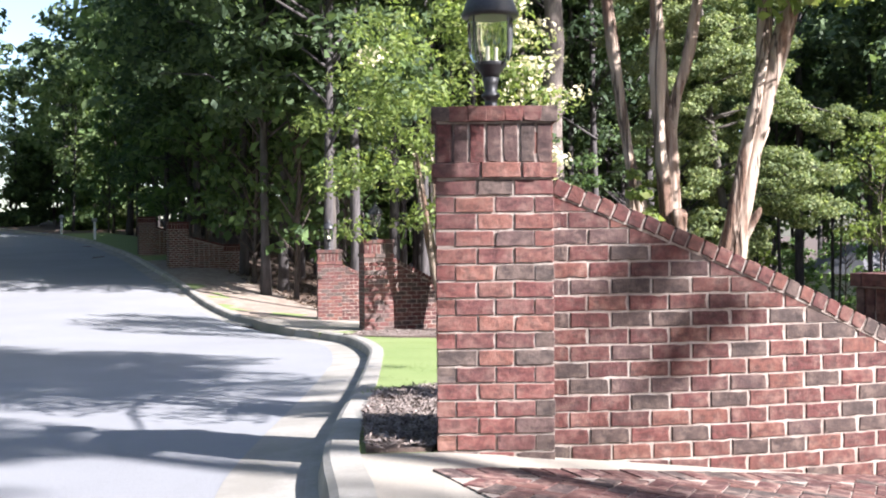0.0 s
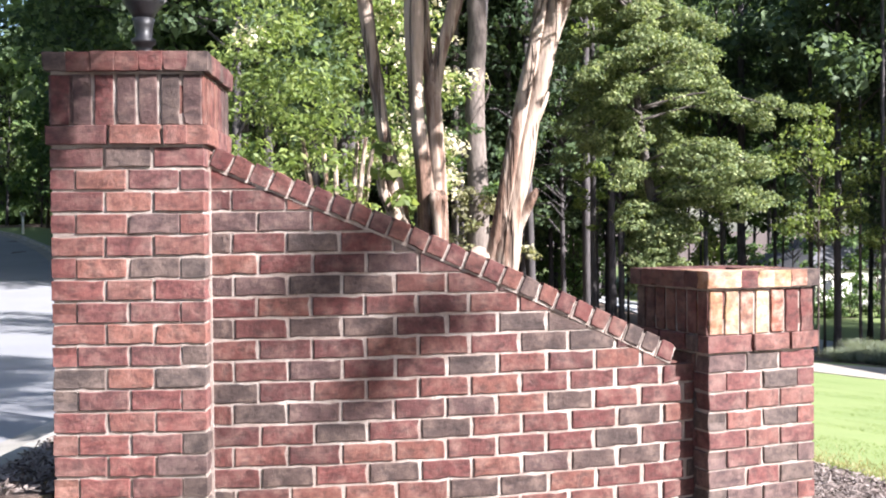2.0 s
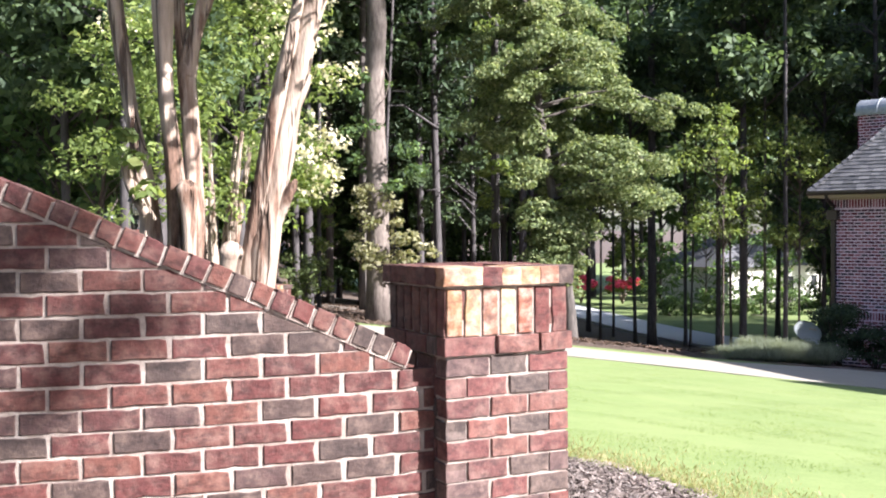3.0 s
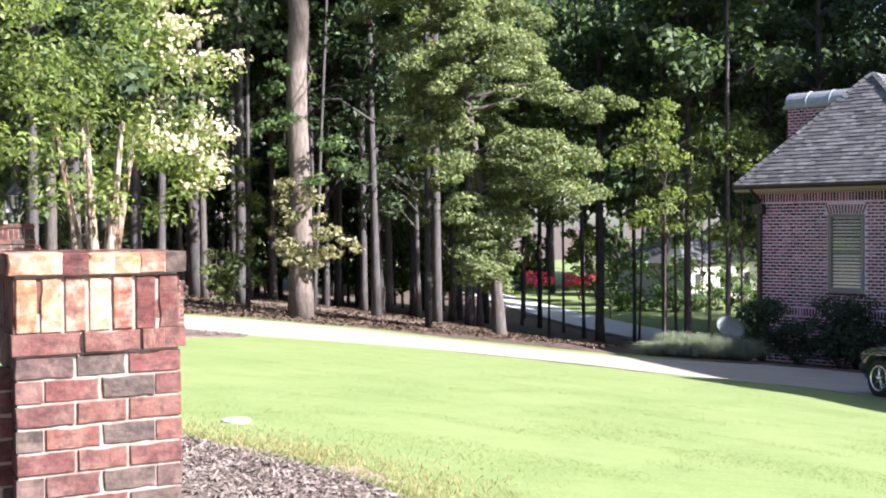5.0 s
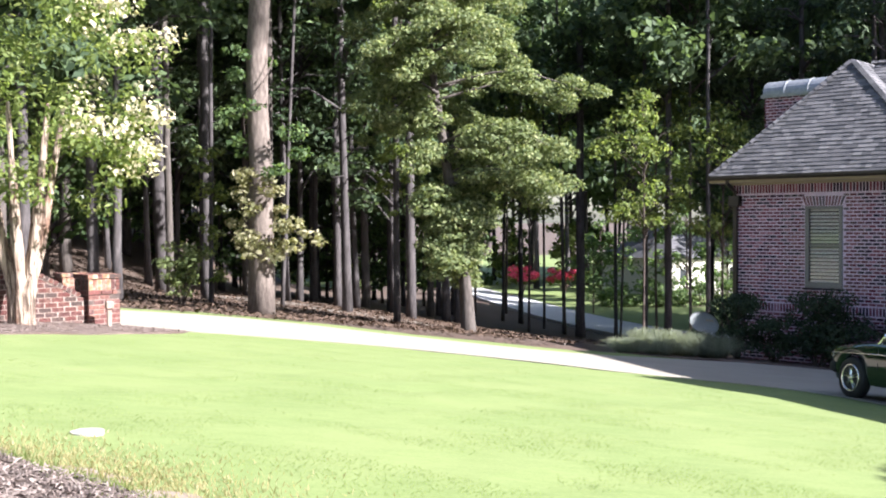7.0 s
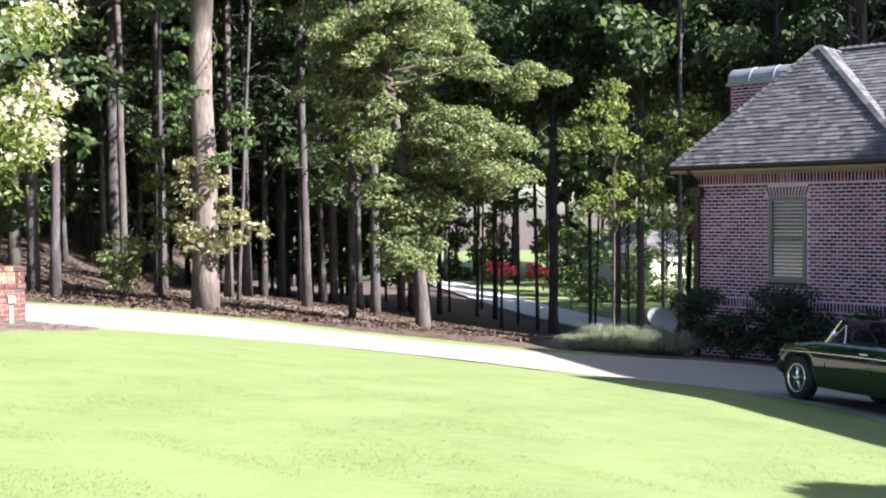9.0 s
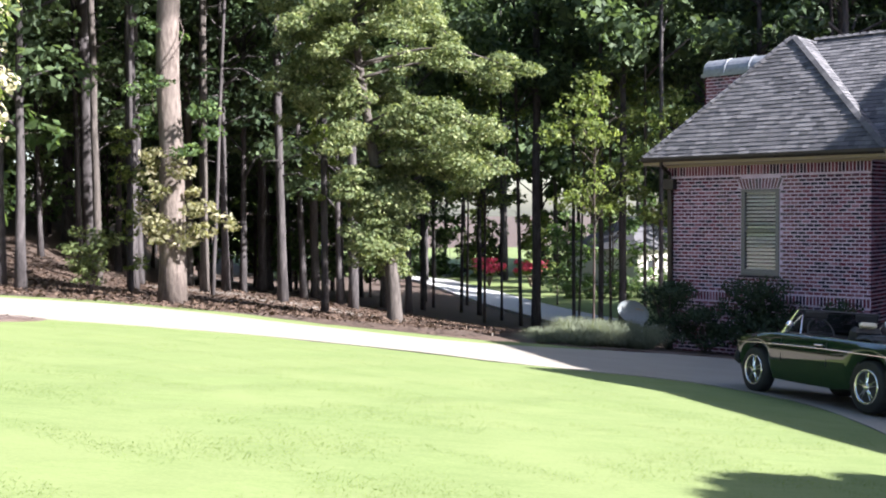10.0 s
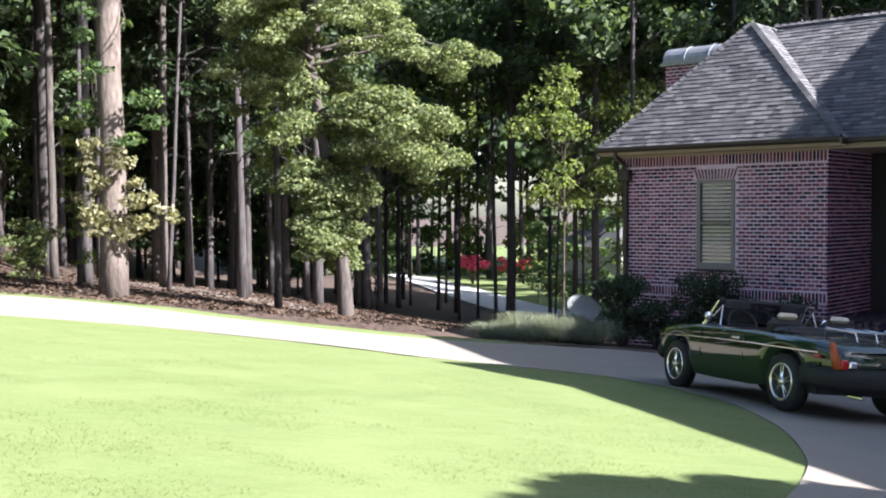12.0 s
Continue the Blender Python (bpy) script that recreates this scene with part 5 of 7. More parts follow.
def leafy_tree(name, x, y, label, blobs, limbs, per, leaf, mat, barkmat, seed, extra=None, slim=0.5, flat=0.55):
    nr, rr = np.random.default_rng(seed), random.Random(seed)
    z = ground_z(x, y)
    ob = thing(name, pose(x, y, z), label, "tree")
    for pts, rad in limbs:
        bm = bmesh.new()
        fine = smooth_path([(*p, r) for p, r in zip(pts, rad)], 9 if barkmat == B_MYRTLE else 4)
        thick = max(rad) > 0.03 and barkmat == B_MYRTLE
        if thick:                                     # round the cut end over
            d = (Vector(fine[-1][:3]) - Vector(fine[-2][:3])).normalized()
            r, e = fine[-1][3], Vector(fine[-1][:3])
            fine += [(*(e + d * r * 0.5), r * 0.8), (*(e + d * r * 0.8), r * 0.45), (*(e + d * r * 0.9), r * 0.05)]
        tube(bm, [p[:3] for p in fine], [p[3] for p in fine], 22 if thick else 9, 0.0 if thick else 0.06, rng=rr)
        if thick:
            gnarl(bm, fine, rr.uniform(0, 50))
        part("trunk", bm, barkmat, ob, smooth=True)
    mesh_ob("crown", leaves("crown", clump_points(nr, blobs, per, flat), leaf, nr, 0.35, slim), mat, ob)
    if extra:
        mesh_ob("blossom", leaves("blossom", clump_points(nr, extra, per * 1.0), leaf * 0.62, nr, 0.2, 0.8), L_WHITE, ob, "white flower panicles")
    return ob


# the broad leafy tree on the edge of the woods: drooping boughs of leaf sprays
rr = random.Random(50)
blobs, boughs = [], []
for i in range(66):
    z = 1.3 + 9.7 * ((i + rr.random()) / 66) ** 0.8
    a = rr.uniform(0, 6.28)
    right = 0.5 + 0.5 * math.cos(a)
    wide = (0.9 if z < 3.4 else 1.0 + 3.0 * right if z < 5.6 else 2.7 + 1.5 * right if z < 8.6 else 2.9) * rr.uniform(0.5, 1.08)
    stem = -0.125 * z
    ex, ey = wide * math.cos(a), wide * 0.8 * math.sin(a)
    boughs.append(([(stem, 0.0, z + 0.1), (stem + ex * 0.5, ey * 0.5, z + 0.55), (stem + ex, ey, z - 0.1)], [0.045, 0.028, 0.008]))
    for k in range(5):
        f = 0.3 + 0.7 * k / 4
        blobs.append((stem + ex * f + rr.uniform(-0.3, 0.3), ey * f + rr.uniform(-0.3, 0.3), z + 0.6 * math.sin(2.6 * f) - 0.35 * f * f, rr.uniform(0.36, 0.66)))
leafy_tree("broadleaf_tree", 9.35, 33.3, "broad leafy green tree at the edge of the woods", blobs,
           [([(0.0, 0, -0.3), (-0.1, 0.05, 1.5), (-0.5, 0.1, 4.2), (-1.0, 0.1, 7.6), (-1.2, 0, 10.5)], [0.24, 0.18, 0.15, 0.10, 0.04])] + boughs, 1250, 0.115, L_BROAD, B_OAK, 51, flat=0.45)

# crape myrtle in the bed at the second gate
rr = random.Random(60)
blobs, white = [], []
for i in range(120):
    a, d, z = rr.uniform(0, 6.28), 2.5 * math.sqrt(rr.random()), rr.uniform(1.95, 6.6)
    d *= math.sin(math.pi * min(0.95, 0.24 + 0.55 * (z - 1.9) / 4.4))
    b = (-0.25 + d * math.cos(a), d * math.sin(a), z, rr.uniform(0.28, 0.6))
    blobs.append(b)
    if b[0] > 0.5 and b[2] > 2.6 and rr.random() < 0.95 or rr.random() < 0.02:
        white.append((b[0] + 0.28, b[1] - 0.2, b[2] + 0.14, rr.uniform(0.2, 0.36)))
for i in range(20):
    z, a = rr.uniform(2.3, 6.4), rr.uniform(-0.9, 0.7)
    d = 2.35 * math.sin(math.pi * min(0.95, 0.28 + 0.5 * (z - 1.9) / 4.4)) * rr.uniform(0.85, 1.05)
    white.append((-0.2 + d * math.cos(a), d * math.sin(a), z, rr.uniform(0.22, 0.4)))
    blobs.append((-0.4 + d * math.cos(a), d * math.sin(a), z - 0.1, rr.uniform(0.28, 0.42)))
stems = []
for i in range(7):
    a = i * 0.9 + 0.2
    t = 0.35 + 0.5 * rr.random()
    stems.append(([(0.10 * math.cos(a), 0.10 * math.sin(a), -0.2), (0.12 * math.cos(a), 0.12 * math.sin(a), 0.55), ((0.2 + 0.16 * t) * math.cos(a), 0.27 * math.sin(a), 1.3), ((0.36 + 0.5 * t) * math.cos(a), 0.6 * math.sin(a), 3.4)], [0.12, 0.105, 0.078, 0.03]))
leafy_tree("crape_myrtle", 0.1, 20.2, "flowering crape myrtle with white blossom and pale smooth stems", blobs, stems, 430, 0.125, L_MYRTLE, B_MYRTLE, 61, white, 0.4)

# the pruned crape myrtle behind the near wall
MY = [
    ([(0.33, 0.0, -0.2), (0.37, 0.0, 0.6), (0.42, 0.0, 1.09), (0.475, 0.0, 1.37), (0.56, 0.0, 1.76), (0.645, 0.0, 2.12), (0.74, 0.0, 2.45), (0.98, 0.0, 3.3), (1.2, 0.1, 4.4)], [0.12, 0.095, 0.078, 0.072, 0.066, 0.060, 0.054, 0.040, 0.027]),
    ([(0.29, 0.03, -0.2), (0.335, -0.02, 0.7), (0.375, -0.03, 1.09), (0.425, -0.045, 1.37), (0.50, -0.05, 1.76), (0.585, -0.03, 2.12), (0.64, 0.02, 2.45), (0.66, 0.1, 3.3), (0.6, 0.2, 4.2)], [0.075, 0.045, 0.038, 0.038, 0.04, 0.042, 0.042, 0.032, 0.02]),
    ([(0.0, 0.0, -0.2), (0.03, 0.0, 0.8), (0.03, 0.0, 1.25), (-0.02, 0.0, 1.82), (-0.034, 0.0, 2.42), (-0.06, 0.0, 4.0)], [0.085, 0.06, 0.05, 0.036, 0.043, 0.025]),
    ([(-0.06, 0.05, -0.2), (-0.10, 0.05, 0.9), (-0.122, 0.05, 1.31), (-0.2, 0.08, 1.76), (-0.29, 0.1, 2.42), (-0.5, 0.2, 4.2)], [0.07, 0.055, 0.04, 0.032, 0.036, 0.02]),
    ([(0.08, 0.08, -0.2), (0.09, 0.1, 0.9), (0.085, 0.1, 1.5), (0.06, 0.1, 1.94)], [0.065, 0.05, 0.042, 0.042]),
    ([(0.06, 0.1, 1.9), (0.10, 0.1, 2.1), (0.19, 0.1, 2.42), (0.36, 0.12, 3.4)], [0.038, 0.034, 0.036, 0.02]),
    ([(0.06, 0.1, 1.9), (0.03, 0.12, 2.2), (-0.0, 0.15, 3.0)], [0.034, 0.03, 0.015]),
    ([(0.06, -0.05, -0.2), (0.085, -0.06, 1.0), (0.075, -0.07, 1.36)], [0.048, 0.033, 0.043]),
    ([(0.25, -0.06, -0.2), (0.27, -0.08, 0.85), (0.28, -0.09, 1.06)], [0.07, 0.048, 0.056]),
    ([(0.47, 0.0, 1.20), (0.53, -0.04, 1.30), (0.565, -0.06, 1.36), (0.58, -0.065, 1.39)], [0.045, 0.028, 0.02, 0.012]),
    ([(1.2, 0.1, 4.2), (1.0, -1.2, 4.1), (0.75, -2.2, 3.55), (0.5, -2.75, 3.35)], [0.03, 0.022, 0.015, 0.01]),
    ([(0.56, 0.0, 1.7), (0.625, 0.0, 1.84), (0.65, 0.0, 1.90)], [0.03, 0.022, 0.012]),
    ([(-0.1, 0.05, 1.2), (-0.19, 0.02, 1.38), (-0.21, 0.0, 1.5)], [0.035, 0.03, 0.025]),
]
rr = random.Random(70)
blobs = []
for i in range(40):
    a, d = rr.uniform(0, 6.28), rr.uniform(0.3, 2.2)
    blobs.append((0.3 + d * math.cos(a), 0.2 + d * math.sin(a), rr.uniform(3.0, 5.0), rr.uniform(0.3, 0.6)))
# low clumps just out of view, added to shade the stems and the wall
for i in range(32):
    blobs.append((1.0 + rr.uniform(-0.5, 0.45), -0.42 + rr.uniform(-0.32, 0.34), rr.uniform(2.64, 3.0), rr.uniform(0.2, 0.32)))
for i in range(34):                                   # clumps added above the view to shade the thinner stems
    q, far = rr.uniform(-0.3, 0.06), rr.uniform(1.8, 2.4)
    blobs.append((0.545 * q + 0.84 * far, 0.84 * q - 0.545 * far, rr.uniform(1.45, 2.5) + 0.7265 * far, rr.uniform(0.1, 0.17)))
for i in range(22):                                   # and unseen ones added to lay shade on the pillar's cap
    q, far = rr.uniform(-0.23, 0.02), rr.uniform(2.1, 2.6)
    blobs.append((-1.37 + 0.545 * q + 0.84 * far, -1.46 + 0.84 * q - 0.545 * far, 1.42 + rr.uniform(0.0, 0.42) + 0.7265 * far, rr.uniform(0.08, 0.13)))
leafy_tree("crape_myrtle", 1.37, 6.6, "pruned crape myrtle with thick peeling trunks behind the wall", blobs, MY, 420, 0.10, L_MYRTLE, B_MYRTLE, 71)


def shrub(name, x, y, w, h, n, leaf, mat, label, seed, cat="shrub", lo=0.2):
    nr, rr = np.random.default_rng(seed), random.Random(seed)
    ob = thing(name, pose(x, y, ground_z(x, y)), label, cat)
    blobs = [(rr.uniform(-w, w) * 0.6, rr.uniform(-w, w) * 0.6, rr.uniform(lo, 0.85) * h, rr.uniform(0.25, 0.45) * min(w, h)) for _ in range(22)]
    bm = bmesh.new()
    for b in blobs[:8]:
        tube(bm, [(0, 0, -0.1), (b[0] * 0.5, b[1] * 0.5, b[2] * 0.5), b[:3]], [0.03, 0.02, 0.008], 6)
    part("stem", bm, B_DARK, ob)
    mesh_ob("foliage", leaves("foliage", clump_points(nr, blobs, n), leaf, nr, 0.3, 0.5), mat, ob)
    return ob


for i, (x, y, w, h) in enumerate([(15.35, 28.1, 1.05, 1.75), (15.9, 27.3, 0.75, 1.25), (17.2, 26.75, 1.15, 2.0), (16.7, 26.6, 0.7, 1.5), (18.1, 25.4, 0.9, 1.6)]):
    shrub("shrub", x, y, w, h, 1500, 0.08, L_SHRUB, "dark evergreen shrub against the brick house", 80 + i)
shrub("cedar_bush", 1.2, 33.3, 0.9, 2.0, 700, 0.12, L_CEDAR, "feathery green cedar bush beside a trunk", 90)


def grass_clump(x, y, w, h, n, seed):
    """Fine blades in four joints, arching out and drooping at the tips."""
    rr = np.random.default_rng(seed)
    a, d = rr.uniform(0, 6.28, n), 0.3 * w * np.sqrt(rr.uniform(0, 1, n))
    lean = a + rr.normal(0, 0.8, n)
    out, hh = w * rr.uniform(0.15, 1.0, n), h * rr.uniform(0.35, 1.0, n)
    side = np.stack([-np.sin(lean), np.cos(lean), np.zeros(n)], 1) * 0.005
    rings = []
    for f, rise in ((0.0, 0.0), (0.25, 0.68), (0.6, 1.0), (1.0, 0.62)):
        c = np.stack([d * np.cos(a) + out * f * np.cos(lean), d * np.sin(a) + out * f * np.sin(lean), hh * rise - 0.02], 1)
        rings.append((c, side * (1 - 0.8 * f)))
    v = np.concatenate([np.stack([p - e, p + e, q + g, q - g], 1) for (p, e), (q, g) in zip(rings, rings[1:])])
    ob = mesh_ob("ornamental_grass", quads("ornamental_grass", v.reshape(-1, 3), 3 * n), L_TALLGRASS)
    ob.matrix_world = pose(x, y, ground_z(x, y))
    return tagged(ob, "arching clump of ornamental grass in the mulch bed", "grass", "ornamental grasses")


for i, (x, y, w, h) in enumerate([(12.0, 26.7, 0.8, 0.36), (12.7, 26.6, 0.85, 0.46), (13.4, 26.9, 1.0, 0.62), (14.2, 27.0, 0.95, 0.6), (12.8, 27.5, 0.9, 0.62), (13.7, 27.5, 0.9, 0.66)]):
    grass_clump(x, y, w, h, 1300, 95 + i)

# ---------------------------------------------------------------- the parked car
M_PAINT = Mat("dark_green_car_paint", 0.5, spec=0.05)
M_PAINT.color((0.006, 0.024, 0.010))
M_PAINT.b.inputs["Coat Weight"].default_value = 1.0
M_PAINT.b.inputs["Coat IOR"].default_value = 1.75
M_PAINT.b.inputs["Coat Roughness"].default_value = 0.02
M_PAINT = M_PAINT.m
M_RUBBER = grain("black_rubber", (0.012, 0.012, 0.012), (0.025, 0.025, 0.025), 40, 0.75, 0.2)
M_CHROME = grain("bright_chrome", (0.72, 0.72, 0.73), (0.82, 0.82, 0.83), 8, 0.12, 0.02, metal=1.0)
M_TRIMBLACK = grain("black_vinyl", (0.012, 0.012, 0.013), (0.028, 0.028, 0.03), 60, 0.6, 0.3, 0.003)
M_SEAT = grain("cream_leather", (0.575, 0.506, 0.391), (0.69, 0.621, 0.494), 30, 0.55, 0.2, 0.003)
M_REDL = Mat("red_lamp_lens", 0.12); M_REDL.color((0.45, 0.01, 0.01)); M_REDL = M_REDL.m
M_AMBER = Mat("amber_lamp_lens", 0.12); M_AMBER.color((0.42, 0.075, 0.02)); M_AMBER = M_AMBER.m
CAR = pose(13.26, 16.33, ground_z(13.26, 16.33) + 0.005, 0, 0, 6.6)


def build_car():
    """An open two-seat sports car. Local y runs to its nose, x to its right."""
    pitch = math.degrees(math.atan2(ground_z(13.3, 17.6) - ground_z(13.3, 15.1), 2.5))
    rollc = math.degrees(math.atan2(ground_z(12.6, 16.3) - ground_z(14.0, 16.3), 1.4))
    ob = thing("sports_car", CAR @ pose(0, 0, 0, pitch, rollc, 0), "dark green open two-seat sports car parked on the driveway", "car")
    WB = 2.31
    fy, ry = WB / 2, -WB / 2
    # lower body: stations along y: (y, half width, sill z, shoulder z)
    st = [(1.82, 0.52, 0.38, 0.58), (1.76, 0.64, 0.32, 0.67), (1.58, 0.73, 0.26, 0.745), (1.155, 0.76, 0.25, 0.80), (0.75, 0.765, 0.22, 0.825), (0.2, 0.765, 0.21, 0.825), (-0.5, 0.765, 0.21, 0.815), (-1.155, 0.76, 0.27, 0.80), (-1.65, 0.74, 0.33, 0.775), (-1.95, 0.69, 0.36, 0.72), (-2.02, 0.66, 0.40, 0.66)]

    def at(y):
        for (ya, *pa), (yb, *pb) in zip(st, st[1:]):
            if ya >= y >= yb:
                t = (ya - y) / (ya - yb)
                return [p + (q - p) * t for p, q in zip(pa, pb)]
        return st[-1][1:] if y < 0 else st[0][1:]
    bm = bmesh.new()
    n = 90
    rows = {-1: [], 1: []}
    R = 0.335
    for i in range(n + 1):
        y = 1.82 - 3.84 * i / n
        w, zs, zt = at(y)
        for wy in (fy, ry):
            if abs(y - wy) < R:
                zs = max(zs, 0.30 + math.sqrt(R * R - (y - wy) ** 2) * 0.98)
        for sgn in (-1, 1):
            arch = min(abs(y - fy), abs(y - ry)) < R + 0.05
            mid = zs + (zt - zs) * 0.62
            prof = [(w * 0.90, zs), (w * 0.988, zs + (zt - zs) * 0.34), (w + 0.004, zs + (zt - zs) * 0.66), (w * 0.985, zt - 0.055), (w * 0.93, zt - 0.01), (w * 0.80, zt + 0.005)]
            rows[sgn].append([bm.verts.new((sgn * x, y, z)) for x, z in prof])
    for sgn in (-1, 1):
        for a, b in zip(rows[sgn], rows[sgn][1:]):
            for k in range(5):
                f = (a[k], a[k + 1], b[k + 1], b[k])
                bm.faces.new(f if sgn < 0 else tuple(reversed(f)))
    # bonnet, boot and tail across, leaving the cockpit open
    for i in range(n):
        y = 1.82 - 3.84 * (i + 0.5) / n
        if y > 0.62 or y < -0.95:
            a, b = rows[-1][i][5], rows[-1][i + 1][5]
            c, d = rows[1][i + 1][5], rows[1][i][5]
            def crown(y0):
                return 0.045 if y0 > 0.6 else 0.03
            prev = None
            for k in range(0, 7):
                s = k / 6
                p = bm.verts.new(a.co.lerp(d.co, s) + Vector((0, 0, crown(y) * math.sin(math.pi * s)))) if 0 < k < 6 else (a if k == 0 else d)
                q = bm.verts.new(b.co.lerp(c.co, s) + Vector((0, 0, crown(y) * math.sin(math.pi * s)))) if 0 < k < 6 else (b if k == 0 else c)
                if prev:
                    bm.faces.new((prev[0], p, q, prev[1]))
                prev = (p, q)
    # nose and tail panels
    for i, flip in ((0, False), (n, True)):
        L, Rr = rows[-1][i], rows[1][i]
        for k in range(5):
            f = (L[k], Rr[k], Rr[k + 1], L[k + 1])
            bm.faces.new(f)
    bmesh.ops.remove_doubles(bm, verts=bm.verts[:], dist=0.0005)
    bmesh.ops.recalc_face_normals(bm, faces=bm.faces[:])
    part("body", bm, M_PAINT, ob, "glossy dark green bodywork", smooth=True)
    part("underside", boxed(-0.64, 0.64, -1.62, 1.5, 0.22, 0.32), M_TRIMBLACK, ob)
    bm = boxed(-0.64, 0.64, -0.95, 0.62, 0.3, 0.34)
    box(bm, -0.70, -0.64, -0.95, 0.62, 0.3, 0.80)
    box(bm, 0.64, 0.70, -0.95, 0.62, 0.3, 0.80)
    box(bm, -0.64, 0.64, -1.0, -0.95, 0.3, 0.80)
    box(bm, -0.64, 0.64, 0.58, 0.64, 0.45, 0.84, 0.02)
    part("cockpit", bm, M_TRIMBLACK, ob, "black vinyl cockpit")
    # wheels
    for sx in (-1, 1):
        for wy in (fy, ry):
            m = pose(sx * 0.66, wy, 0.30, 0, 90 * sx, 0)
            bm = bmesh.new()
            lathe(bm, [(0.19, -0.08), (0.27, -0.085), (0.298, -0.065), (0.302, 0.0), (0.298, 0.065), (0.27, 0.085), (0.19, 0.078)], 40)
            wh = part("wheel", bm, M_RUBBER, ob, "black tyre on a silver spoked wheel", smooth=True)
            wh.matrix_basis = m
            bm = bmesh.new()
            lathe(bm, [(0.205, 0.04), (0.205, 0.083), (0.198, 0.092), (0.176, 0.084), (0.170, 0.04), (0.165, 0.04)], 36)
            part("rim", bm, M_CHROME, wh, "chrome rim", smooth=True)
            part("dish", lathe(bmesh.new(), [(0.17, 0.02), (0.17, 0.042), (0.05, 0.046)], 24), M_TRIMBLACK, wh)
            for k in range(5):
                a = k * 72
                for off in (-9, 9):
                    bm = bmesh.new()
                    tube(bm, [(0.04, 0, 0.075), (0.11, 0, 0.07), (0.178, 0, 0.066)], [0.016, 0.012, 0.014], 6)
                    s = part("spoke", bm, M_CHROME, wh)
                    s.matrix_basis = pose(0, 0, 0, 0, 0, a + off)
            part("hub_cap", lathe(bmesh.new(), [(0.055, 0.05), (0.055, 0.085), (0.035, 0.098), (0.001, 0.10)], 20), M_CHROME, wh, smooth=True)
    # windscreen
    bm = bmesh.new()
    tube(bm, [(-0.67, 0.66, 0.80), (-0.60, 0.42, 1.13)], [0.018, 0.014], 8)
    ws = part("windscreen", bm, M_CHROME, ob, "raked windscreen with a bright frame")
    for pts in (((0.67, 0.66, 0.80), (0.60, 0.42, 1.13)), ((-0.67, 0.67, 0.83), (0.67, 0.67, 0.83))):
        bm = bmesh.new()
        tube(bm, pts, [0.016, 0.016], 8)
        part("frame", bm, M_CHROME, ws)
    bm = bmesh.new()
    tube(bm, [(-0.60, 0.42, 1.13), (0.60, 0.42, 1.13)], [0.02, 0.02], 8)
    part("header_rail", bm, M_TRIMBLACK, ws)
    bm = bmesh.new()
    v = [bm.verts.new(p) for p in ((-0.66, 0.665, 0.82), (0.66, 0.665, 0.82), (0.595, 0.422, 1.12), (-0.595, 0.422, 1.12))]
    bm.faces.new(v)
    bmesh.ops.solidify(bm, geom=bm.faces[:], thickness=0.005)
    g = part("pane", bm, M_PANE, ws)
    g.visible_shadow = False
    # quarter windows, sun visors, mirror
    for sx in (-1, 1):
        bm = bmesh.new()
        tube(bm, [(sx * 0.665, 0.60, 0.82), (sx * 0.62, 0.30, 1.06), (sx * 0.665, 0.26, 0.83)], [0.011] * 3, 6)
        part("quarter_light", bm, M_CHROME, ob, "small chrome-framed quarter light")
        bm = bmesh.new()
        lathe(bm, [(0.001, -0.03), (0.04, -0.025), (0.055, 0.0), (0.054, 0.008)], 16)
        mr = part("door_mirror", bm, M_CHROME, ob, smooth=True)
        mr.matrix_basis = pose(sx * 0.80, 0.30, 0.93, 90, 0, 0)
        bm = bmesh.new()
        box(bm, sx * 0.38 - 0.17, sx * 0.38 + 0.17, 0.36, 0.38, 1.04, 1.12, 0.008)
        part("sun_visor", bm, M_TRIMBLACK, ob)
    # seats with headrests
    for sx in (-0.34, 0.34):
        bm = boxed(-0.24, 0.24, -0.40, 0.12, 0.36, 0.52, 0.05)
        s = part("seat", bm, M_TRIMBLACK, ob, "black and cream bucket seat")
        s.matrix_basis = pose(sx, 0, 0)
        bm = boxed(-0.22, 0.22, -0.06, 0.06, 0.0, 0.52, 0.05)
        b = part("backrest", bm, M_TRIMBLACK, s)
        b.matrix_basis = pose(0, -0.46, 0.46, 14)
        bm = boxed(-0.13, 0.13, -0.032, 0.032, 0.0, 0.075, 0.03)
        h = part("headrest", bm, M_SEAT, s, "cream headrest")
        h.matrix_basis = pose(0, -0.60, 0.955, 10)
    # steering wheel
    bm = bmesh.new()
    ring = [(0.19 * math.cos(a), 0.19 * math.sin(a), 0) for a in [k * math.pi / 12 for k in range(25)]]
    tube(bm, ring, [0.013] * 25, 8)
    tube(bm, [(-0.19, 0, 0), (0.19, 0, 0)], [0.01, 0.01], 6)
    sw = part("steering_wheel", bm, M_TRIMBLACK, ob)
    sw.matrix_basis = pose(-0.34, 0.30, 0.86, 65)
    # folded hood behind the seats
    bm = boxed(-0.62, 0.62, -1.06, -0.70, 0.78, 0.90, 0.05)
    bmesh.ops.subdivide_edges(bm, edges=bm.edges[:], cuts=3, use_grid_fill=True)
    for v in bm.verts:
        v.co.z += 0.05 * noise.noise(v.co * 5)
        v.co.y += 0.03 * noise.noise(v.co * 7)
    part("folded_hood", bm, M_TRIMBLACK, ob, "folded black soft top")
    # trim strip along the flank, door line, handle
    for sx in (-1, 1):
        bm = bmesh.new()
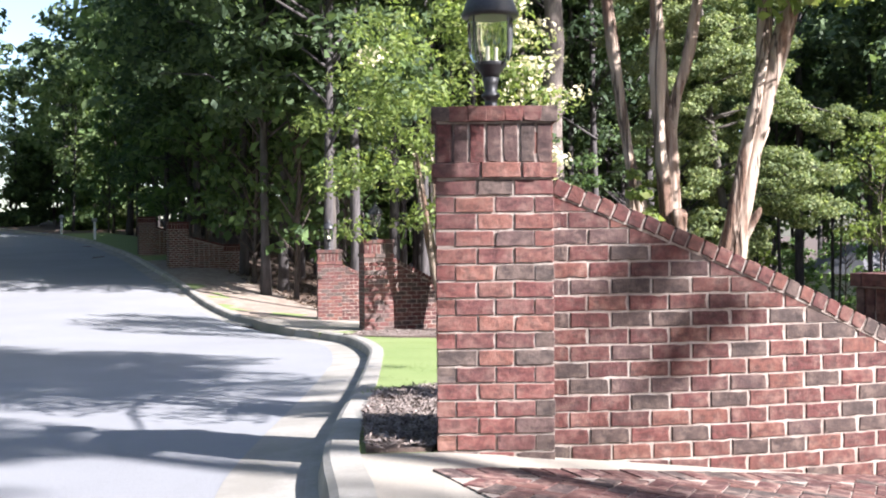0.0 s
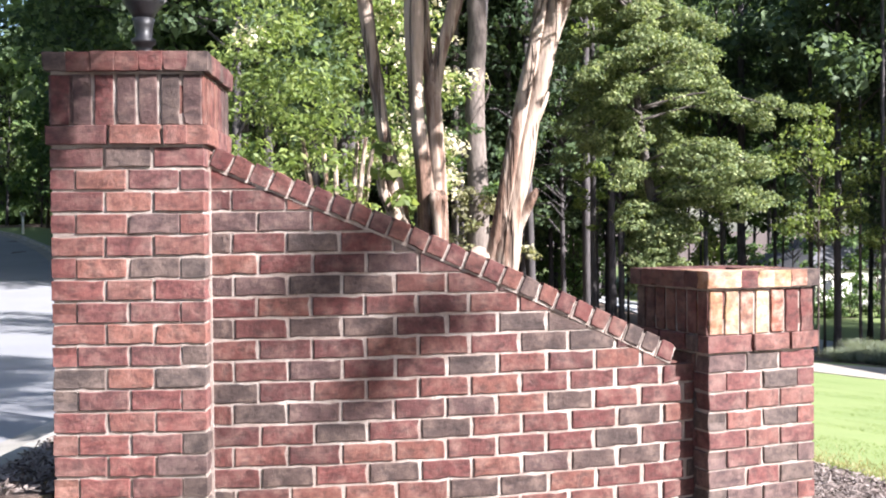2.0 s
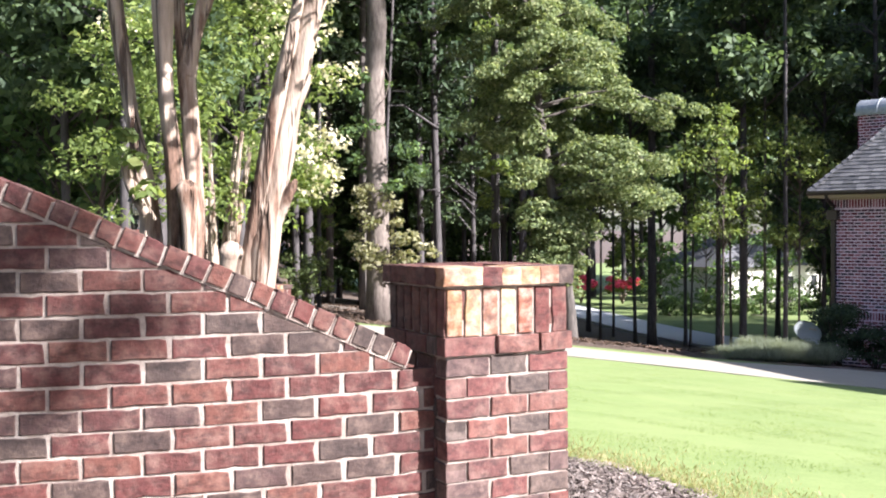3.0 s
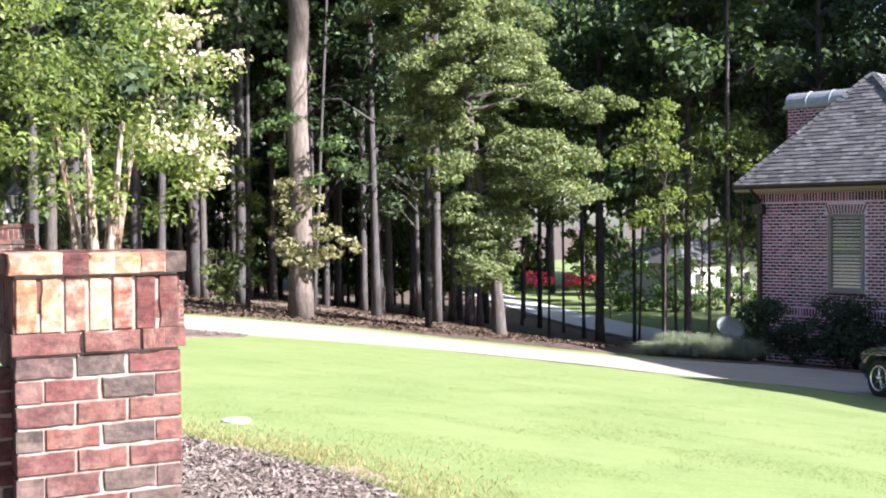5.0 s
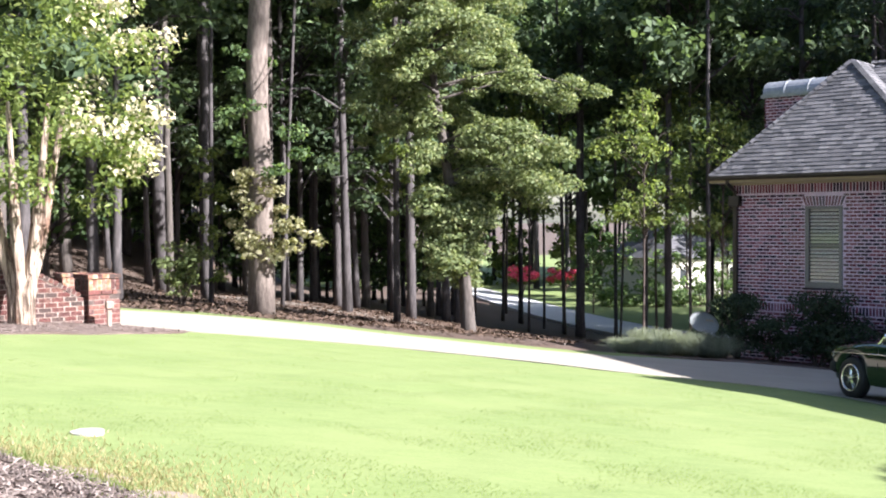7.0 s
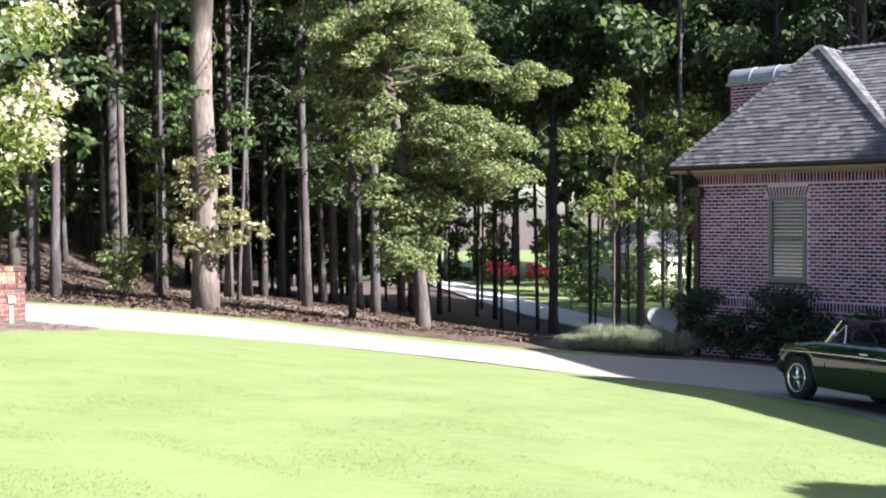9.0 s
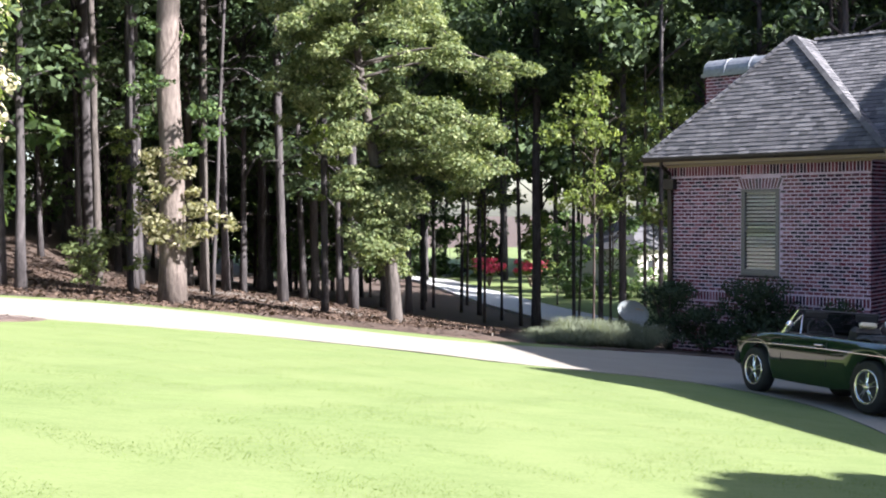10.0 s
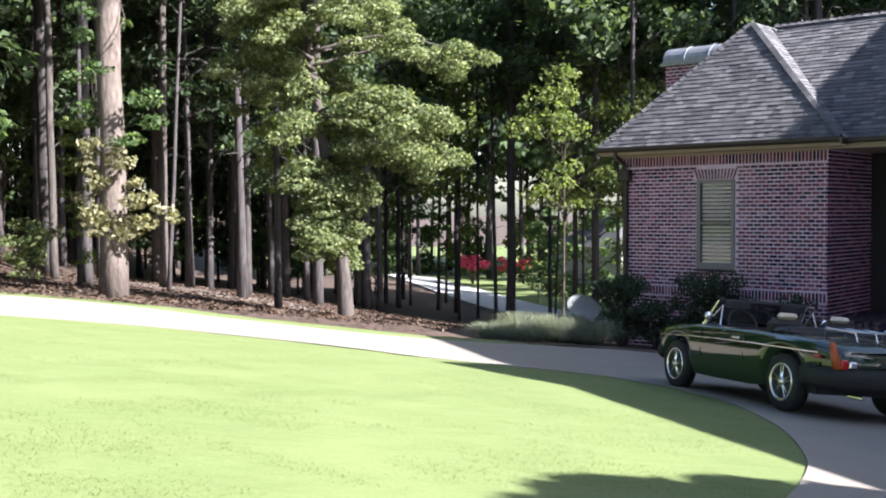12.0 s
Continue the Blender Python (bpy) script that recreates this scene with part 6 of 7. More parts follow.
        pts = [(sx * (at(y)[0] + 0.012), y, at(y)[1] + (at(y)[2] - at(y)[1]) * 0.62 + 0.02 * 0) for y in np.linspace(1.75, -1.75, 24)]
        pts = [(p[0], p[1], 0.655 + 0.02 * math.cos(p[1])) for p in pts]
        tube(bm, pts, [0.008] * 24, 6)
        part("side_moulding", bm, M_CHROME, ob, "thin chrome side strip")
        for y in (0.52, -0.42):
            bm = boxed(sx * 0.762 - 0.004, sx * 0.762 + 0.004, y - 0.004, y + 0.004, 0.46, 0.76)
            part("door_gap", bm, M_TRIMBLACK, ob)
        part("door_handle", boxed(sx * 0.775 - 0.012, sx * 0.775 + 0.012, -0.36, -0.20, 0.70, 0.725, 0.006), M_CHROME, ob, "chrome door handle")
        # tail lamps
        bm = boxed(sx * 0.672 - 0.05, sx * 0.672 + 0.05, -2.03, -1.955, 0.50, 0.765, 0.02)
        for v in bm.verts:                             # narrows and leans forward towards the top
            u = (v.co.z - 0.50) / 0.265
            v.co.x = sx * (0.672 + 0.03 * u) + (v.co.x - sx * 0.672) * (1 - 0.62 * u * u)
            v.co.y += 0.075 * u * u
        tl = part("tail_lamp", bm, M_AMBER, ob, "tall slanted amber and red tail lamp", smooth=True)
        part("stop_lens", boxed(sx * 0.62 - 0.04, sx * 0.62 + 0.04, -2.042, -1.98, 0.505, 0.60, 0.012), M_REDL, tl, "red lens")
        part("reversing_lamp", boxed(sx * 0.53 - 0.045, sx * 0.53 + 0.045, -2.05, -2.0, 0.515, 0.585, 0.012), M_CHROME, tl, "pale reversing lamp")
        part("side_marker", boxed(sx * 0.755 - 0.012, sx * 0.755 + 0.012, -1.82, -1.72, 0.60, 0.635, 0.008), M_REDL, ob)
        for k in range(3):
            part("badge_bar", boxed(sx * 0.752 - 0.006, sx * 0.752 + 0.006, -1.66 - 0.05 * k, -1.63 - 0.05 * k, 0.51, 0.55, 0.002), M_TRIMBLACK, ob, "small dark mark on the rear wing")
        # headlamps
        bm = bmesh.new()
        lathe(bm, [(0.10, 0.0), (0.10, 0.03), (0.085, 0.05), (0.001, 0.065)], 20)
        hl = part("headlamp", bm, M_CHROME, ob, smooth=True)
        hl.matrix_basis = pose(sx * 0.52, 1.76, 0.60, -90, 0, 0)
    # rubber bumpers, wrapped round the corners as far as the wheel arches
    for ends, z0, z1 in (([(-0.772, -1.50), (-0.770, -1.70), (-0.735, -1.93), (-0.64, -2.05), (-0.3, -2.09)], 0.30, 0.52), ([(-0.745, 1.56), (-0.70, 1.70), (-0.60, 1.81), (-0.42, 1.87), (-0.2, 1.885)], 0.34, 0.53)):
        line = ends + [(-x, y) for x, y in reversed(ends)]
        bm = bmesh.new()
        rows = []
        for x, y in line:
            sc = 0.93
            rows.append([bm.verts.new(q) for q in ((x * sc, y * 0.985, z0), (x, y, z0 + 0.04), (x * 1.012, y * 1.006, (z0 + z1) / 2), (x, y, z1 - 0.03), (x * sc, y * 0.985, z1))])
        for p_, q_ in zip(rows, rows[1:]):
            for k in range(5):
                bm.faces.new((p_[k], p_[(k + 1) % 5], q_[(k + 1) % 5], q_[k]))
        bm.faces.new(rows[0])
        bm.faces.new(list(reversed(rows[-1])))
        bmesh.ops.recalc_face_normals(bm, faces=bm.faces[:])
        part("bumper", bm, M_RUBBER, ob, "black rubber bumper", smooth=True)
    part("number_plate", boxed(-0.16, 0.16, -2.115, -2.098, 0.36, 0.47, 0.004), M_SEAT, ob, "pale number plate with plain bars")
    # luggage rack on the boot
    for y in (-1.36, -1.47, -1.58, -1.69, -1.80):
        bm = bmesh.new()
        tube(bm, [(-0.36, y, 0.88), (0.36, y, 0.88)], [0.009, 0.009], 6)
        part("rack_bar", bm, M_CHROME, ob, "chrome luggage rack bar")
    for x in (-0.36, -0.12, 0.12, 0.36):
        bm = bmesh.new()
        tube(bm, [(x, -1.31, 0.81), (x, -1.34, 0.90), (x, -1.82, 0.87), (x, -1.86, 0.78)], [0.010] * 4, 6)
        part("rack_rail", bm, M_CHROME, ob)
    bm = bmesh.new()
    tube(bm, [(-0.45, -1.9, 0.24), (-0.45, -2.12, 0.24)], [0.025, 0.025], 10)
    part("exhaust_pipe", bm, M_CHROME, ob)
    return ob


build_car()

# ---------------------------------------------------------------- what shades the drive from beyond the view
def hip_roofed(x, y, turn, w, y0, y1, eave, top, inset, label, peak=None):
    """A plain brick wing under a hipped shingle roof whose ridge runs along local y."""
    ob = thing("house_wing", pose(x, y, 0, 0, 0, turn), label, "house")
    part("wall", boxed(-w, w, y0, y1, -3.6, eave + 0.1), M_MORTAR_H, ob)
    bm = bmesh.new()
    o = w + 0.4
    v = [bm.verts.new(p) for p in ((-o, y0 - 0.4, eave), (o, y0 - 0.4, eave), (o, y1 + 0.4, eave), (-o, y1 + 0.4, eave), (0, y0 + inset, top), (0, y1 - inset, top))]
    for f in ((0, 1, 4), (1, 2, 5, 4), (2, 3, 5), (3, 0, 4, 5), (3, 2, 1, 0)):
        bm.faces.new([v[k] for k in f])
    roof = part("roof", bm, M_SHINGLE, ob)
    # added point, shaped only for the tip of the shadow on the lawn
    if peak:
        px, py, pz = peak
        bm = bmesh.new()
        v = [bm.verts.new(p) for p in ((px - 1.4, py - 2.35, pz - 3.2), (px - 1.4, py + 2.8, pz - 3.2), (px + 3, py + 2.8, pz - 3.2), (px + 3, py - 2.35, pz - 3.2), (px, py, pz))]
        for f in ((1, 0, 4), (2, 1, 4), (3, 2, 4), (0, 3, 4), (0, 1, 2, 3)):
            bm.faces.new([v[k] for k in f])
        part("roof_peak", bm, M_SHINGLE, roof)
    return ob


# Unseen wings, their ridges set by the shadow edges they have to cast.
hip_roofed(20.1, 8.7, 0, 3.2, -5.2, 5.4, 3.3, 6.3, 1.2, "plain unseen brick wing beyond the drive, added to cast the roof shadow on the lawn", (0.0, 3.3, 7.45))
hip_roofed(22.35, 17.1, -2, 3.2, -6.3, 3.2, 3.9, 8.3, 1.2, "plain unseen brick wing joining it, added to shade the drive")
hip_roofed(25.25, 25.0, 0, 3.0, -6.8, 4.5, 3.9, 8.0, 0.4, "plain unseen brick wing behind the porch, added to shade the porch roof")

# trees beyond the drive, added out of view to shade the road, gate and lawn
def shade_tree(x, y, h, lo, wide, n, seed, per=110, extra=(), big=1.1):
    rr, nr = random.Random(seed), np.random.default_rng(seed)
    ob = thing("shade_tree", pose(x, y, ground_z(x, y)), "high-crowned tree beyond the drive, added out of view for its shade", "tree", "shade trees")
    bm, pts = trunk_bm(h * 0.9, 0.24, (0.0, 0.0), seed=seed)
    blobs = []
    for i in range(n):
        z, a = rr.uniform(lo, h), rr.uniform(0, 6.28)
        d = wide * math.sqrt(rr.random())
        e = (d * math.cos(a), d * math.sin(a), z)
        limb(bm, (0, 0, z - 1.0), e, 0.05, rr)
        blobs.append((*e, rr.uniform(0.45 * big, big)))
    for b in extra:
        limb(bm, (0, 0, b[2] - 0.6), b[:3], 0.035, rr)
        blobs.append(b)
    part("trunk", bm, B_PINE, ob, smooth=True)
    mesh_ob("crown", leaves("crown", clump_points(nr, blobs, per), 0.3, nr, 0.3, 0.55), L_DARK, ob)


shade_tree(11.6, -5.3, 19.5, 13.2, 2.5, 24, 201)
# limbs reach far sideways only to bring shade onto more of the road
reach = random.Random(66)
shade_tree(12.6, -5.6, 22.0, 15.3, 3.1, 44, 206, 150, extra=[(2.9 + reach.uniform(-1.2, 1.2) + 0.5 * i / 30, 5.0 + reach.uniform(-2.2, 2.2), reach.uniform(16.8, 21.0), reach.uniform(0.55, 1.1)) for i in range(56)])
shade_tree(15.2, -5.0, 23.5, 18.5, 2.8, 24, 207, extra=((-0.7, 1.5, 13.55, 0.24), (-0.35, 1.52, 13.2, 0.2), (-1.5, 1.35, 14.75, 0.3), (-1.2, 1.4, 14.85, 0.26)))
shade_tree(27.9, 15.8, 38.0, 31.0, 3.2, 40, 210)
shade_tree(17.2, -10.3, 21.0, 13.5, 3.4, 26, 202)
round_crown = []
for i in range(260):                                  # a small tree with a close, round crown
    d = Vector((reach.gauss(0, 1), reach.gauss(0, 1), reach.gauss(0, 1))).normalized() * 1.4 * reach.random() ** 0.4
    round_crown.append((d.x, d.y, 5.55 + d.z, 0.34))
shade_tree(16.8, 5.0, 5.4, 4.6, 0.3, 6, 205, 1500, round_crown, 0.5)


# tall trees out of view, added to shade the woods behind the house
for x, y, s in ((39.5, 42.0, 1.8), (40.0, 46.5, 1.8), (44.5, 38.5, 1.7)):
    plant("hardwood", x, y, s)

# woods all round, behind the camera and across the road
def beside_view(x, y):
    """Woods behind the house that leave the sun's way to the far street open."""
    return x > 14 + y * 0.28 and 0.545 * x + 0.84 * y < 78


scatter("far lit hardwood", 22, -46, -13, -30, 32, 5.5, 1.0, 1.4, lambda x, y: x < road_x(max(y, -3)) - 11)
scatter("far hardwood", 14, -30, 40, -46, -20, 6.0, 1.0, 1.4)
scatter("far hardwood", 12, 38, 66, -22, 40, 6.0, 0.55, 0.75)
scatter("hardwood", 16, 22, 62, 50, 76, 3.6, 1.1, 1.6, beside_view)
scatter("pine", 10, 22, 60, 47, 70, 3.0, 0.9, 1.2, beside_view)
scatter("far lit hardwood", 16, -60, -12, 60, 116, 5.0, 1.2, 1.7, lambda x, y: abs(x - road_x(y) + 4) > 7)
scatter("understorey", 16, -40, -8, 40, 76, 2.4, 1.0, 1.5, lambda x, y: x > road_x(y) + 4)
scatter("understorey", 14, 18, 44, 46, 66, 2.4, 1.0, 1.6, beside_view)

scatter("far hardwood", 18, 24, 64, 56, 84, 3.6, 1.6, 2.1, beside_view)
scatter("understorey", 16, -60, -22, 62, 112, 3.0, 1.6, 2.4, lambda x, y: abs(x - road_x(y) + 4) > 6)

for x, y, s in ((28.5, 43.0, 1.1), (31.5, 41.0, 1.15), (34.5, 43.5, 1.2), (30.5, 47.0, 1.15), (36.5, 47.5, 1.2), (33.5, 49.0, 1.2), (27.5, 49.0, 1.15), (38.5, 52.0, 1.25)):
    plant("pine", x, y, s)

# a pattern tree that found no place is taken away again
for group in protos.values():
    for src in group:
        if src.name not in used:
            for o in (*src.children_recursive, src):
                bpy.data.objects.remove(o)

# the trees past the nearest three hundred stand as one wood
def join_woods(trees):
    cos, loops, sizes, slots, mats, base = [], [], [], [], [], 0
    for t in trees:
        for c in t.children:
            me, m = c.data, np.array(t.matrix_basis)
            co = np.empty(3 * len(me.vertices))
            me.vertices.foreach_get("co", co)
            cos.append(co.reshape(-1, 3) @ m[:3, :3].T + m[:3, 3])
            lv, lt = np.empty(len(me.loops), np.int32), np.empty(len(me.polygons), np.int32)
            me.loops.foreach_get("vertex_index", lv)
            me.polygons.foreach_get("loop_total", lt)
            loops.append(lv + base)
            sizes.append(lt)
            if me.materials[0] not in mats:
                mats.append(me.materials[0])
            slots.append(np.full(len(lt), mats.index(me.materials[0]), np.int32))
            base += len(me.vertices)
    co, lv, lt = np.concatenate(cos), np.concatenate(loops), np.concatenate(sizes)
    me = bpy.data.meshes.new("far_woods")
    me.vertices.add(len(co))
    me.vertices.foreach_set("co", co.astype(np.float32).ravel())
    me.loops.add(len(lv))
    me.loops.foreach_set("vertex_index", lv.astype(np.int32))
    me.polygons.add(len(lt))
    me.polygons.foreach_set("loop_start", np.concatenate([[0], np.cumsum(lt)[:-1]]).astype(np.int32))
    for mat in mats:
        me.materials.append(mat)
    me.polygons.foreach_set("material_index", np.concatenate(slots))
    me.update(calc_edges=True)
    tagged(new("far_woods", me), "dense dark green woods further off", "woods", kind="stuff")
    for t in trees:
        for o in (*t.children_recursive, t):
            bpy.data.objects.remove(o)


woods = sorted((o for o in scene.collection.objects if o.name.startswith("woodland_tree")), key=lambda o: (o.location.x - 5) ** 2 + (o.location.y - 8) ** 2)
join_woods(woods[270:])

# ---------------------------------------------------------------- further things
M_PAD = grain("utility_cover", (0.26, 0.26, 0.247), (0.358, 0.358, 0.338), 30, 0.8, 0.2)
bm = bmesh.new()
lathe(bm, [(0.02, -0.05), (0.10, -0.05), (0.105, 0.004), (0.098, 0.006), (0.02, 0.009)], 28)
ob = part("utility_cover", bm, M_PAD)
ob.matrix_world = pose(3.02, 9.74, ground_z(3.02, 9.74) + 0.005)
tagged(ob, "round pale utility cover set in the lawn", "cover")

# small post lamp before the low pier of the second drive
ob = thing("path_post", pose(1.25, 21.2, ground_z(1.25, 21.2), 0, 0, 20), "short weathered wooden post standing before the brick pier", "post")
M_POST = grain("weathered_post_wood", (0.17, 0.12, 0.10), (0.34, 0.26, 0.22), 25, 0.85, 0.5, 0.004, stretch=(1, 1, 0.2))
part("post", boxed(-0.035, 0.035, -0.035, 0.035, -0.1, 0.30, 0.006), M_POST, ob)
part("cap", boxed(-0.065, 0.065, -0.065, 0.065, 0.30, 0.44, 0.02), M_POST, ob)


def satellite_dish():
    x, y = 14.3, 27.9
    ob = thing("satellite_dish", pose(x, y, ground_z(x, y), 0, 0, 12), "grey satellite dish on a short mast in the bed", "satellite dish")
    bm = bmesh.new()
    rings = []
    for i in range(7):
        s = i / 6
        rings.append([bm.verts.new((0.43 * s * math.cos(a), -0.10 * (1 - s * s) * -1 - 0.1, 0.29 * s * math.sin(a))) for a in [k * 2 * math.pi / 32 for k in range(32)]] if i else [bm.verts.new((0, 0, 0))])
    for k in range(32):
        bm.faces.new((rings[0][0], rings[1][k], rings[1][(k + 1) % 32]))
    for a, b in zip(rings[1:], rings[2:]):
        for k in range(32):
            bm.faces.new((a[k], b[k], b[(k + 1) % 32], a[(k + 1) % 32]))
    bmesh.ops.solidify(bm, geom=bm.faces[:], thickness=0.012)
    d = part("reflector", bm, M_PLASTIC, ob, "oval grey reflector with a plain mark", smooth=True)
    d.matrix_basis = pose(0, 0, 0.80, -22, 12, 0)
    for k in range(4):
        b = part("mark_bar", boxed(0.08 + k * 0.06, 0.12 + k * 0.06, -0.075, -0.068, 0.08, 0.13), M_TRIM, d)
    bm = bmesh.new()
    tube(bm, [(0, 0.06, -0.2), (0, 0.06, 0.55), (0, 0.03, 0.72)], [0.025, 0.025, 0.02], 10)
    part("mast", bm, M_GUTTER, ob)
    bm = bmesh.new()
    tube(bm, [(0, -0.02, 0.48), (0, -0.42, 0.55)], [0.014, 0.012], 8)
    arm = part("feed_arm", bm, M_PLASTIC, ob)
    part("feed_horn", boxed(-0.05, 0.05, -0.5, -0.4, 0.53, 0.62, 0.015), M_PLASTIC, arm)


M_PLASTIC = grain("grey_dish_paint", (0.334, 0.37, 0.384), (0.399, 0.435, 0.45), 20, 0.45, 0.1)
satellite_dish()


# the neighbour's gate and posts up the road, in the shade
def far_pier(x, y, w, h, label):
    ob = thing("brick_pillar", pose(x, y, ground_z(x, y), 0, 0, 22), label, "pillar", "neighbouring pillars")
    core = part("mortar_core", boxed(0.015, w - 0.015, 0.015, w - 0.015, -0.3, h - 0.03), M_MORTAR, ob)
    bm = bmesh.new()
    for k, s in enumerate([pose(0, 0, 0), pose(w, 0, 0, 0, 0, 90), pose(w, w, 0, 0, 0, 180), pose(0, w, 0, 0, 0, 270)]):
        joined_bricks(bm, s, 0, w, -0.1, h - 0.3, seed=30 + k, course=COURSE)
        for i in range(7):
            box(bm, i * w / 7 + 0.008, (i + 1) * w / 7 - 0.008, 0, 0.03, h - 0.28, h - 0.09, 0, s)
        box(bm, -0.03, w - 0.03, -0.03, 0.06, h - 0.075, h, 0, s)
    tagged(part("brickwork", bm, M_BRICK_FAR, ob), kind="stuff")


def far_wall(x0, y0, x1, y1, h0, h1, label):
    a = math.degrees(math.atan2(y1 - y0, x1 - x0))
    ln = math.hypot(x1 - x0, y1 - y0)
    z = ground_z((x0 + x1) / 2, (y0 + y1) / 2)
    ob = thing("brick_wall", pose(x0, y0, z, 0, 0, a), label, "garden wall")
    bm = bmesh.new()
    v = [bm.verts.new(p) for p in ((0, 0.02, -0.6), (ln, 0.02, -0.6), (ln, 0.02, h1), (0, 0.02, h0))]
    w = [bm.verts.new(u.co + Vector((0, 0.2, 0))) for u in v]
    bm.faces.new(v)
    bm.faces.new(list(reversed(w)))
    for k in range(4):
        bm.faces.new((v[(k + 1) % 4], v[k], w[k], w[(k + 1) % 4]))
    part("mortar_core", bm, M_MORTAR, ob)
    bm = bmesh.new()
    zz, c = -0.4, 0
    while zz < max(h0, h1) - 0.05:
        end = ln if zz + 0.08 < min(h0, h1) else ln * (max(h0, h1) - zz - 0.08) / max(abs(h0 - h1), 0.01)
        xa, xb = (0, end) if h0 >= h1 else (ln - end, ln)
        joined_bricks(bm, Matrix(), xa, xb, zz, zz + COURSE, seed=c, course=COURSE)
        zz += COURSE
        c += 1
    tagged(part("brickwork", bm, M_BRICK_FAR, ob), kind="stuff")
    bm = bmesh.new()
    sl = math.atan2(h1 - h0, ln)
    n = int(ln / 0.085)
    for i in range(n):
        u = (i + 0.5) * ln / n
        box(bm, -0.035, 0.035, -0.02, 0.24, 0.0, 0.08, 0, pose(u, 0, h0 + (h1 - h0) * u / ln) @ pose(0, 0, 0, 0, -math.degrees(sl), 0))
    part("cap", bm, M_BRICK_FAR, ob)


far_pier(-10.35, 40.2, 0.75, 1.75, "brick pillar of the neighbouring gate under the trees")
far_wall(-9.65, 40.5, -8.4, 41.0, 1.15, 0.8, "low brick wall of the neighbouring gate")
far_pier(-8.4, 40.9, 0.6, 0.95, "low brick pier of the neighbouring gate")
far_pier(-13.7, 48.0, 0.75, 1.75, "brick pillar further up the shaded road")
far_wall(-13.0, 48.2, -11.5, 48.8, 1.2, 0.7, "low brick wall further up the shaded road")


def mailbox(x, y):
    ob = thing("mailbox", pose(x, y, ground_z(x, y), 0, 0, 30), "pale mailbox on a white post beside the road", "mailbox", "mailboxes")
    part("post", boxed(-0.06, 0.06, -0.06, 0.06, -0.2, 1.05, 0.01), M_SHUT, ob)
    bm = bmesh.new()
    pts = [(0.11 * math.cos(a), 0.11 * math.sin(a)) for a in [math.pi * k / 8 for k in range(9)]] + [(-0.11, -0.10), (0.11, -0.10)]
    f = [[bm.verts.new((px, y0, 1.16 + pz)) for px, pz in pts] for y0 in (-0.25, 0.25)]
    bm.faces.new(f[0])
    bm.faces.new(list(reversed(f[1])))
    for k in range(len(pts)):
        bm.faces.new((f[0][(k + 1) % len(pts)], f[0][k], f[1][k], f[1][(k + 1) % len(pts)]))
    part("box", bm, M_LEAD, ob)


verge_line = [p for p in KERB_FAR if p[1] < 75]
for name, line, mat, label, cat in (("bare_verge", [p for p in verge_line if p[1] < 47], M_SOIL, "dry bare verge with thin grass beside the road", "verge"), ("verge", [p for p in verge_line if p[1] > 44], M_TURF, "grass verge beside the climbing road", "lawn")):
    sheet(name, offset_line(line, -0.2), offset_line(line, -3.4), 0.0 if mat is M_SOIL else 0.006, mat, 6, 0.3, label, cat, wave=0.03)
mailbox(-20.6, 63.0)
mailbox(-25.6, 71.5)

# the street beyond the woods, with its lawn, houses and red-flowering trees
mid = smooth_path(STREET, 5)
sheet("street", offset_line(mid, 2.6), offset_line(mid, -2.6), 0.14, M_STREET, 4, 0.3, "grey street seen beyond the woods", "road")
fan("far_lawn", [(24.6, 98), (25.4, 84.5), (26.4, 74.0), (28.0, 66.0), (31.0, 59.6), (39.5, 53.8), (60, 62), (95, 130), (85, 210), (-10, 210), (4, 118), (16, 106), (23.4, 106)], 0.09, M_TURF, 3.0, 0.3, "sunlit lawn beyond the far street", "lawn", wave=0.2)
M_PALE = grain("pale_house_front", (0.409, 0.391, 0.36), (0.484, 0.465, 0.434), 6, 0.85, 0.2)


def far_house(x, y, turn, w, d, h, label):
    ob = thing("house", pose(x, y, ground_z(x, y) + 0.2, 0, 0, turn), label, "house", "far houses")
    part("wall", boxed(-w / 2, w / 2, 0, d, -0.5, h), M_PALE, ob)
    bm = bmesh.new()
    v = [bm.verts.new(p) for p in ((-w / 2 - 0.5, -0.5, h), (w / 2 + 0.5, -0.5, h), (w / 2 + 0.5, d + 0.5, h), (-w / 2 - 0.5, d + 0.5, h), (-w / 4, d / 2, h + 3), (w / 4, d / 2, h + 3))]
    for f in ((0, 1, 5, 4), (1, 2, 5), (2, 3, 4, 5), (3, 0, 4), (3, 2, 1, 0)):
        bm.faces.new([v[k] for k in f])
    part("roof", bm, M_SHINGLE, ob)
    for k in range(4):
        x0 = -w / 2 + (k + 0.5) * w / 4
        for z in (0.9, 3.6):
            if z + 1.5 < h:
                wd = part("window", boxed(x0 - 0.5, x0 + 0.5, -0.04, 0.02, z, z + 1.5), M_SHUT, ob)
                part("pane", boxed(x0 - 0.42, x0 + 0.42, -0.05, -0.041, z + 0.08, z + 1.42), M_DARKGLASS, wd)


M_DARKGLASS = grain("dark_window_glass", (0.02, 0.025, 0.03), (0.04, 0.045, 0.05), 3, 0.08, 0.0)
far_house(43.5, 97.0, 25, 13, 9, 3.3, "pale low house beyond the woods")


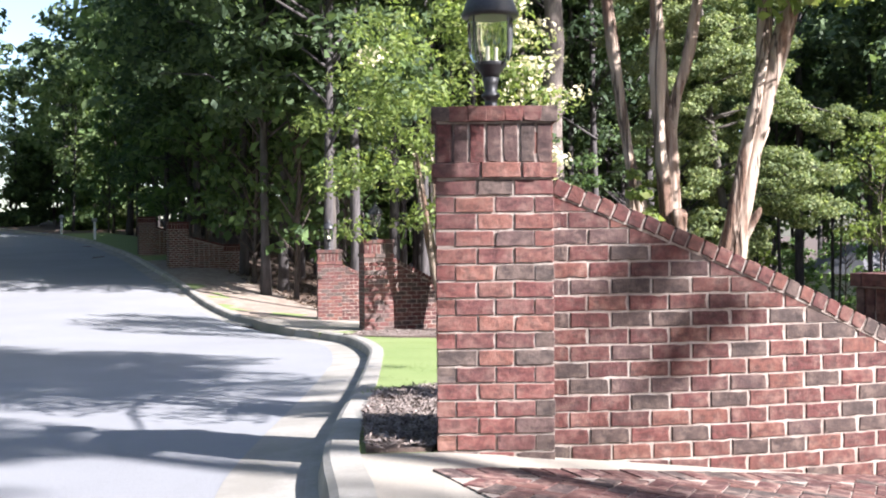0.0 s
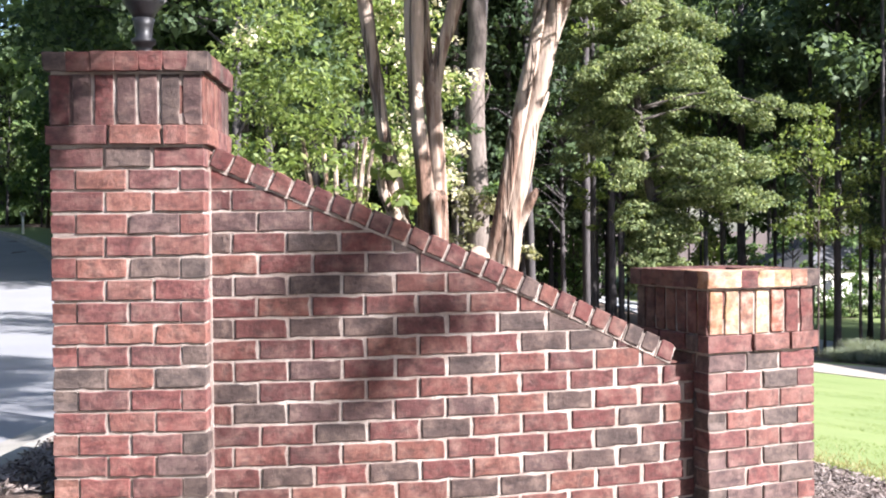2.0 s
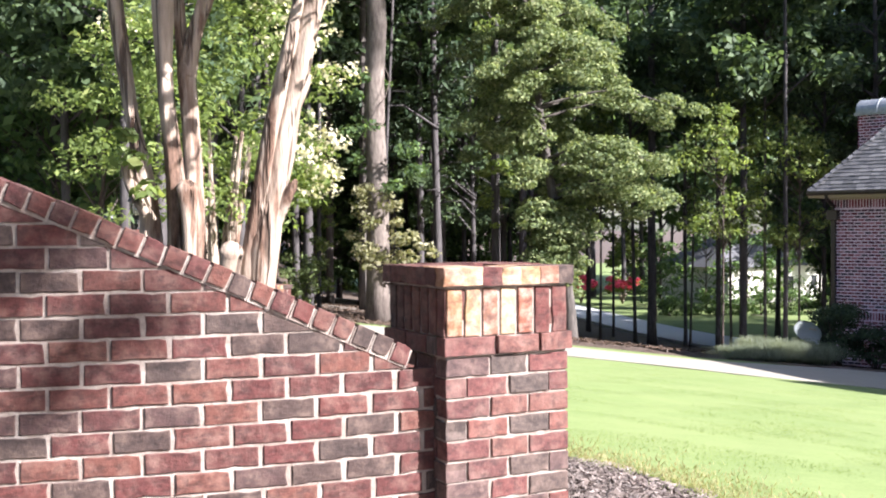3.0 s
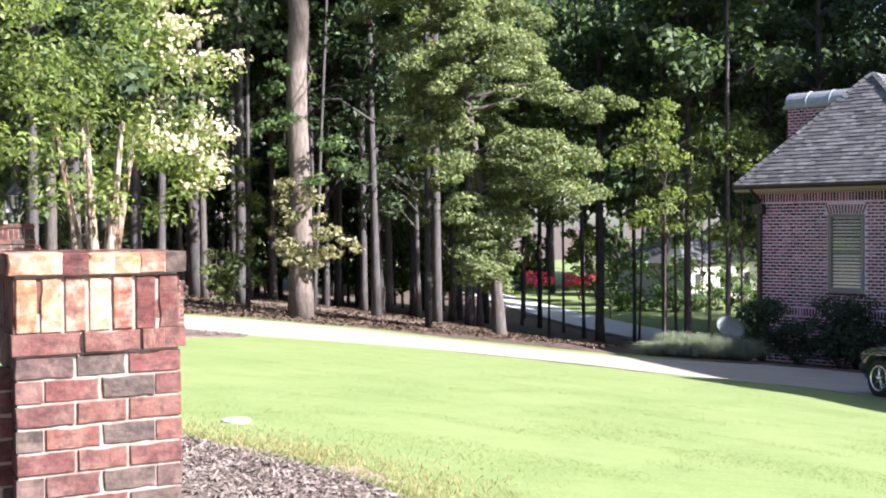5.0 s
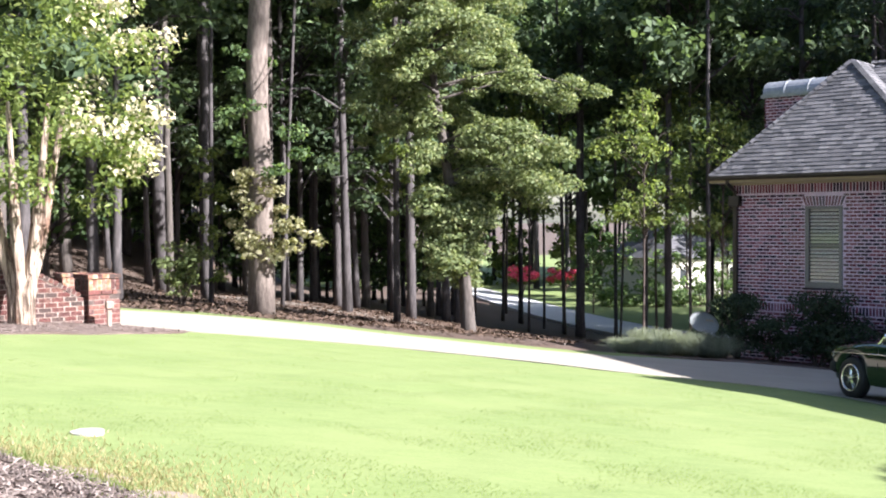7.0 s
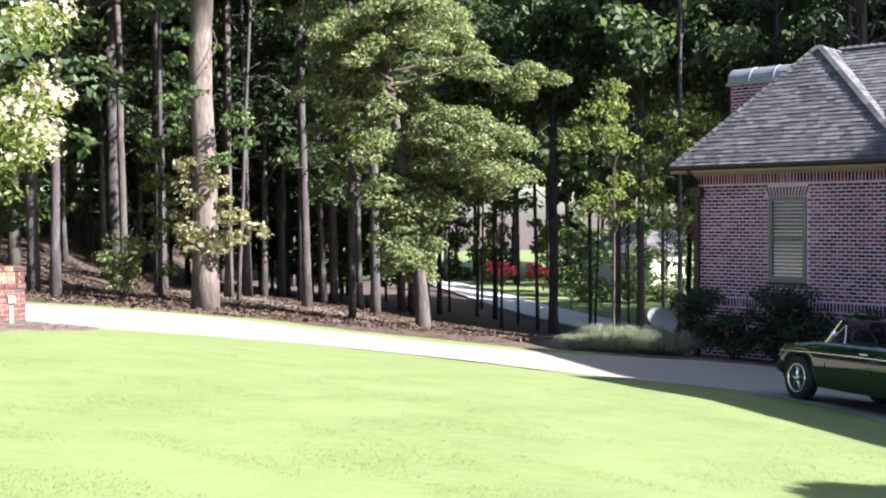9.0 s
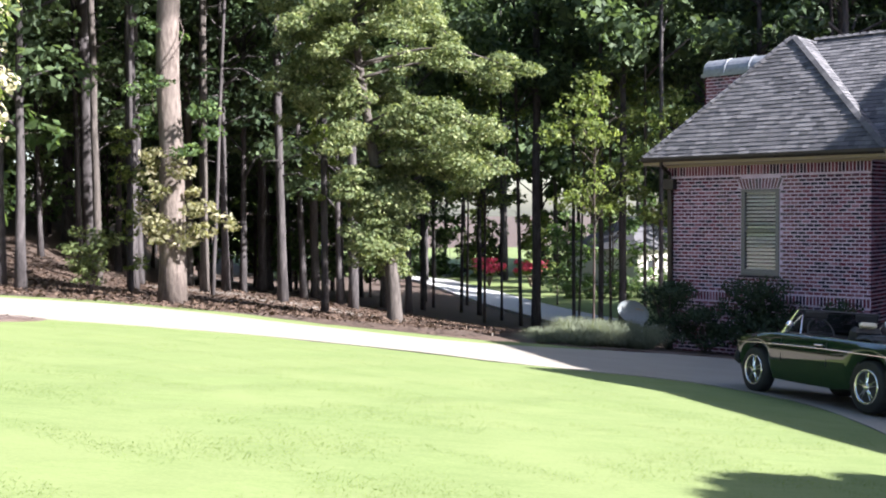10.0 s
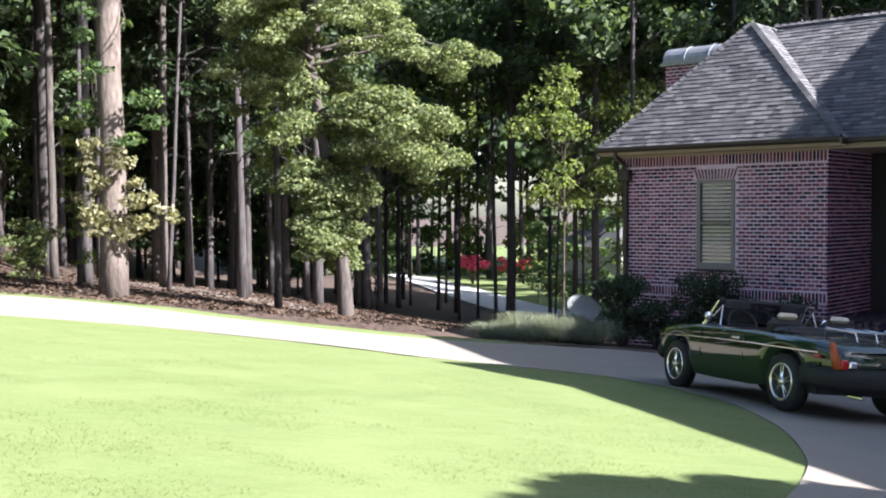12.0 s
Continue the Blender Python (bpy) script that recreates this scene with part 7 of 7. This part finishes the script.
def flowering(x, y, seed, s=1.0):
    rr, nr = random.Random(seed), np.random.default_rng(seed)
    ob = thing("flowering_tree", pose(x, y, ground_z(x, y) + 0.2), "red-flowering crape myrtle beyond the street", "tree", "flowering trees")
    bm = bmesh.new()
    for k in range(4):
        a = k * 1.6
        tube(bm, [(0, 0, 0), (0.3 * math.cos(a), 0.3 * math.sin(a), 1.2 * s), (0.9 * math.cos(a), 0.9 * math.sin(a), 2.4 * s)], [0.08, 0.06, 0.03], 6)
    part("trunk", bm, B_MYRTLE, ob)
    blobs = [(rr.uniform(-1.7, 1.7) * s, rr.uniform(-1.4, 1.4) * s, rr.uniform(1.7, 3.0) * s, rr.uniform(0.5, 0.8) * s) for _ in range(20)]
    mesh_ob("crown", leaves("crown", clump_points(nr, blobs, 110), 0.3, nr, 0.3, 0.7), L_MYRTLE, ob)
    mesh_ob("blossom", leaves("blossom", clump_points(nr, [(a, b - 0.3, c + 0.25, r) for a, b, c, r in blobs], 150), 0.3, nr, 0.3, 0.8), L_PINK, ob, "crimson blossom")


for i in range(9):
    shrub("hedge_bush", 29.0 + 1.9 * i, 84.0 + 0.5 * math.sin(i * 1.9), 1.3, 1.9 + 0.3 * (i % 3), 260, 0.22, L_OAK, "clipped green bush along the far lawn", 770 + i, lo=0.0)
flowering(25.2, 99.0, 301, 0.75)
flowering(28.6, 97.0, 302, 0.7)

# sprouts low on the pruned crape myrtle
nr = np.random.default_rng(610)
ob = thing("leaf_sprout", pose(1.25, 6.55, 1.0), "yellow-green sprouts low on the pruned trunk", "sprout")
bm = bmesh.new()
tube(bm, [(0.05, 0, 0.0), (0.0, -0.02, 0.12), (-0.05, -0.03, 0.3)], [0.008, 0.006, 0.003], 5)
part("twig", bm, B_MYRTLE, ob)
mesh_ob("foliage", leaves("foliage", clump_points(nr, [(-0.04, -0.03, 0.28, 0.09), (0.02, -0.04, 0.14, 0.08), (-0.08, -0.02, 0.4, 0.06)], 5200), 0.055, nr, 0.2, 0.6), L_MYRTLE, ob)

# a worn pale path through the woods behind the drive
M_PATH = grain("grey_gravel_path", (0.105, 0.0899, 0.0775), (0.186, 0.164, 0.146), 14, 0.95, 0.6, 0.02, (0.7, (0.0868, 0.0682, 0.0558)), worldco=True)
sheet("woodland_path", smooth_path([(1.0, 45.5), (5.0, 42.0), (7.2, 38.0), (8.9, 34.8), (11.6, 31.0)], 4), smooth_path([(1.0, 50.0), (5.4, 47.5), (8.0, 43.0), (10.0, 39.0), (13.2, 34.5)], 4), 0.035, M_PATH, 6, 0.25, "pale worn path through the woods behind the drive", "path", wave=0.05)

# bushes where the road goes out of sight
for i in range(24):
    bx, by = 4.0 + 2.9 * i, 121.0 + 5.0 * math.sin(i * 2.3) - 0.45 * i
    shrub("far_bush", bx, by, 2.6, 6.4 + 1.2 * (i % 3), 45, 0.6, L_OAK if i % 2 else L_MYRTLE, "broad green bush beyond the far lawn", 740 + i, lo=0.0)
for i in range(16):
    bx, by = -17.0 - 2.7 * i, 92.0 + 9.0 * math.sin(i * 1.3)
    shrub("roadside_bush", bx, by, 3.2, 7.5 + 1.6 * (i % 3), 190, 0.6, L_OAK if i % 3 else L_BRIGHT, "broad leafy bush beyond the bend of the road", 700 + i, lo=0.0)

# leafy vines on trunks
def vine(x, y, z0, z1, r, n, mat, label, seed, bulge=None):
    rr, nr = random.Random(seed), np.random.default_rng(seed)
    ob = thing("vine", pose(x, y, ground_z(x, y)), label, "vine", "trunk vines")
    bm = bmesh.new()
    tube(bm, [(r * math.cos(a * 0.9), r * math.sin(a * 0.9) , z0 + (z1 - z0) * a / 9) for a in range(10)], [0.015] * 10, 5)
    part("stem", bm, B_DARK, ob)
    blobs = []
    for i in range(n):
        a, z = rr.uniform(0, 6.28), rr.uniform(z0, z1)
        blobs.append(((r + 0.2) * math.cos(a), (r + 0.2) * math.sin(a), z, rr.uniform(0.18, 0.36)))
    for bx, by, bz, br in bulge or ():
        blobs.append((bx, by, bz, br))
    mesh_ob("foliage", leaves("foliage", clump_points(nr, blobs, 500), 0.14, nr, 0.3, 0.6), mat, ob)


vine(3.4, 32.2, 1.5, 3.9, 0.42, 26, L_DRY, "drying pale green vine leaves round the big trunk", 401, [(0.6, -0.5, 2.4, 0.4), (1.6, -0.35, 2.0, 0.3), (0.9, -0.4, 2.5, 0.35), (-0.2, -0.6, 2.9, 0.35), (0.4, -0.5, 3.3, 0.3), (0.1, -0.7, 1.9, 0.35), (0.9, -0.3, 1.9, 0.4), (1.35, -0.3, 2.2, 0.35), (-0.3, -0.5, 2.2, 0.4), (0.3, -0.6, 1.6, 0.35)])
vine(3.4, 32.2, 3.4, 8.0, 0.42, 16, L_OAK, "green vine leaves round the big trunk", 402, [(0.9, -0.2, 5.0, 0.5), (1.1, -0.2, 4.4, 0.4), (-0.7, -0.2, 5.5, 0.45)])
vine(1.65, 38.0, 0.3, 5.0, 0.15, 20, L_MYRTLE, "bright green vine on a slender trunk", 403)
vine(7.55, 36.4, 3.4, 12.0, 0.25, 60, L_MYRTLE, "bright green leaves on a slender trunk", 404)

# ---------------------------------------------------------------- brick paving at the gate
PAVE = pose(-0.055, 4.565, 0, 0, 0, 22.3)
pave = thing("brick_paving", Matrix(), "herringbone red brick paving with a straight edge course", "paving", kind="structure")
M_PAVER = brick_mat("worn_paver", [tuple(0.9 * v + 0.015 for v in c) for c in RED], 30, 0.15)
M_SAND = grain("sandy_joint", (0.169, 0.137, 0.117), (0.312, 0.26, 0.227), 40, 0.95, 0.6, 0.004, worldco=True)
prg = random.Random(91)
pavers = []
for i in range(5):
    bm = boxed(-0.098, 0.098, -0.0475, 0.0475, -0.04, 0.0, 0.004)
    for v in bm.verts:
        v.co += Vector([prg.uniform(-0.002, 0.002) for _ in range(3)])
    me = bpy.data.meshes.new("paver")
    bm.to_mesh(me)
    bm.free()
    me.materials.append(M_PAVER)
    pavers.append(me)


def pave_at(u, v, turn):
    p = PAVE @ Vector((u, v, 0))
    e = 0.1
    sx, sy = (ground_z(p.x + e, p.y) - ground_z(p.x - e, p.y)) / (2 * e), (ground_z(p.x, p.y + e) - ground_z(p.x, p.y - e)) / (2 * e)
    o = new("paver", prg.choice(pavers))
    o.parent = pave
    o.matrix_basis = pose(p.x, p.y, ground_z(p.x, p.y) + 0.011 + prg.uniform(-0.002, 0.002), math.degrees(math.atan(sy)), -math.degrees(math.atan(sx)), 0) @ pose(0, 0, 0, 0, 0, 22.3 + turn)


for i in range(26):
    pave_at(0.05 + i * 0.103, -0.10, 90)
fan("paving_bed", [tuple((PAVE @ Vector((u, v, 0)))[:2]) for u, v in ((0.0, -1.5), (2.72, -1.5), (2.72, -0.045), (0.0, -0.045))], 0.005, M_SAND, 0.5, 0.05, "sandy bedding between the paving bricks", "paving")
for i in range(-40, 60):
    for j in range(-40, 60):
        # herringbone, laid on the diagonal
        k = (i - j) % 4
        if k not in (0, 3):
            continue
        a, b = ((i + 1) * 0.101, (j + 0.5) * 0.101) if k == 0 else ((i + 0.5) * 0.101, (j + 1) * 0.101)
        u, v = (a - b) * 0.7071 + 1.2, (a + b) * 0.7071 - 1.0
        if 0.05 < u < 2.69 and -1.42 < v < -0.19:
            pave_at(u, v, 45 + (90 if k == 3 else 0))


def inside(poly, x, y):
    r = np.zeros(len(x), bool)
    for (xa, ya), (xb, yb) in zip(poly, poly[1:] + poly[:1]):
        c = ((ya > y) != (yb > y)) & (x < (xb - xa) * (y - ya) / (yb - ya + 1e-12) + xa)
        r ^= c
    return r


# ---------------------------------------------------------------- grass blades, mulch chips
def heights(x, y):
    return np.array([ground_z(a, b) for a, b in zip(x, y)])


def blades(name, x, y, h, w, rng, mat, label, sprawl=0.45):
    n = len(x)
    z = heights(x, y) - 0.009
    a = rng.uniform(0, 6.28, n)
    hh = h * rng.uniform(0.5, 1.25, n)
    lean = rng.normal(0, sprawl, (n, 2)) * hh[:, None]
    base = np.stack([x, y, z], 1)
    side = np.stack([np.cos(a), np.sin(a), np.zeros(n)], 1) * (w * rng.uniform(0.6, 1.3, n))[:, None]
    tip = base + np.stack([lean[:, 0], lean[:, 1], hh], 1)
    v = np.stack([base - side, base + side, tip + side * 0.25, tip - side * 0.25], 1)
    ob = mesh_ob(name, quads(name, v.reshape(-1, 3), n), mat)
    return tagged(ob, label, "grass", kind="stuff")


g = np.random.default_rng(500)
poly = [tuple(p[:2]) for p in lawn_outline]
x = np.concatenate([g.uniform(-2.5, 12.3, 75000), 6.8 + g.normal(0, 3.0, 90000)])
y = np.concatenate([g.uniform(5.0, 22.0, 75000), 6.5 + np.abs(g.normal(0, 4.5, 90000))])
keep = inside(poly, x, y) & ~inside([tuple(p[:2]) for p in MULCH_A], x, y) & ~inside([tuple(p[:2]) for p in MULCH_B], x, y)
# standing blades gather in loose clumps on the mown turf
clump = np.sin(2.1 * x + 1.7 * np.sin(1.3 * y)) + np.sin(3.7 * y + 1.4 * np.sin(2.6 * x)) + 0.6 * np.sin(7.3 * x + 5.1 * y) + g.normal(0, 0.45, len(x))
keep &= clump > 0.3
x, y = x[keep], y[keep]
blades("grass_blades", x, y, 0.0112, 0.0019, g, L_LAWN, "short bright green grass blades of the lawn", 1.1)
# ragged taller fringe along the bed
e = np.array([p[:2] for p in MULCH_A[:33]])
k = g.integers(0, len(e) - 1, 5000)
f = g.uniform(0, 1, 5000)[:, None]
pts = e[k] * (1 - f) + e[k + 1] * f + g.normal(0, 0.07, (5000, 2))
blades("grass_fringe", pts[:, 0], pts[:, 1], 0.045, 0.0035, g, L_LAWN, "ragged longer grass along the mulch bed")

# thin, dry turf on the lawn side of the bed
far_off = np.abs(g.normal(0, 0.42, 9000))[:, None]
k = g.integers(6, len(e) - 1, 9000)
f = g.uniform(0, 1, 9000)[:, None]
mid = np.array([[1.7, 7.0]])
pts = e[k] * (1 - f) + e[k + 1] * f
out = pts - mid
pts = pts + out / np.linalg.norm(out, axis=1)[:, None] * far_off
blades("dry_grass", pts[:, 0], pts[:, 1], 0.026, 0.004, g, L_STRAWGRASS, "thin dry yellowed grass beside the mulch bed")


def chips(poly, n, seed, lift):
    r = np.random.default_rng(seed)
    xs, ys = [p[0] for p in poly], [p[1] for p in poly]
    x, y = r.uniform(min(xs), max(xs), n), r.uniform(min(ys), max(ys), n)
    k = inside([tuple(p[:2]) for p in poly], x, y)
    x, y = x[k], y[k]
    n = len(x)
    c = np.stack([x, y, heights(x, y) + lift + r.uniform(0.0, 0.02, n)], 1)
    a, tilt = r.uniform(0, 6.28, n), r.normal(0, 0.35, n)
    ln, wd = 0.006 + 0.032 * r.random(n) ** 2.5, r.uniform(0.002, 0.0048, n)
    d = np.stack([np.cos(a), np.sin(a), tilt], 1) * ln[:, None]
    s = np.stack([-np.sin(a), np.cos(a), r.normal(0, 0.5, n)], 1) * wd[:, None]
    v = np.stack([c - d - s, c + d - s, c + d + s, c - d + s], 1)
    ob = mesh_ob("mulch_chips", quads("mulch_chips", v.reshape(-1, 3), n), M_CHIP)
    tagged(ob, "loose shredded bark chips on the bed", "mulch", kind="stuff")


chips([tuple(p[:2]) for p in MULCH_A], 90000, 511, 0.02)
chips([tuple(p[:2]) for p in MULCH_B], 6000, 512, 0.02)
# pine straw and leaf litter on the woodland floor
r = np.random.default_rng(520)
n = 20000
x, y = r.uniform(-8, 22, n), 29.5 + 25 * r.random(n) ** 1.5
k = ~((x > 11.5) & (y < 31)) & (x > -3.5 - (y - 29.5) * 0.45) & (y > 29.6 - 0.25 * np.clip(x - 2, 0, 9))
x, y = x[k], y[k]
n = len(x)
c = np.stack([x, y, heights(x, y) + 0.03 + r.uniform(0, 0.04, n)], 1)
a = r.uniform(0, 6.28, n)
d = np.stack([np.cos(a), np.sin(a), r.normal(0, 0.3, n)], 1) * r.uniform(0.03, 0.085, n)[:, None]
s = np.stack([-np.sin(a), np.cos(a), r.normal(0, 0.5, n)], 1) * r.uniform(0.01, 0.03, n)[:, None]
L_LITTER = leaf_mat("leaf_litter", (0.0434, 0.0285, 0.0223), (0.0868, 0.0589, 0.0446), (0.149, 0.105, 0.0806), 0.1, 0.8)
ob = mesh_ob("leaf_litter", quads("leaf_litter", np.stack([c - d - s, c + d - s, c + d + s, c - d + s], 1).reshape(-1, 3), n), L_LITTER)
tagged(ob, "fallen leaves and pine straw on the woodland floor", "leaf litter", kind="stuff")
